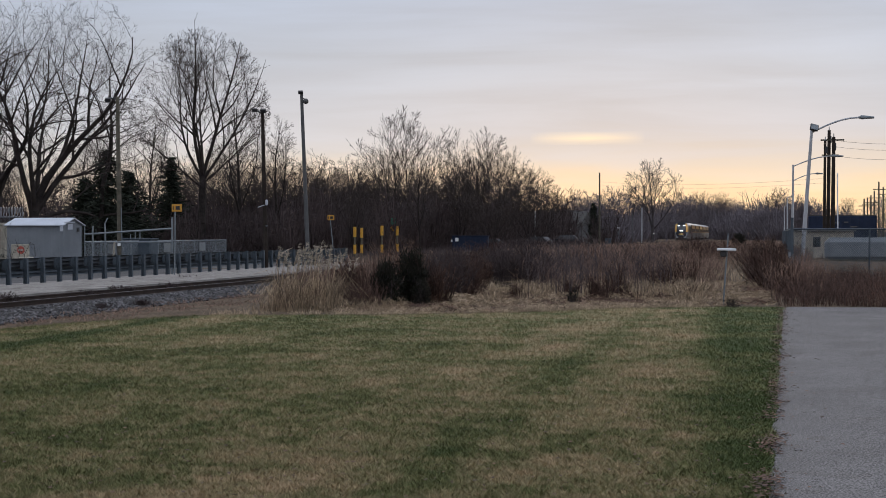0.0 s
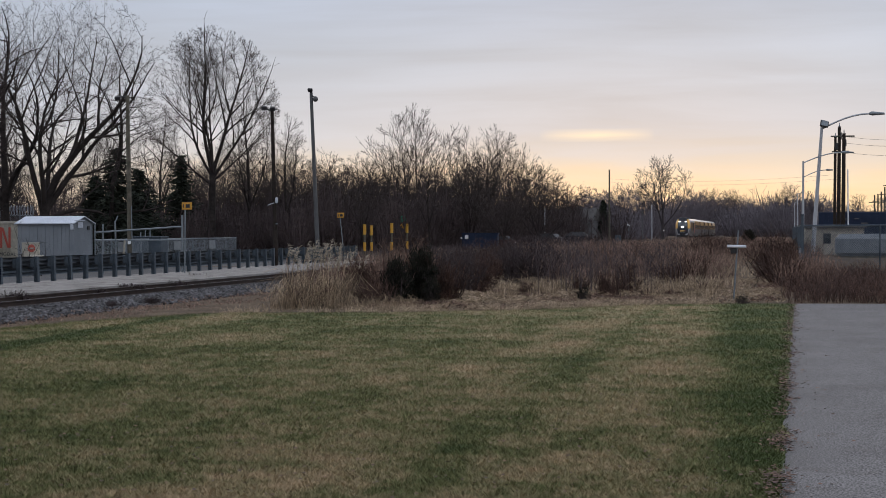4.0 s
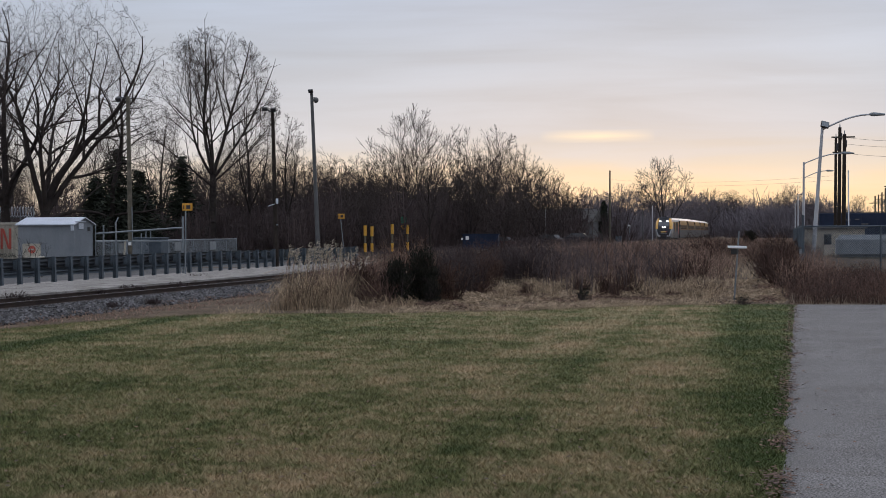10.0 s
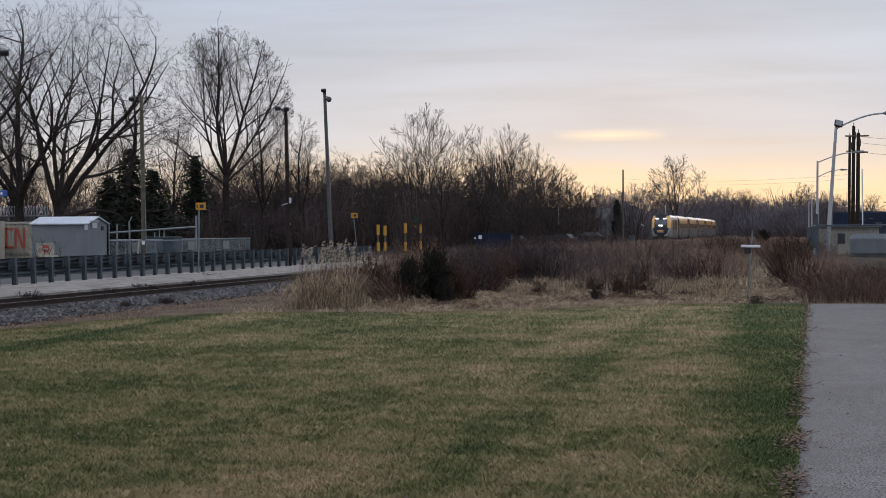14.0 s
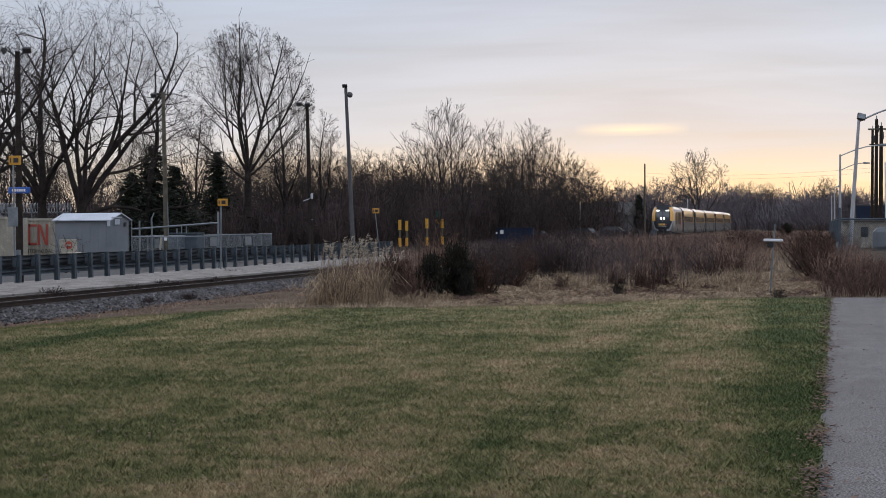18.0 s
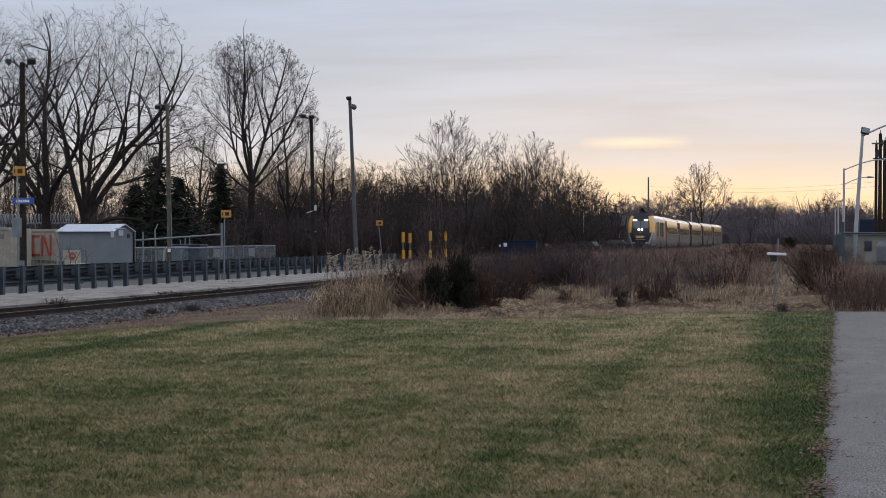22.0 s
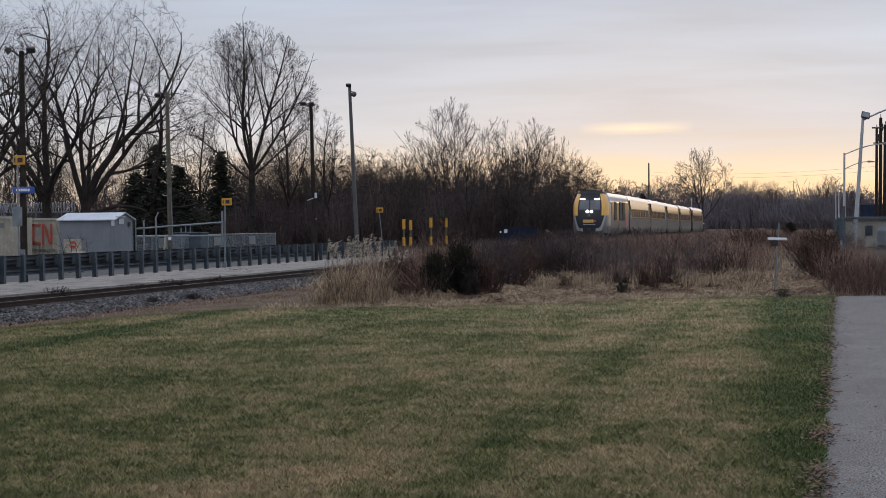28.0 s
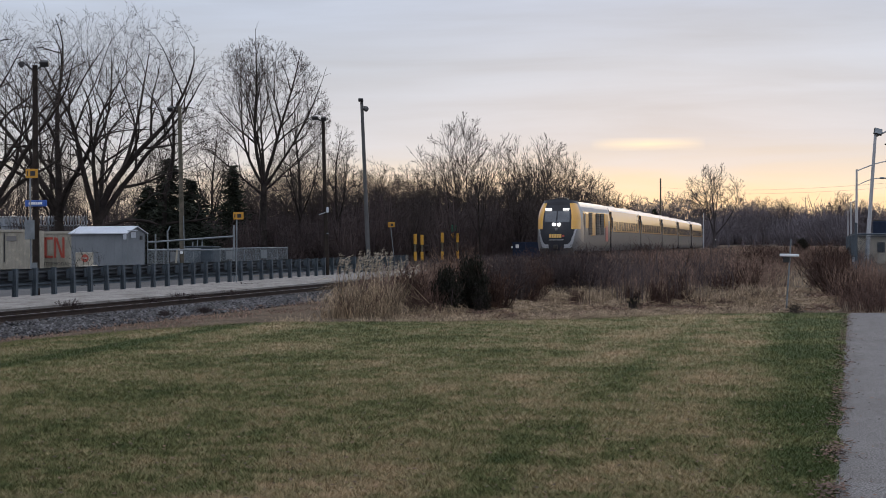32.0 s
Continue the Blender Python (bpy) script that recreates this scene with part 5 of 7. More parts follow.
part("meter_box", box(0.02, -0.17, 1.1, 0.2, 0.14, 0.35, 0.01), "galv", pole)

pole, h, ln = wooden_pole(-36.08, 84.47, -0.4, 9.51, lean=-0.15, material="woodpole", label="weathered pale wooden pole with a short top arm", r=0.16)
part("arm", rod((ln - 0.55, 0, h - 0.05), (ln + 0.1, 0, h - 0.12), 0.05), "black", pole)
flood_head(pole, ln - 0.5, -0.05, h - 0.1, 180)
part("conduit", rod((0.16, -0.08, 0), (0.10, -0.08, 3.6), 0.03), "galv", pole)
part("notice", box(0.0, -0.17, 1.55, 0.18, 0.02, 0.24), "white", pole)

pole, h, ln = wooden_pole(-29.20, 89.99, -0.36, 9.05, lean=-0.22, label="dark wooden pole with a floodlight and pale fittings")
part("arm", rod((ln - 0.5, 0, h + 0.1), (ln, 0, h - 0.2), 0.05), "black", pole)
flood_head(pole, ln - 0.5, 0, h + 0.1, 200)
flood_head(pole, ln + 0.1, 0, h + 0.05, 170)
part("insulator", box(0.1, -0.2, 3.95, 0.16, 0.1, 0.34, 0.05), "shedroof", pole, "pale fitting")
part("bracket", rod((-0.05, -0.15, 3.8), (-0.45, -0.2, 3.66), 0.02), "shedroof", pole)
part("insulator", box(0.1, -0.2, 2.55, 0.13, 0.1, 0.07, 0.03), "galv", pole)

pole, h, ln = wooden_pole(-31.86, 107.81, -0.4, 11.76, lean=-0.5, material="palepole", label="tall grey pole with a round lamp at its head", r=0.17)
bm = bmesh.new()
bmesh.ops.create_uvsphere(bm, u_segments=12, v_segments=8, radius=0.2, matrix=Matrix.Translation((ln + 0.32, 0, h - 0.65)))
part("lamp_globe", bm, "palepole", pole, "pale round lamp")
part("arm", rod((ln, 0, h - 0.4), (ln + 0.3, 0, h - 0.5), 0.03), "black", pole)
flood_head(pole, ln, -0.1, h + 0.05, 180)


def amber_sign(x, y, z, top, w, hgt, lean=0.0, mid=False):
    thing = base("trackside_sign", x, y, z)
    tagged(thing, "amber rectangular sign on a thin steel post", "sign", "amber trackside signs")
    h = top - z
    part("post", rod((0, 0, -0.2), (lean, 0, h - 0.02), 0.035, 0.035, 8), "galv", thing)
    b = part("sign_board", box(lean + 0.1, -0.05, h - hgt / 2, w, 0.03, hgt, 0.01), "yellowsign", thing, "amber sign board")
    for k, (px, pw) in enumerate(((-0.17, 0.05), (0.05, 0.2))):
        part("letter_bar", box(lean + 0.1 + px * w / 0.5, -0.068, h - hgt / 2, pw * w / 0.5, 0.012, hgt * 0.5), "black", b)
    if mid:
        part("side_board", box(lean * 0.4 - 0.02, -0.05, h * 0.52, 0.42, 0.03, 0.75, 0.01), "galv", thing, "plain grey sign back")
    return thing


amber_sign(-30.28, 56.06, -0.36, 4.58, 0.52, 0.36, -0.03, True)
amber_sign(-27.18, 69.96, -0.36, 3.10, 0.50, 0.34, 0.04)
amber_sign(-33.53, 120.72, -0.30, 3.22, 0.55, 0.40, -0.38)

# shed
SX, SY, SZ = -36.20, 77.30, -0.4


def gabled_shed():
    thing = base("storage_shed", SX, SY, SZ, -9)
    tagged(thing, "grey metal storage shed with a pale gable roof", "shed")
    L, W, H, R = 3.5, 1.75, 2.6, 0.33
    # walls as boards between x -L..0 and y 0..W
    for k in range(14):
        x0 = -L + k * L / 14
        part("wall_panel", box(x0 + L / 28, 0.02 + 0.006 * (k % 2), H / 2, L / 14 - 0.006, 0.05, H), "shed", thing)
    part("back_wall", box(-L / 2, W - 0.02, H / 2, L, 0.05, H), "shed", thing)
    for x in (-0.02, -L + 0.02):
        vs = [(x, 0.03, 0), (x, W - 0.03, 0), (x, W - 0.03, H), (x, W / 2, H + R), (x, 0.03, H)]
        vs += [(a - 0.05, b, c) for a, b, c in vs]
        fs = [(0, 1, 2, 3, 4), (9, 8, 7, 6, 5)] + [(i, (i + 1) % 5 + 0, (i + 1) % 5 + 5, i + 5) for i in range(5)]
        mesh_ob("end_wall", vs, fs, "shed", thing)
    for s in (0, 1):
        y0, y1 = (-0.14, W / 2) if s == 0 else (W + 0.14, W / 2)
        vs = [(-L - 0.12, y0, H - 0.05), (0.12, y0, H - 0.05), (0.12, y1, H + R), (-L - 0.12, y1, H + R)]
        vs += [(a, b, c + 0.05) for a, b, c in vs]
        mesh_ob("roof_panel", vs, [(3, 2, 1, 0), (4, 5, 6, 7), (0, 1, 5, 4), (1, 2, 6, 5), (2, 3, 7, 6), (3, 0, 4, 7)], "shedroof", thing, "pale metal roof sheet")
    part("fascia", box(0.13, W / 4 - 0.05, H + R / 2 - 0.03, 0.02, W / 2 + 0.1, 0.05), "shedroof", thing)
    part("corner_trim", box(0.0, -0.0, H / 2, 0.09, 0.09, H, 0.005), "shed", thing)
    part("downpipe_head", box(-0.05, -0.08, H - 0.2, 0.16, 0.1, 0.28, 0.01), "shedroof", thing)
    part("vent", box(0.015, 1.35, H - 0.25, 0.04, 0.2, 0.22), "black", thing)
    part("notice", box(0.015, 0.6, H - 0.1, 0.03, 0.45, 0.3), "shedroof", thing, "small pale notice")
    part("tap_box", box(-0.85, -0.06, 0.75, 0.2, 0.14, 0.22, 0.01), "black", thing)
    return thing


gabled_shed()

# notice panel with a barred disc, leaning by the shed
nx, ny = -37.25, 74.53
panel = base("notice_panel", nx, ny, -0.4)
tagged(panel, "white panel with a red barred disc beside the shed", "sign")
part("board", box(0, 0, 1.2, 1.0, 0.04, 0.8, 0.02), "cream", panel)
part("disc", rod((0.05, -0.03, 1.3), (0.05, -0.05, 1.3), 0.2, 0.2, 20), "red", panel, "red disc")
part("disc_bar", box(0.05, -0.06, 1.3, 0.26, 0.02, 0.08), "cream", panel)
for s in (-0.4, 0.4):
    part("leg", rod((s, 0.03, -0.1), (s, 0.03, 1.5), 0.03), "galv", panel)
part("bag", box(0.35, -0.1, 0.78, 0.9, 0.4, 0.35, 0.1), "cream", panel, "pale wrapped bundle")

# freight containers


def container(x, y, z, length, height, rz, label, marks):
    thing = base("freight_container", x, y, z, rz)
    tagged(thing, label, "container", "freight containers")
    n = int(length / 0.28)
    prof = []
    for k in range(n):
        x0 = k * length / n
        q = length / n
        prof += [(x0, 0.0), (x0 + q * 0.35, 0.0), (x0 + q * 0.5, 0.036), (x0 + q * 0.85, 0.036)]
    prof.append((length, 0.0))
    vs = [(a, b, 0.15) for a, b in prof] + [(a, b, height - 0.12) for a, b in prof]
    m = len(prof)
    mesh_ob("front_wall", vs, [(i, i + 1, i + 1 + m, i + m) for i in range(m - 1)], "cream", thing, "corrugated cream wall")
    part("core", box(length / 2, 1.25, height / 2, length - 0.02, 2.36, height - 0.1), "cream", thing)
    for zz in (0.08, height - 0.06):
        part("rail", box(length / 2, 0.0, zz, length, 0.12, 0.16, 0.01), "cream", thing)
    for xx in (0.06, length - 0.06):
        part("corner_post", box(xx, -0.005, height / 2, 0.14, 0.14, height, 0.01), "cream", thing)
    if marks:
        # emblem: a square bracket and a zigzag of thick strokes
        for cx, cz, w, hh in ((0.42, 1.80, 0.15, 1.36), (0.66, 2.41, 0.6, 0.15), (0.66, 1.19, 0.6, 0.15)):
            part("emblem_stroke", box(cx, -0.03, cz, w, 0.03, hh), "red", thing, "red emblem stroke")
        for cx, rot in ((1.12, 0), (1.42, 18), (1.72, 0)):
            o = part("emblem_stroke", box(0, 0, 0, 0.14, 0.03, 1.36), "red", thing, "red emblem stroke")
            o.matrix_basis = pose(cx, -0.03 - 0.002 * rot / 18, 1.80, 0, -rot, 0)
        cu = bpy.data.curves.new("lettering", "FONT")
        cu.body, cu.size, cu.extrude, cu.space_character = "INTERMODAL", 0.31, 0.005, 1.12
        o = new("lettering", cu)
        o.parent, o.matrix_basis = thing, pose(0.06, -0.04, 0.62, 90, 0, 0)
        cu.materials.append(M["black"])
    else:
        part("mark_bar", box(length - 1.0, -0.03, height - 0.55, 0.7, 0.02, 0.3), "traingrey", thing)
        part("lock_rod", rod((length - 1.5, -0.03, 0.9), (length - 1.5, -0.03, height - 0.2), 0.04), "black", thing)
    return thing


cx, cy = -51.04, 95.69
container(cx, cy, -0.42, 6.1, 2.85, 0, "cream freight container with red emblem and black lettering", True)
cx, cy = -56.67, 91.47
container(cx, cy, -0.42, 6.9, 2.95, 0, "plain cream freight container with a dark lock rod", False)
pk, pl = -60.96, 107.95
cabin = base("rooftop_unit", pk, pl, -0.42)
tagged(cabin, "pale grey cabin standing behind the containers", "cabin")
part("body", box(0, 0, 2.0, 2.2, 2.2, 4.0, 0.03), "shedroof", cabin)
part("roof_edge", box(0, 0, 4.05, 2.4, 2.4, 0.14, 0.02), "traingrey", cabin)
part("window", box(0.5, -1.11, 3.4, 0.6, 0.04, 0.5), "glass", cabin)

# ---- fences ----


def chain_link(name, width, height, z0, pitch, r, parent, material="galv"):
    """Woven wire between two posts, along +x from the parent's origin."""
    sg = []
    k = int((width + height) / pitch)
    for i in range(k):
        for s in (1, -1):
            a = i * pitch - (height if s > 0 else 0)
            x0, x1 = (a, a + height) if s > 0 else (a + 0.0, a - height)
            zA, zB = 0.0, height
            if s < 0:
                x0, x1 = i * pitch, i * pitch - height
            lo, hi = min(x0, x1), max(x0, x1)
            if hi <= 0 or lo >= width:
                continue
            dx_ = x1 - x0
            t0 = max(0.0, min((0 - x0) / dx_, (width - x0) / dx_))
            t1 = min(1.0, max((0 - x0) / dx_, (width - x0) / dx_))
            if t1 - t0 < 0.01:
                continue
            sg.append((x0 + dx_ * t0, 0, z0 + height * t0, x0 + dx_ * t1, 0, z0 + height * t1, r, r))
    v, t = tubes(sg, 3)
    o = new(name, fast_mesh(name, v, t, material))
    o.parent = parent
    return tagged(o, kind="stuff")


fx, fy = -36.37, 80.33
ex, ey = -37.57, 106.62
yard_fence = base("chain_link_fence", fx, fy, -0.42, math.degrees(math.atan2(ey - fy, ex - fx)))
tagged(yard_fence, "low galvanised chain-link fence round the yard", "fence")
flen = math.hypot(ex - fx, ey - fy)
for k in range(12):
    part("fence_post", rod((flen * k / 11, 0, -0.1), (flen * k / 11, 0, 1.78 if k else 2.6), 0.035), "galv", yard_fence)
part("top_rail", rod((0, 0, 1.72), (flen, 0, 1.72), 0.032), "galv", yard_fence)
chain_link("wire_mesh", flen, 1.7, 0.02, 0.11, 0.006, yard_fence)
for k in (2, 6, 9):
    part("plate", box(flen * k / 11 - 0.9, -0.06, 1.3, 1.3, 0.03, 0.55), "galv", yard_fence, "grey plate wired to the mesh")

gx, gy = -33.83, 74.72
hx, hy = -30.23, 77.50
gate = base("sliding_gate", gx, gy, -0.42, math.degrees(math.atan2(hy - gy, hx - gx)))
tagged(gate, "grey tubular sliding gate with a tall end post", "gate")
glen = math.hypot(hx - gx, hy - gy)
part("top_tube", rod((0, 0, 2.12), (glen, 0, 2.42), 0.045), "galv", gate)
part("mid_tube", rod((0, 0, 1.72), (glen, 0, 1.72), 0.035), "galv", gate)
part("end_post", rod((glen, 0, -0.2), (glen, 0, 3.0), 0.06, 0.055, 12), "galv", gate, "pale end post")
for q, top in ((0.09, 2.55), (0.24, 2.7)):
    part("upright", rod((glen * q, 0, -0.1), (glen * q - (0.0 if q < 0.2 else 0.06), 0, top), 0.045), "galv", gate)
part("upright_top", rod((glen * 0.24 - 0.06, 0, 2.65), (glen * 0.24 + 0.08, 0, 2.95), 0.03), "galv", gate)
part("yellow_stay", rod((glen * 0.31, -0.1, 0.7), (glen * 0.33, -0.1, 1.72), 0.05), "cream", gate, "pale diagonal stay")
tx, ty = -37.02, 89.38
unit = base("transformer_box", tx, ty, -0.42)
tagged(unit, "blue-grey steel transformer cabinet behind the fence", "cabinet")
part("body", box(0, 0, 0.9, 2.0, 1.2, 1.8, 0.04), "guard", unit)
part("lid", box(0, 0, 1.84, 2.1, 1.3, 0.08, 0.02), "guard", unit)
for s in (-0.5, 0.5):
    part("door", box(s, -0.61, 0.9, 0.94, 0.03, 1.5, 0.01), "guard", unit)
for q in range(3):
    part("bushing", rod((-0.5 + q * 0.3, 0, 1.88), (-0.5 + q * 0.3, 0.02, 2.15 + 0.12 * q), 0.04, 0.03), "galv", unit, "pale insulator")

# coiled barbed wire on the far fence
wx, wy = -62.85, 105.52
wx2, wy2 = -53.52, 107.43
razor = base("coiled_wire_fence", wx, wy, -0.42, math.degrees(math.atan2(wy2 - wy, wx2 - wx)))
tagged(razor, "tall fence topped with coiled barbed wire", "fence")
rlen = math.hypot(wx2 - wx, wy2 - wy)
for k in range(11):
    part("fence_post", rod((rlen * k / 10, 0, -0.1), (rlen * k / 10, 0, 4.1), 0.05), "galv", razor)
sg = []
turns = int(rlen / 0.2)
last = None
for i in range(turns * 12 + 1):
    a = i / 12 * 2 * math.pi
    p = (rlen * i / (turns * 12), 0.36 * math.cos(a), 3.75 + 0.36 * math.sin(a))
    if last:
        sg.append((*last, *p, 0.022, 0.022))
    last = p
o = new("wire_coil", fast_mesh("wire_coil", *tubes(sg, 3), "shedroof"))
o.parent = razor
chain_link("wire_mesh", rlen, 3.3, 0.05, 0.16, 0.007, razor)
part("top_rail", rod((0, 0, 3.36), (rlen, 0, 3.36), 0.03), "galv", razor)

# ---- crossing posts and far vehicles ----
for x, y, top in ((-34.26, 129.76, 2.32), (-33.44, 136.05, 2.45), (-34.41, 146.06, 2.45), (-34.95, 134.72, 2.25)):
    z = ground_z(x, y)
    b = base("marker_post", x, y, z)
    tagged(b, "slim post with yellow bands at head and foot", "post", "yellow crossing posts")
    h = top - z
    part("shaft", rod((0, 0, -0.2), (0, 0, h), 0.085), "woodpole", b)
    part("upper_band", rod((0, 0, h - 0.85), (0, 0, h + 0.01), 0.14, 0.14, 12), "yellowpost", b, "yellow upper sleeve")
    part("lower_band", rod((0, 0, 0.35), (0, 0, 1.1), 0.13, 0.13, 12), "yellowpost", b, "yellow lower sleeve")
sx_, sy_ = -35.24, 147.93
road_sign = base("road_sign", sx_, sy_, ground_z(sx_, sy_))
tagged(road_sign, "green plate over an orange diamond on a post", "sign")
part("post", rod((0, 0, -0.2), (0, 0, 3.1), 0.04), "galv", road_sign)
part("green_plate", box(0, -0.05, 3.2, 0.6, 0.03, 0.62, 0.01), "greensign", road_sign)
o = part("orange_diamond", box(0, 0, 0, 0.5, 0.03, 0.5, 0.01), "yellowsign", road_sign)
o.matrix_basis = pose(0.05, -0.06, 2.55, 0, 45, 0)

bx, by = -30.35, 162.21
bin_ = base("waste_skip", bx, by, ground_z(bx, by), 6)
tagged(bin_, "navy blue steel waste skip beside the crossing", "skip")
part("body", box(0, 0, 0.95, 3.7, 2.0, 1.7, 0.04), "boxdark", bin_)
for k in range(7):
    part("rib", box(-1.65 + k * 0.55, -1.03, 0.95, 0.1, 0.08, 1.6), "boxdark", bin_)
part("rim", box(0, 0, 1.82, 3.85, 2.1, 0.1, 0.02), "boxdark", bin_)
part("label_patch", box(-1.35, -1.08, 1.45, 0.34, 0.02, 0.38, 0.02), "white", bin_)
part("label_patch", box(-1.9, -1.03, 1.35, 0.16, 0.02, 0.2), "white", bin_)


def car(x, y, rz, paint, label):
    t = base("parked_car", x, y, ground_z(x, y), rz)
    tagged(t, label, "car", "parked cars")
    secs = [(-2.25, 0.5, 0.75), (-2.1, 0.45, 0.95), (-1.5, 0.4, 1.0), (-1.3, 0.4, 1.05), (1.3, 0.4, 1.05), (2.1, 0.45, 0.85), (2.25, 0.5, 0.7)]
    vs, fs = [], []
    for yy, lo, hi in secs:
        for xx, zz in ((-0.85, lo), (-0.9, (lo + hi) / 2), (-0.8, hi), (0.8, hi), (0.9, (lo + hi) / 2), (0.85, lo)):
            vs.append((xx, yy, zz))
    n = 6
    for j in range(len(secs) - 1):
        for i in range(n):
            fs.append((j * n + i, j * n + (i + 1) % n, (j + 1) * n + (i + 1) % n, (j + 1) * n + i))
    fs += [tuple(range(n)), tuple(reversed(range((len(secs) - 1) * n, len(secs) * n)))]
    mesh_ob("body", vs, fs, paint, t)
    gl = [(-0.78, -1.6, 1.0), (0.78, -1.6, 1.0), (0.78, 1.3, 1.03), (-0.78, 1.3, 1.03), (-0.62, -1.0, 1.5), (0.62, -1.0, 1.5), (0.62, 0.55, 1.5), (-0.62, 0.55, 1.5)]
    mesh_ob("window_glass", gl, [(0, 1, 5, 4), (1, 2, 6, 5), (2, 3, 7, 6), (3, 0, 4, 7)], "black", t)
    part("roof", box(0, -0.22, 1.51, 1.22, 1.5, 0.05, 0.02), paint, t)
    for xx in (-0.82, 0.82):
        for yy in (-1.4, 1.4):
            w = part("wheel", rod((xx - 0.1, yy, 0.33), (xx + 0.1, yy, 0.33), 0.33, 0.33, 16), "rubber", t)
            part("rim", rod((xx - 0.11, yy, 0.33), (xx + 0.11, yy, 0.33), 0.2, 0.2, 12), "galv", w)
    for xx in (-0.6, 0.6):
        part("headlight", box(xx, -2.24, 0.72, 0.35, 0.06, 0.14, 0.02), "white", t)
    return t


car(-31.38, 179.35, 80, "carred", "dark red car parked by the skip")
car(-27.04, 188.41, 70, "cardark", "black car parked under the trees")
car(-25.03, 199.03, 95, "cardark", "black car half hidden by the weeds")

# ---- far poles ----
for x, y, top, r_, mat_ in ((-23.44, 224.88, 10.46, 0.14, "woodpole"), (-33.13, 227.99, 5.07, 0.09, "whitemetal"), (-25.72, 331.60, 7.24, 0.12, "lampsteel"),
                            (-27.68, 331.20, 6.06, 0.12, "palepole"), (-23.99, 260.50, 2.72, 0.06, "galv")):
    b = base("far_pole", x, y, ground_z(x, y))
    tagged(b, "slender distant pole beside the line", "pole", "distant poles")
    part("shaft", rod((0, 0, -0.3), (0, 0, top - ground_z(x, y)), r_, r_ * 0.75), mat_, b)
    if mat_ == "galv":
        part("sign_plate", box(0, -0.08, top - ground_z(x, y), 0.4, 0.04, 0.4), "white", b, "small white plate")
ux, uy = -23.74, 240.13
cab = base("relay_cabinet", ux, uy, ground_z(ux, uy))
tagged(cab, "pale blue-grey relay cabinet beside the line", "cabinet")
part("body", box(0, 0, 0.55, 0.9, 0.7, 1.1, 0.03), "guard", cab)
part("door", box(0, -0.36, 0.55, 0.74, 0.03, 0.95, 0.01), "guard", cab)

# small lit lamps far off, and a house glimpsed through the brush
for x, y, z in ((-37.11, 167.97, 1.95), (-24.00, 342.16, 1.82), (-32.78, 233.17, 0.61)):
    t = base("yard_light", x, y, ground_z(x, y))
    tagged(t, "small lit lamp on a thin dark post", "lamp", "distant yard lights")
    h = z - ground_z(x, y)
    part("post", rod((0, 0.05, -0.2), (0, 0.05, h), 0.04), "black", t)
    bm = bmesh.new()
    bmesh.ops.create_uvsphere(bm, u_segments=10, v_segments=6, radius=0.085, matrix=Matrix.Translation((0, -0.05, h)))
    part("bulb", bm, "lampspot", t, "lit pale bulb")


def house(x, y, w, d, h, rz, label):
    t = base("house", x, y, ground_z(x, y), rz)
    tagged(t, label, "house", "houses behind the trees")
    part("wall", box(0, 0, h / 2, w, d, h, 0.02), "palepole", t, "weathered grey clapboard wall")
    vs = [(-w / 2 - 0.3, -d / 2 - 0.4, h - 0.1), (w / 2 + 0.3, -d / 2 - 0.4, h - 0.1), (w / 2 + 0.3, d / 2 + 0.4, h - 0.1), (-w / 2 - 0.3, d / 2 + 0.4, h - 0.1), (-w / 2 - 0.3, 0, h + d * 0.3), (w / 2 + 0.3, 0, h + d * 0.3)]
    mesh_ob("roof", vs, [(0, 1, 5, 4), (2, 3, 4, 5), (0, 4, 3), (1, 2, 5), (0, 3, 2, 1)], "under", t, "dark shingled roof")
    for k in range(3):
        q = part("window", box(-w / 3 + k * w / 3, -d / 2 - 0.02, h * 0.55, 1.0, 0.06, 1.2, 0.01), "glass", t)
        part("frame", box(-w / 3 + k * w / 3, -d / 2 - 0.005, h * 0.55, 1.2, 0.05, 1.4), "white", q)
    part("chimney", box(w * 0.2, 0.6, h + d * 0.3, 0.6, 0.6, 1.4), "red", t)


house(-67.47, 195.42, 9, 7, 3.2, 10, "weathered grey house glimpsed behind bare trees")
house(-41.33, 297.77, 16, 8, 4.0, -6, "low grey building with a dark roof behind trees")

# ---- marker by the path end ----
mx, my = -1.06, 38.57
marker = base("survey_marker", mx, my, 0)
tagged(marker, "leaning steel post carrying a white cross plank", "marker post")
part("post", rod((0, 0, -0.2), (0.13, 0.02, 1.72), 0.02, 0.018, 8), "galv", marker)
bm = bmesh.new()
add_box(bm, 0, 0, 0, 0.45, 0.12, 0.062, 0.012)
o = part("plank", bm, "whitemetal", marker, "white weathered plank")
o.matrix_basis = pose(0.09, -0.04, 1.335, 0, 1.5, 3)
part("bracket", box(0.02, -0.01, 1.23, 0.16, 0.07, 0.14, 0.02), "black", marker, "dark underside box")

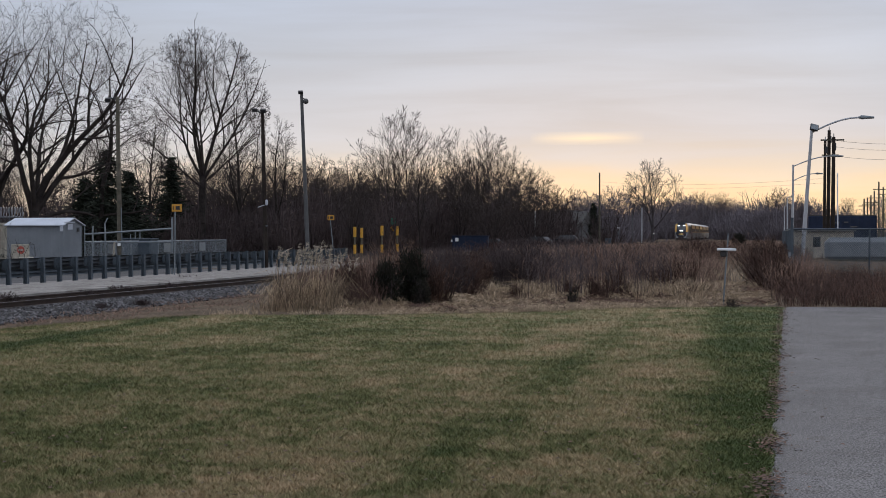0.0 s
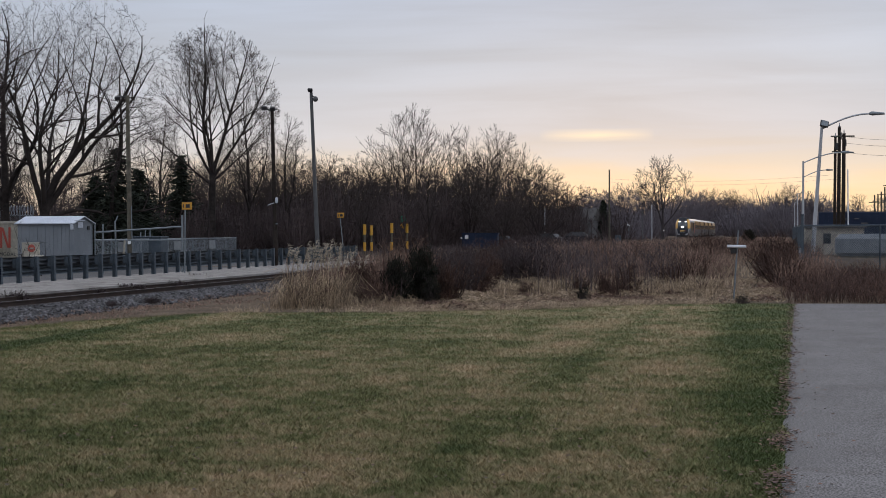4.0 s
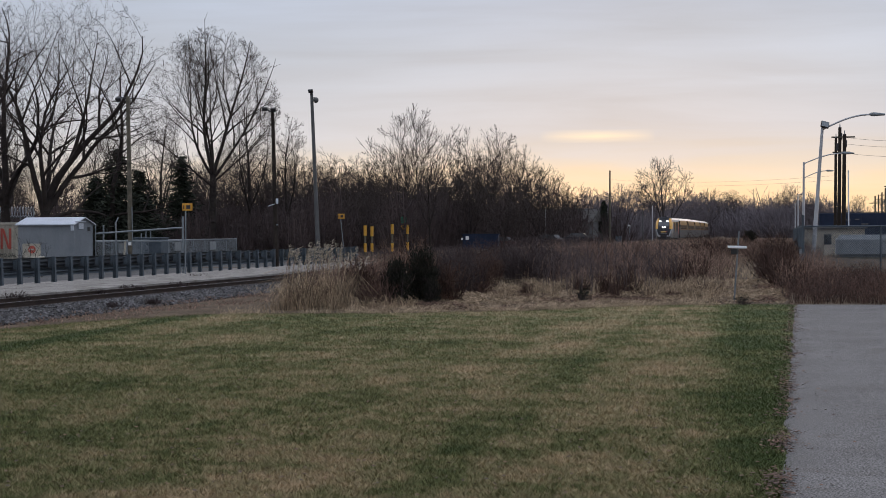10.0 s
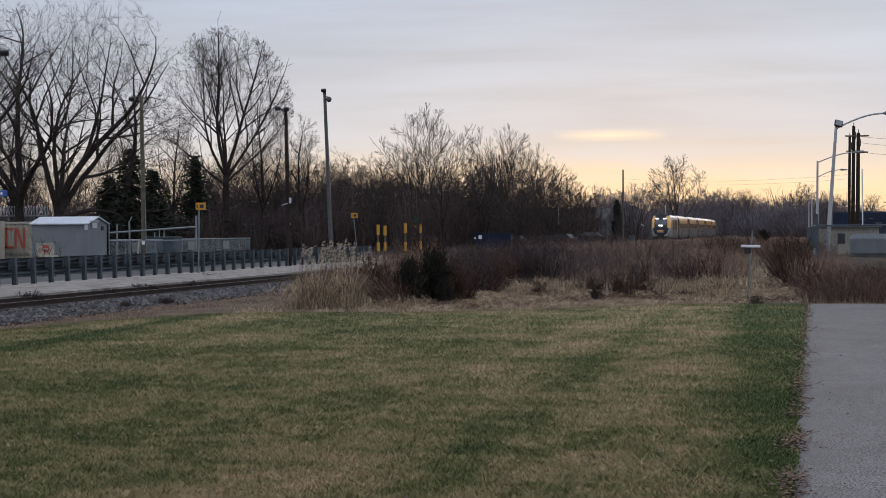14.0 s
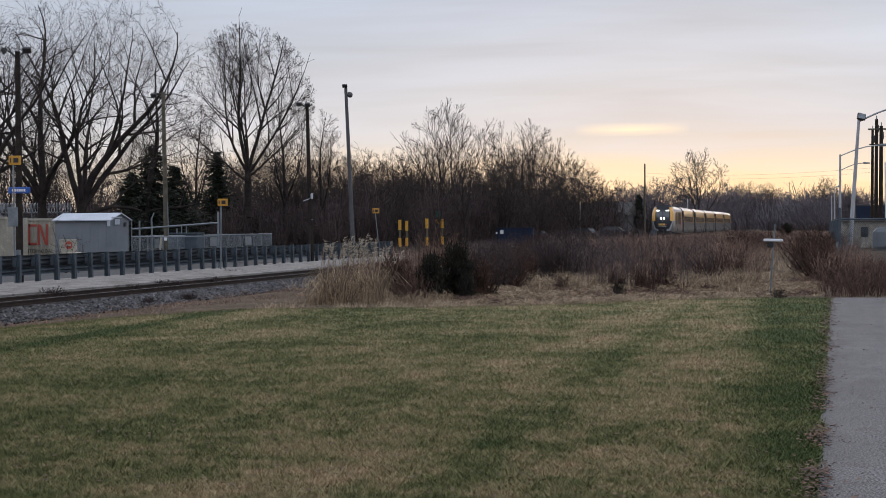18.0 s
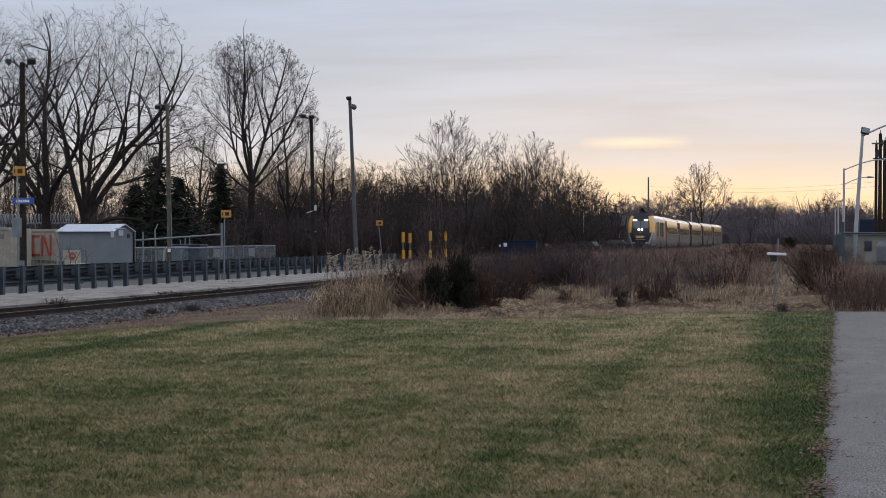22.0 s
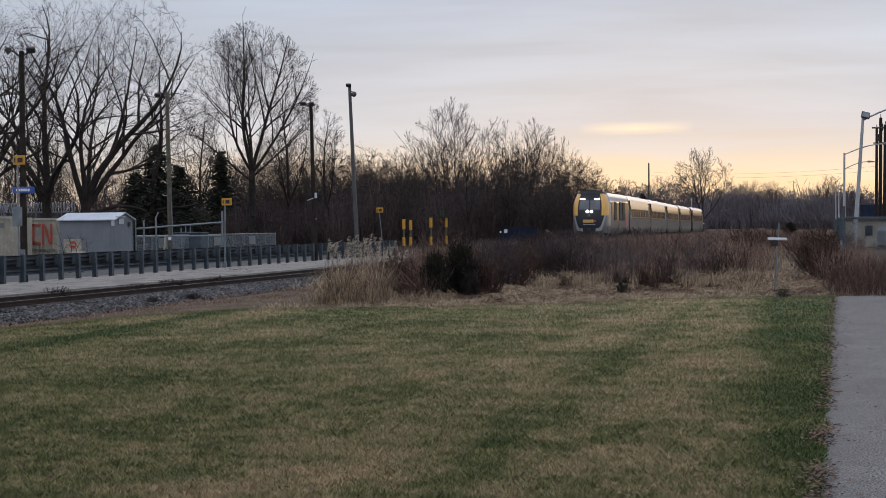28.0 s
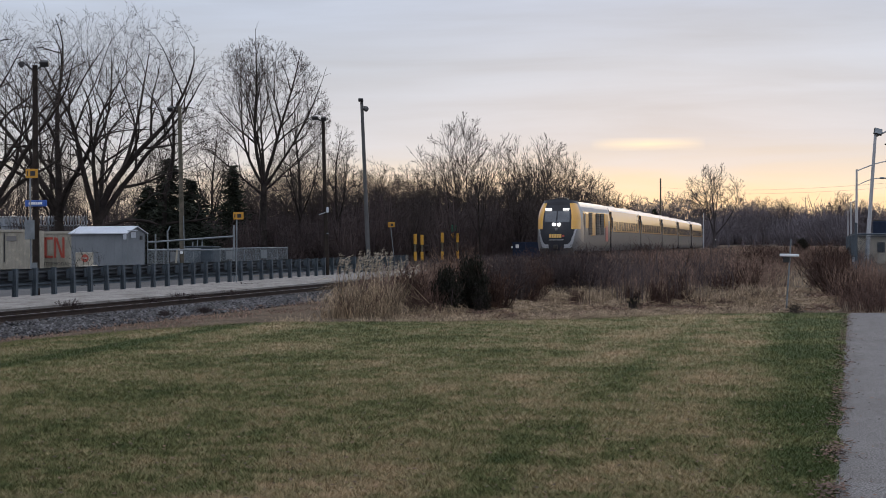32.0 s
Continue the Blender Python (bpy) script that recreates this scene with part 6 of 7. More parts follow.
# ---- fenced yard beside the path ----
qx, qy = 0.83, 56.32
yard = base("chain_link_fence", qx, qy, 0)
tagged(yard, "tall blue-grey chain-link fence round the utility yard", "fence")
for k in range(4):
    part("fence_post", rod((k * 2.6, 0, -0.2), (k * 2.6, 0, 2.28 if k == 0 else 1.92), 0.05 if k == 0 else 0.035, None, 10), "guard", yard)
part("top_rail", rod((0, 0, 1.88), (7.8, 0, 1.88), 0.03), "guard", yard)
chain_link("wire_mesh", 7.8, 1.84, 0.03, 0.06, 0.0055, yard, "guard")
for k in range(1, 30):
    part("fence_post", rod((0.005 * k * 3, k * 3.0, -0.2), (0.005 * k * 3, k * 3.0, 1.95), 0.035), "guard", yard)
part("side_rail", rod((0, 0, 1.9), (0.435, 87, 1.9), 0.03), "guard", yard)
o = chain_link("side_mesh", 87, 1.86, 0.03, 0.14, 0.007, yard, "guard")
o.matrix_basis = pose(0, 0, 0, 0, 0, 89.71)
part("corner_brace", rod((0, 0, 0.2), (0.02, 3.0, 1.7), 0.022), "guard", yard)
part("kick_board", box(-0.05, 0.0, 0.55, 0.16, 0.05, 1.1, 0.01), "shed", yard, "pale board wired to the corner")
for k in range(10):
    part("slat_panel", box(0.03 + 0.015 * k, 1.5 + 3 * k, 1.0, 0.02, 2.8, 1.75), "guard", yard, "blue-grey screening panel")


def street_lamp(x, y, top, reach, rise_, lean, flood):
    t = base("street_lamp", x, y, 0)
    tagged(t, "tapered pale grey steel lamp standard with a curved arm", "street lamp", "yard lamps")
    part("column", rod((0, 0, -0.2), (lean, 0, top), 0.12, 0.07, 14), "lampsteel", t)
    bm = bmesh.new()
    pts_ = [(lean + reach * 0.75 * k / 6, 0, top - 0.12 + rise_ * math.sin(k / 6 * math.pi / 2)) for k in range(7)]
    for a, b in zip(pts_, pts_[1:]):
        add_rod(bm, a, b, 0.045, 0.042, 8)
    part("arm", bm, "lampsteel", t)
    bm = bmesh.new()
    add_rod(bm, pts_[-1], (lean + reach * 0.8, 0, pts_[-1][2] + 0.01), 0.05, 0.11, 10)
    add_rod(bm, (lean + reach * 0.8, 0, pts_[-1][2] + 0.01), (lean + reach, 0, pts_[-1][2] - 0.01), 0.11, 0.05, 10)
    part("lantern", bm, "galv", t, "flat grey lantern")
    if flood:
        bm = box(0, 0, 0, 0.42, 0.12, 0.36, 0.03)
        o = part("floodlight", bm, "black", t, "square dark floodlight")
        o.matrix_basis = pose(lean + 0.12, -0.1, top + 0.12, -25, 14, 10)
        part("floodlight_face", box(0, -0.065, 0, 0.34, 0.01, 0.28), "galv", o)
    return t


street_lamp(1.66, 82.01, 6.96, 3.05, 0.72, 0.50, True)
street_lamp(1.82, 122.87, 6.97, 3.7, 0.75, 0.05, False)
street_lamp(2.42, 163.83, 7.24, 2.9, 0.7, 0.1, False)
street_lamp(2.58, 220.01, 6.77, 0.6, 0.2, 0.0, False)
street_lamp(2.66, 265.97, 6.34, 0.6, 0.2, 0.0, False)

POLES = [(5.21, 154.20, 10.59, 0.15), (5.65, 156.33, 11.69, 0.19), (6.00, 154.36, 10.91, 0.20)]
cluster = []
for x, y, top, r_ in POLES:
    t = base("utility_pole", x, y, 0)
    tagged(t, "dark wooden utility pole with switchgear at its head", "pole", "yard utility poles")
    part("shaft", rod((0, 0, -0.3), (0.1, 0, top), r_ * 1.1, r_ * 0.8, 10), "darkpole", t)
    part("switchgear", box(0.18, 0, top - 0.9, 0.3, 0.25, 0.7, 0.06), "black", t)
    part("insulator", rod((0.1, -0.1, top), (0.1, -0.1, top + 0.35), 0.06, 0.03), "galv", t)
    cluster.append(t)
part("cross_arm", box(0.4, -0.2, POLES[1][2] - 0.95, 2.2, 0.12, 0.14, 0.01), "woodpole", cluster[1])
part("cross_arm", box(0.2, -0.2, POLES[1][2] - 2.4, 1.6, 0.12, 0.12, 0.01), "woodpole", cluster[1])
part("riser_pipe", rod((0.5, 0, 0), (0.45, 0, 7.5), 0.06), "whitemetal", cluster[2])

FAR = [(15.49, 268.60, 7.55), (16.15, 270.78, 7.78), (16.45, 266.76, 8.06), (17.39, 273.07, 8.96), (17.16, 258.74, 10.00), (18.22, 264.06, 9.35), (19.20, 264.26, 8.53)]
for x, y, top in FAR:
    t = base("utility_pole", x, y, 0)
    tagged(t, "distant wooden utility pole in the substation", "pole", "yard utility poles")
    part("shaft", rod((0, 0, -0.3), (0, 0, top), 0.17, 0.12), "woodpole", t)
    part("cross_arm", box(0.1, 0, top - 1.2, 2.0, 0.12, 0.14), "woodpole", t)


def wire(name, a, b, sag, r_, label):
    cu = bpy.data.curves.new(name, "CURVE")
    cu.dimensions, cu.bevel_depth, cu.bevel_resolution = "3D", r_, 1
    sp = cu.splines.new("POLY")
    sp.points.add(24)
    for i in range(25):
        k = i / 24
        sp.points[i].co = (a[0] + (b[0] - a[0]) * k, a[1] + (b[1] - a[1]) * k, a[2] + (b[2] - a[2]) * k - sag * 4 * k * (1 - k), 1)
    cu.materials.append(M["wire"])
    return tagged(new(name, cu), label, "wire", "overhead wires")


px_, py_, pt_, _ = POLES[1]
ox_, oy_, ot_ = 15.81, 156.37, 11.34
t = base("utility_pole", ox_, oy_, 0)
tagged(t, "dark wooden utility pole with a cross arm", "pole", "yard utility poles")
part("shaft", rod((0, 0, -0.3), (0, 0, ot_), 0.2, 0.14, 10), "darkpole", t)
part("cross_arm", box(0, -0.2, ot_ - 0.9, 2.2, 0.12, 0.14, 0.01), "woodpole", t)
for zz in (-0.9, -1.5, -2.4):
    wire("overhead_wire", (px_ + 0.1, py_, pt_ + zz), (ox_, oy_, ot_ + zz + 0.1), 0.35, 0.014, "thin dark overhead wire at the yard poles")
for zz, zb in ((9.17, 7.00), (8.69, 6.58)):
    wire("overhead_wire", (-23.44, 224.88, zz), (POLES[0][0], POLES[0][1], zb), 0.5, 0.008, "thin dark overhead wire between far poles")

# low beige hut and dark freight boxes in the yard
hx_, hy_ = 1.93, 114.73
hut = base("yard_hut", hx_, hy_, 0, 2)
tagged(hut, "low beige block hut with a dark window", "hut")
vs_b = box(2.0, 1.6, 0.95, 4.0, 3.2, 1.9, 0.02)
part("wall", vs_b, "block", hut)
part("roof", box(2.0, 1.5, 2.0, 4.3, 3.6, 0.16, 0.03), "traingrey", hut)
w_ = part("window", box(1.45, -0.02, 1.15, 0.42, 0.06, 0.62, 0.01), "glass", hut)
part("window_frame", box(1.45, 0.0, 1.15, 0.52, 0.05, 0.72), "black", w_)
for xx in (0.55, 2.6, 3.4):
    part("pilaster", box(xx, -0.03, 0.95, 0.14, 0.08, 1.9), "block", hut)
dx_, dy_ = 4.87, 194.96
boxcar = base("freight_wagon", dx_, dy_, 0.0, 3)
tagged(boxcar, "dark freight wagon standing behind the yard", "freight wagon")
part("body", box(3.9, 1.4, 2.55, 8.0, 2.8, 2.7, 0.05), "boxdark", boxcar)
for k in range(9):
    part("rib", box(0.1 + k * 0.95, -0.03, 2.55, 0.09, 0.08, 2.6), "boxdark", boxcar)
part("roof_walk", box(3.9, 1.4, 3.95, 7.9, 1.0, 0.1), "under", boxcar)
part("underframe", box(3.9, 1.4, 1.0, 7.6, 2.2, 0.5), "under", boxcar)
for xx in (1.2, 6.6):
    part("wheel", rod((xx, 0.4, 0.45), (xx, 2.4, 0.45), 0.45, 0.45, 14), "under", boxcar)
for xx, zz, ww in ((3.2, 3.1, 0.7), (4.3, 3.15, 0.5), (5.2, 2.6, 0.8)):
    part("mark_bar", box(xx, -0.09, zz, ww, 0.02, 0.14), "palepole", boxcar)
tk, tl = 5.64, 103.24
tank = base("covered_stack", tk, tl, 0)
tagged(tank, "grey sheeted equipment stack behind the fence", "equipment")
part("cover", box(0, 0, 0.75, 4.2, 2.0, 1.5, 0.3), "shed", tank)
part("pallet", box(0, 0, 0.06, 4.3, 2.1, 0.12), "woodpole", tank)

# ---- shrubs ----


def shrub_segments(seed, count, height, width, fine, droop=0.0):
    r_ = np.random.RandomState(seed)
    sg = []
    for _ in range(count):
        a = r_.uniform(0, 6.28)
        p = np.array([r_.normal(0, width * 0.15), r_.normal(0, width * 0.15), -0.05])
        out_ = np.array([math.cos(a), math.sin(a), 0]) * width * 0.5 * r_.beta(1.5, 1.5) + np.array([0, 0, height * r_.uniform(0.55, 1.0)])
        rad = fine * r_.uniform(1.2, 2.2)
        for s in range(3):
            q = p + out_ / 3 + r_.normal(0, 0.05, 3) * height
            sg.append((*p, *q, rad, rad * 0.7))
            for _b in range(4):
                b0 = p + (q - p) * r_.rand()
                b1 = b0 + np.array([r_.normal(0, 0.5), r_.normal(0, 0.5), r_.uniform(0.0, 0.8) - droop]) * height * 0.22
                sg.append((*b0, *b1, rad * 0.5, rad * 0.25))
                b2 = b0 + (b1 - b0) * 0.6
                b3 = b2 + r_.normal(0, 0.08, 3) * height
                sg.append((*b2, *b3, rad * 0.35, rad * 0.2))
            p, rad = q, rad * 0.7
    return sg


def shrub(x, y, seed, count, height, width, fine, material, label):
    t = base("shrub", x, y, ground_z(x, y))
    tagged(t, label, "shrub", "shrubs in the dry field")
    o = new("crown", fast_mesh("crown", *ribbons(shrub_segments(seed, count, height, width, fine * 1.5), seed), material))
    o.parent = t
    return t


def juniper(x, y, seed, height, width, label, name="evergreen_shrub"):
    """Dense dark sprays on short stems."""
    t = base(name, x, y, ground_z(x, y))
    tagged(t, label, "evergreen")
    r_ = np.random.RandomState(seed)
    o = new("stem", fast_mesh("stem", *tubes(shrub_segments(seed, 14, height * 0.9, width * 0.8, 0.008), 4), "brush"))
    o.parent = t
    n_ = 2600 if height > 0.9 else 900 if height > 0.5 else 420
    u = r_.normal(0, 1, (n_, 3))
    u /= np.linalg.norm(u, axis=1, keepdims=True)
    rr_ = r_.beta(3, 1.3, n_)[:, None]
    lump = 1 + 0.25 * np.sin(u[:, 0:1] * 5 + seed) * np.cos(u[:, 1:2] * 6) + 0.15 * np.sin(u[:, 2:3] * 9)
    p = u * rr_ * lump * np.array([width / 2, width / 2, height / 2]) + np.array([0, 0, height * 0.5])
    p = p[p[:, 2] > 0.02]
    d = u[:len(p)] * 0.5 + np.array([0, 0, 0.6]) + r_.normal(0, 0.4, (len(p), 3))
    L_ = height * 0.12 * r_.uniform(0.6, 1.3, len(p))[:, None]
    sg = np.concatenate([p, p + d * L_, np.full((len(p), 1), height * 0.014), np.full((len(p), 1), 0.002)], 1)
    o = new("foliage", fast_mesh("foliage", *tubes(sg, 3), "cedar"))
    o.parent = t
    return t


def conifer(x, y, top, width, seed):
    t = base("conifer", x, y, ground_z(x, y))
    tagged(t, "dark narrow conifer among bare trees", "conifer", "conifers")
    h_ = top - ground_z(x, y)
    part("trunk", rod((0, 0, -0.2), (0, 0, h_ * 0.97), 0.16, 0.03), "bark", t)
    r_ = np.random.RandomState(seed)
    sg = []
    for i in range(560):
        k = r_.beta(1.0, 1.3)
        z = h_ * (0.10 + 0.88 * k)
        reach = width / 2 * (1 - k) ** 0.8 * r_.uniform(0.15, 1.25) * (1 + 0.25 * math.sin(k * 23 + seed)) + 0.12
        a = r_.uniform(0, 6.28)
        e = np.array([math.cos(a) * reach, math.sin(a) * reach, z - reach * 0.3])
        s_ = np.array([0, 0, z])
        sg.append((*s_, *e, 0.03, 0.01))
        for _b in range(7):
            b0 = s_ + (e - s_) * r_.uniform(0.3, 1.0)
            b1 = b0 + np.array([r_.normal(0, 0.28), r_.normal(0, 0.28), r_.uniform(-0.3, 0.15)])
            sg.append((*b0, *b1, 0.07, 0.015))
    o = new("foliage", fast_mesh("foliage", *ribbons(sg, seed), "needle"))
    o.parent = t
    return t


conifer(-50.70, 116.18, 8.65, 8.0, 1)
conifer(-51.76, 132.29, 8.70, 6.0, 2)
conifer(-50.64, 120.27, 7.05, 7.5, 4)
conifer(-32.41, 299.60, 7.81, 6.0, 6)
conifer(-54.97, 121.43, 6.48, 7.0, 7)

juniper(-8.32, 36.80, 31, 1.2, 0.72, "dark green juniper bush in dry grass")
juniper(-8.60, 35.40, 32, 0.98, 0.58, " dark green juniper bush in dry grass")
juniper(-7.95, 36.20, 33, 0.6, 0.45, "low dark green juniper bush in dry grass")
juniper(-0.80, 37.20, 34, 0.26, 0.42, "small dark brown tuft at the foot of the marker", "grass_tuft")
juniper(-4.55, 37.70, 35, 0.38, 0.34, "small dark tuft in the field edge", "grass_tuft")
juniper(-3.73, 213.61, 36, 1.7, 1.9, "dark bushy conifer beside the far trail")
for x, y, sd, n_, h_, w_, f_, m_ in ((-8.30, 36.95, 61, 60, 1.5, 0.55, 0.006, "weeddark"), (-8.95, 36.2, 62, 40, 1.2, 0.5, 0.006, "weeddark"), (-9.43, 35.32, 1, 85, 1.15, 0.7, 0.007, "weeddark"), (-9.42, 36.86, 2, 22, 1.2, 0.5, 0.006, "weed"), (-7.83, 37.19, 3, 70, 1.05, 0.8, 0.007, "weeddark"),
                                    (-8.60, 43.15, 28, 90, 1.2, 1.1, 0.007, "brush"), (-8.35, 45.25, 29, 70, 1.0, 1.0, 0.007, "weeddark"), (-10.35, 37.69, 10, 40, 1.1, 0.9, 0.006, "weed"),
                                    (-9.80, 51.07, 4, 55, 1.3, 1.6, 0.007, "brush"), (-8.37, 49.32, 5, 120, 1.3, 1.5, 0.008, "brush"), (-7.62, 47.44, 35, 110, 1.25, 1.1, 0.008, "brush"), (-7.15, 49.57, 36, 90, 1.3, 1.0, 0.008, "brush"), (-8.81, 48.21, 37, 100, 1.1, 1.2, 0.008, "weeddark"), (-4.14, 44.07, 38, 40, 0.9, 0.7, 0.006, "weeddark"), (-3.10, 47.34, 39, 60, 0.9, 1.1, 0.007, "weeddark"), (-2.71, 52.53, 40, 60, 1.0, 1.4, 0.007, "weeddark"), (-7.89, 51.46, 6, 120, 1.5, 1.7, 0.008, "brush"),
                                    (-8.16, 59.58, 7, 60, 1.4, 1.9, 0.008, "weeddark"), (-7.25, 64.87, 8, 60, 1.5, 2.2, 0.008, "weed"), (-5.05, 58.17, 11, 40, 1.5, 1.6, 0.007, "weed"),
                                    (-4.28, 96.10, 12, 90, 1.7, 4.0, 0.010, "weeddark"), (-3.33, 106.50, 13, 80, 1.6, 4.0, 0.010, "weeddark"), (-13.83, 58.41, 14, 60, 1.7, 2.2, 0.007, "weed"),
                                    (-13.09, 73.88, 15, 70, 1.5, 3.0, 0.009, "weeddark"), (-0.18, 61.21, 16, 90, 1.2, 2.2, 0.007, "weeddark"), (0.25, 55.18, 17, 90, 1.2, 1.8, 0.007, "weeddark"),
                                    (0.16, 76.60, 18, 90, 1.6, 3.0, 0.008, "weeddark"), (-0.43, 91.79, 19, 90, 1.6, 3.6, 0.009, "weed"), (-4.06, 40.51, 20, 24, 0.6, 0.5, 0.005, "weeddark")):
    shrub(x, y, sd, n_, h_, w_, f_, m_, "leafless red-brown shrub in dry grass" if m_ != "brush" else "leafless dark shrub in dry grass")
# sapling by the shed
sap = base("sapling", *(-35.06, 70.39), -0.4)
tagged(sap, "bare young sapling in front of the shed", "tree")
o = new("crown", fast_mesh("crown", *tubes(shrub_segments(77, 5, 2.6, 1.6, 0.014), 4), "limb"))
o.parent = sap

# tall pale grass at the end of the ballast
arching("tall_pale_grass", [(-10.55, 33.70, 0.30, 110), (-10.20, 33.55, 0.30, 150), (-9.85, 33.80, 0.30, 150), (-9.50, 33.75, 0.26, 100), (-10.40, 34.30, 0.34, 110), (-9.75, 34.40, 0.35, 120)],
        "straw", 0.25, 1.0, 0.62, 0.0075, 41, "tall pale arching dry grass at the end of the ballast", 0.6)
arching("basal_grass", [(-11.0 + 0.22 * k, 33.45 + 0.12 * math.sin(k * 2.3), 0.22, 46) for k in range(15)], "straw", 0.12, 0.4, 0.8, 0.006, 43, "short pale tussocks round the tall grass")
weed_field("matted_grass", [(-10.20, 33.85, 0.55, 150), (-9.56, 34.79, 0.5, 150), (-8.93, 34.92, 0.4, 110)], "weeddark", 0.15, 0.75, 42, 0.007, 6, "brown stalks among pale dry grass", 0.4)
r = np.random.RandomState(8)
heads = []
for x, y, rad, cnt in ((-10.21, 33.84, 0.7, 34), (-9.87, 34.72, 0.45, 16)):
    for _ in range(cnt):
        a, d = r.uniform(0, 6.28), rad * math.sqrt(r.rand())
        heads.append((x + math.cos(a) * d, y + math.sin(a) * d, r.uniform(0.85, 1.32)))
sg, pl_ = [], []
for x, y, z in heads:
    lx, ly = r.normal(0.12, 0.08), r.normal(0, 0.08)
    sg.append((x, y, 0, x + lx, y + ly, z, 0.005, 0.004))
    for _b in range(26):
        k = r.rand() * 0.26
        b0 = np.array([x + lx * (1 + k), y + ly * (1 + k), z - 0.05 + k])
        b1 = b0 + np.array([r.normal(0.03, 0.035), r.normal(0, 0.035), r.uniform(-0.01, 0.06)])
        pl_.append((*b0, *b1, 0.007, 0.002))
reed = base("plume_grass", *(-10.11, 33.96), 0)
tagged(reed, "pale plume grass with feathery seed heads", "plume grass")
org = np.array([*(-10.11, 33.96), 0.0])


def shifted(rows_):
    q = np.asarray(rows_, float)
    q[:, 0:3] -= org
    q[:, 3:6] -= org
    return q


for nm, rows_, mt in (("stems", sg, "straw"), ("seed_heads", pl_, "plume")):
    o = new(nm, fast_mesh(nm, *tubes(shifted(rows_), 3), mt))
    o.parent = reed

# weeds by the fence, round the marker and along the lawn's far edge
wf = []
rr = random.Random(9)
for _ in range(210):
    y = rr.uniform(37.9, 54.6)
    x = rr.uniform(0.25, 5.2)
    wf.append((x, y, 0.5, 18))
weed_field("fence_weeds", wf, "weeddark", 0.15, 0.75, 51, 0.007, 6, "red-brown dead weeds along the yard fence", 0.3)
wf = []
for _ in range(230):
    y = rr.uniform(26.0, 37.5)
    x = lawn_left(y) + rr.uniform(-0.7, 0.1)
    if x / y > -0.36:
        wf.append((x, y + rr.uniform(0.2, 0.9), 0.35, 26))
weed_field("edge_grass", wf, "straw", 0.03, 0.16, 52, 0.007, 2, "dry straw fringe along the edge of the lawn", 0.9)
# dark brush behind the straw, and low red-brown patches before it
for k in range(17):
    ang = -12.2 + 4.1 * ((k * 0.618) % 1.0)
    x, y = off(ang, 46.5 + 8.5 * ((k * 0.382 + 0.2) % 1.0))
    shrub(x, y, 400 + k, 70, 0.95 + 0.45 * ((k * 0.77) % 1.0), 1.2, 0.008, "brush" if k % 3 else "weeddark", "leafless dark shrub in dry grass" if k % 3 else "leafless red-brown shrub in dry grass")
for k, (ang, y, h_, w_) in enumerate(((-6.1, 41.6, 0.62, 0.5), (-4.6, 41.2, 0.26, 0.9), (-3.7, 41.3, 0.24, 0.9), (-5.2, 43.5, 0.5, 0.8), (-9.0, 41.2, 0.42, 0.35), (-7.0, 44.0, 0.5, 0.7), (-2.6, 44.5, 0.4, 1.0), (-10.6, 42.0, 0.4, 0.5))):
    x, y = off(ang, y)
    shrub(x, y, 430 + k, 60, h_, w_, 0.006, "weeddark", "low red-brown dead plant at the edge of the lawn")
for k, (x, y, h_, w_) in enumerate(((0.1, 50.5, 0.95, 1.3), (0.45, 47.6, 0.8, 1.1), (0.2, 53.5, 1.2, 1.4), (-0.1, 58.0, 1.3, 1.6), (0.6, 45.2, 0.55, 0.9))):
    shrub(x, y, 450 + k, 110, h_, w_, 0.008, "weeddark", "leafless red-brown shrub by the yard fence")
wf = []
for _ in range(130):
    y = rr.uniform(44, 150)
    x = rr.uniform(0.4, 1.2) + (y - 44) * 0.008
    wf.append((x, y, 0.55 + 0.004 * y, 30))
weed_field("bank_weeds", wf, "weed", 0.3, 1.1, 53, 0.010, 4, "brown dead weeds on the bank by the fence", 0.16)
wf = []
for _ in range(240):
    y = rr.uniform(75, 330)
    x = track_x(y) + rr.uniform(2.6, 9.5)
    wf.append((x, y, 2.2 + 0.008 * y, 44))
weed_field("trackside_grass", wf, "straw", 0.08, 0.28, 54, 0.016, 2, "tall dry grass along the railway bank", 0.2)
wf = []
for _ in range(120):
    y = rr.uniform(100, 330)
    x = rr.uniform(-18, 0.5)
    wf.append((x, y, 4.0, 50))
weed_field("far_field_weeds", wf, "weed", 0.2, 0.7, 55, 0.022, 3, "brown weeds across the far field", 0.15)

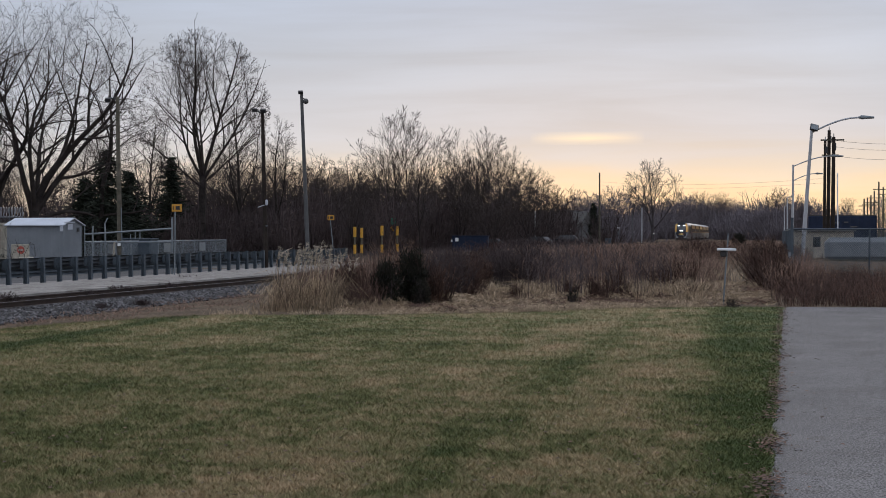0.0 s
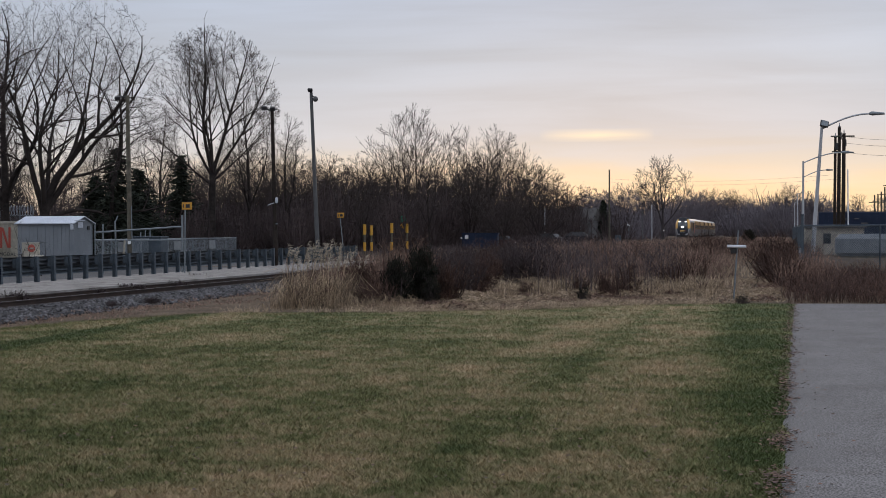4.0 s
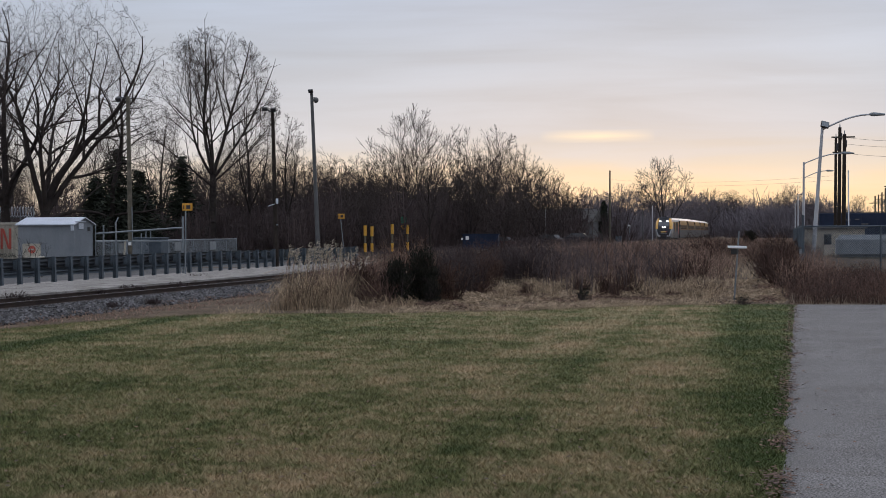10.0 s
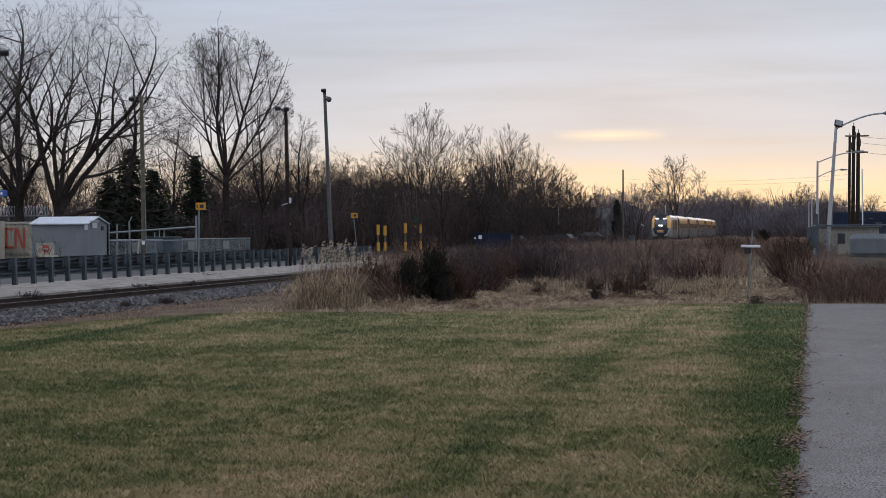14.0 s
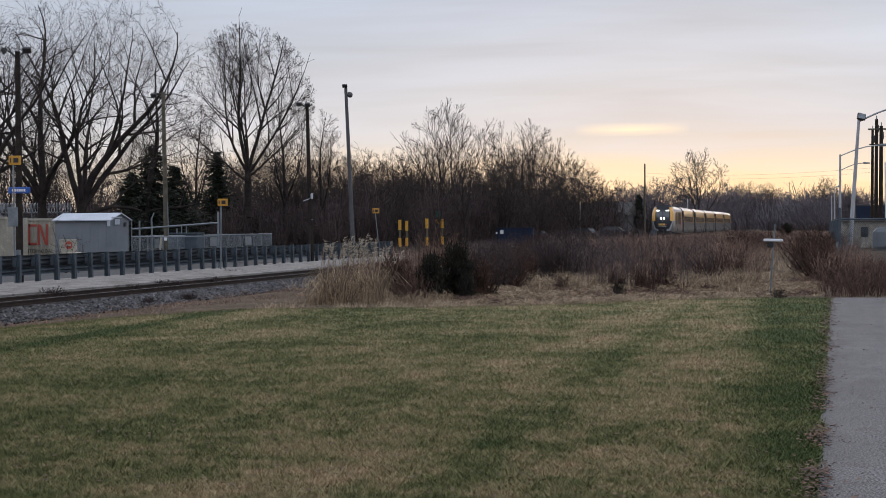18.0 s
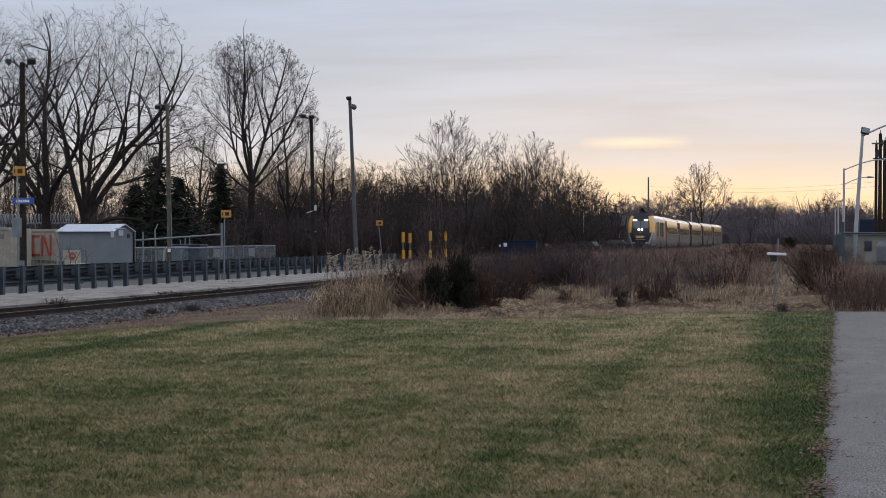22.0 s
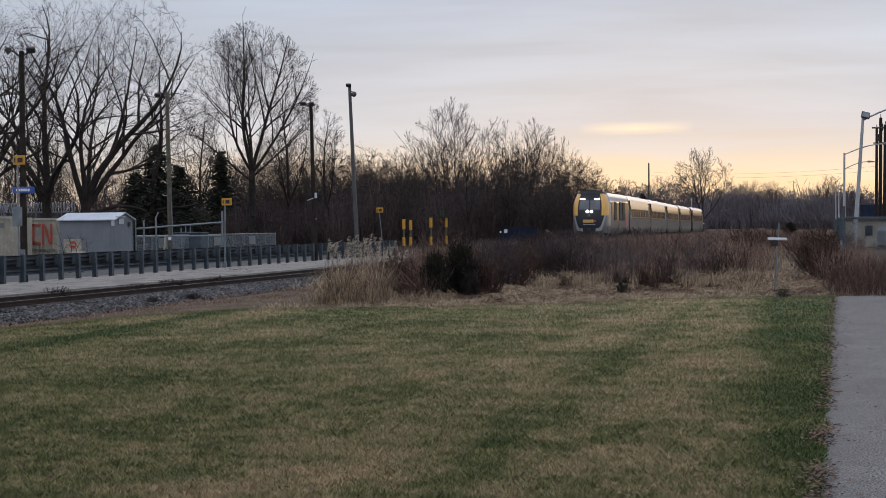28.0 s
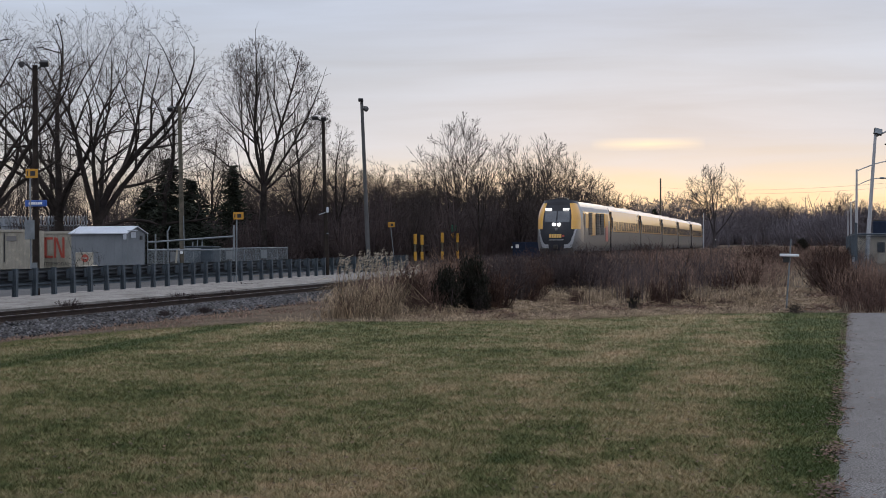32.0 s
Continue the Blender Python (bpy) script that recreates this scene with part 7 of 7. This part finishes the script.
# fallen leaves on the lawn and path
r = np.random.RandomState(3)
lv, lt = [], []
k = 0
for _ in range(7000):
    y = 9.5 * (38 / 9.5) ** r.rand()
    if r.rand() < 0.66:
        drift = max(0.0, 0.5 + 1.4 * noise.noise((0.0, y * 0.9, 2.0)))
        if r.rand() > drift:
            continue
        x = path_edge(y) + (r.normal(-0.01, 0.06) if r.rand() < 0.85 else r.exponential(0.12))
        z = 0.05
        s = r.uniform(0.010, 0.028)
    else:
        x = y * r.uniform(-0.55, 0.0)
        z = 0.04
        s = r.uniform(0.010, 0.026)
        if x < lawn_left(y):
            continue
    a = r.uniform(0, 6.28)
    c_, s_ = math.cos(a) * s, math.sin(a) * s
    lv += [(x + c_, y + s_, z + r.uniform(0, 0.012)), (x - s_ * 0.6, y + c_ * 0.6, z + 0.004), (x - c_, y - s_, z + r.uniform(0, 0.012)), (x + s_ * 0.6, y - c_ * 0.6, z + 0.01)]
    lt += [(k, k + 1, k + 2), (k, k + 2, k + 3)]
    k += 4
tagged(new("fallen_leaves", fast_mesh("fallen_leaves", lv, lt, "leaf")), "curled brown leaves on lawn and path edge", "leaves", kind="stuff")

# dark tufts along the platform edge and the rail
for k, (x, y, h_) in enumerate(((-22.95, 44.80, 0.32), (-22.84, 50.44, 0.22), (-23.11, 53.45, 0.28), (-22.81, 54.02, 0.24), (-22.59, 57.63, 0.25), (-18.56, 42.13, 0.18), (-18.23, 44.24, 0.2), (-25.19, 66.29, 0.3))):
    z = max(ground_z(x, y), rail_z(y) - 0.2)
    t = base("weed_tuft", x, y, z)
    tagged(t, "dark dead weed tuft beside the rail", "weed", "weed tufts by the rail")
    o = new("crown", fast_mesh("crown", *ribbons(shrub_segments(200 + k, 70, h_ * 1.25, h_ * 2.6, 0.012), k), "brush"))
    o.parent = t

# low growth on the dirt beside the ballast, along the guardrail and left of the line
wf = []
for _ in range(260):
    y = rr.uniform(24, 62)
    x = rr.uniform(-18.6, -12.5)
    if x < lawn_left(y) + 0.2 and x / y < -0.3:
        wf.append((x, y, 0.5, 12))
weed_field("dirt_litter", wf, "weed", 0.02, 0.10, 61, 0.012, 2, "sparse dead growth on the dirt by the ballast", 1.2)
wf = [(-28.35 + rr.uniform(-0.2, 0.2), rr.uniform(38, 106), 0.25, 16) for _ in range(150)]
weed_field("guardrail_grass", wf, "straw", 0.03, 0.14, 62, 0.012, 1, "low dry grass along the foot of the guardrail", 0.6)
wf = []
for _ in range(110):
    y = rr.uniform(44, 100)
    if noise.noise((y * 0.35, 0, 1.0)) > -0.05:
        wf.append((track_x(y) - 1.35 + rr.uniform(-0.25, 0.2), y, 0.35, 18))
weed_field("rail_weeds", wf, "weeddark", 0.04, 0.2, 63, 0.012, 2, "dark dead weeds along the platform edge", 0.8)
wf = []
for _ in range(260):
    y = rr.uniform(100, 260)
    x = track_x(y) - rr.uniform(3.5, 30)
    wf.append((x, y, 3.0, 22))
weed_field("far_bank_weeds", wf, "brush", 0.2, 0.85, 64, 0.02, 3, "dark dead weeds on the far side of the line", 0.3)
for k, (x, y) in enumerate(((-24.60, 148.08), (-22.76, 148.46), (-22.04, 158.81), (-20.42, 164.25), (-18.96, 169.65))):
    shrub(x, y, 300 + k, 60, 1.3, 3.4, 0.014, "brush", "leafless dark shrub beyond the line")

motions()
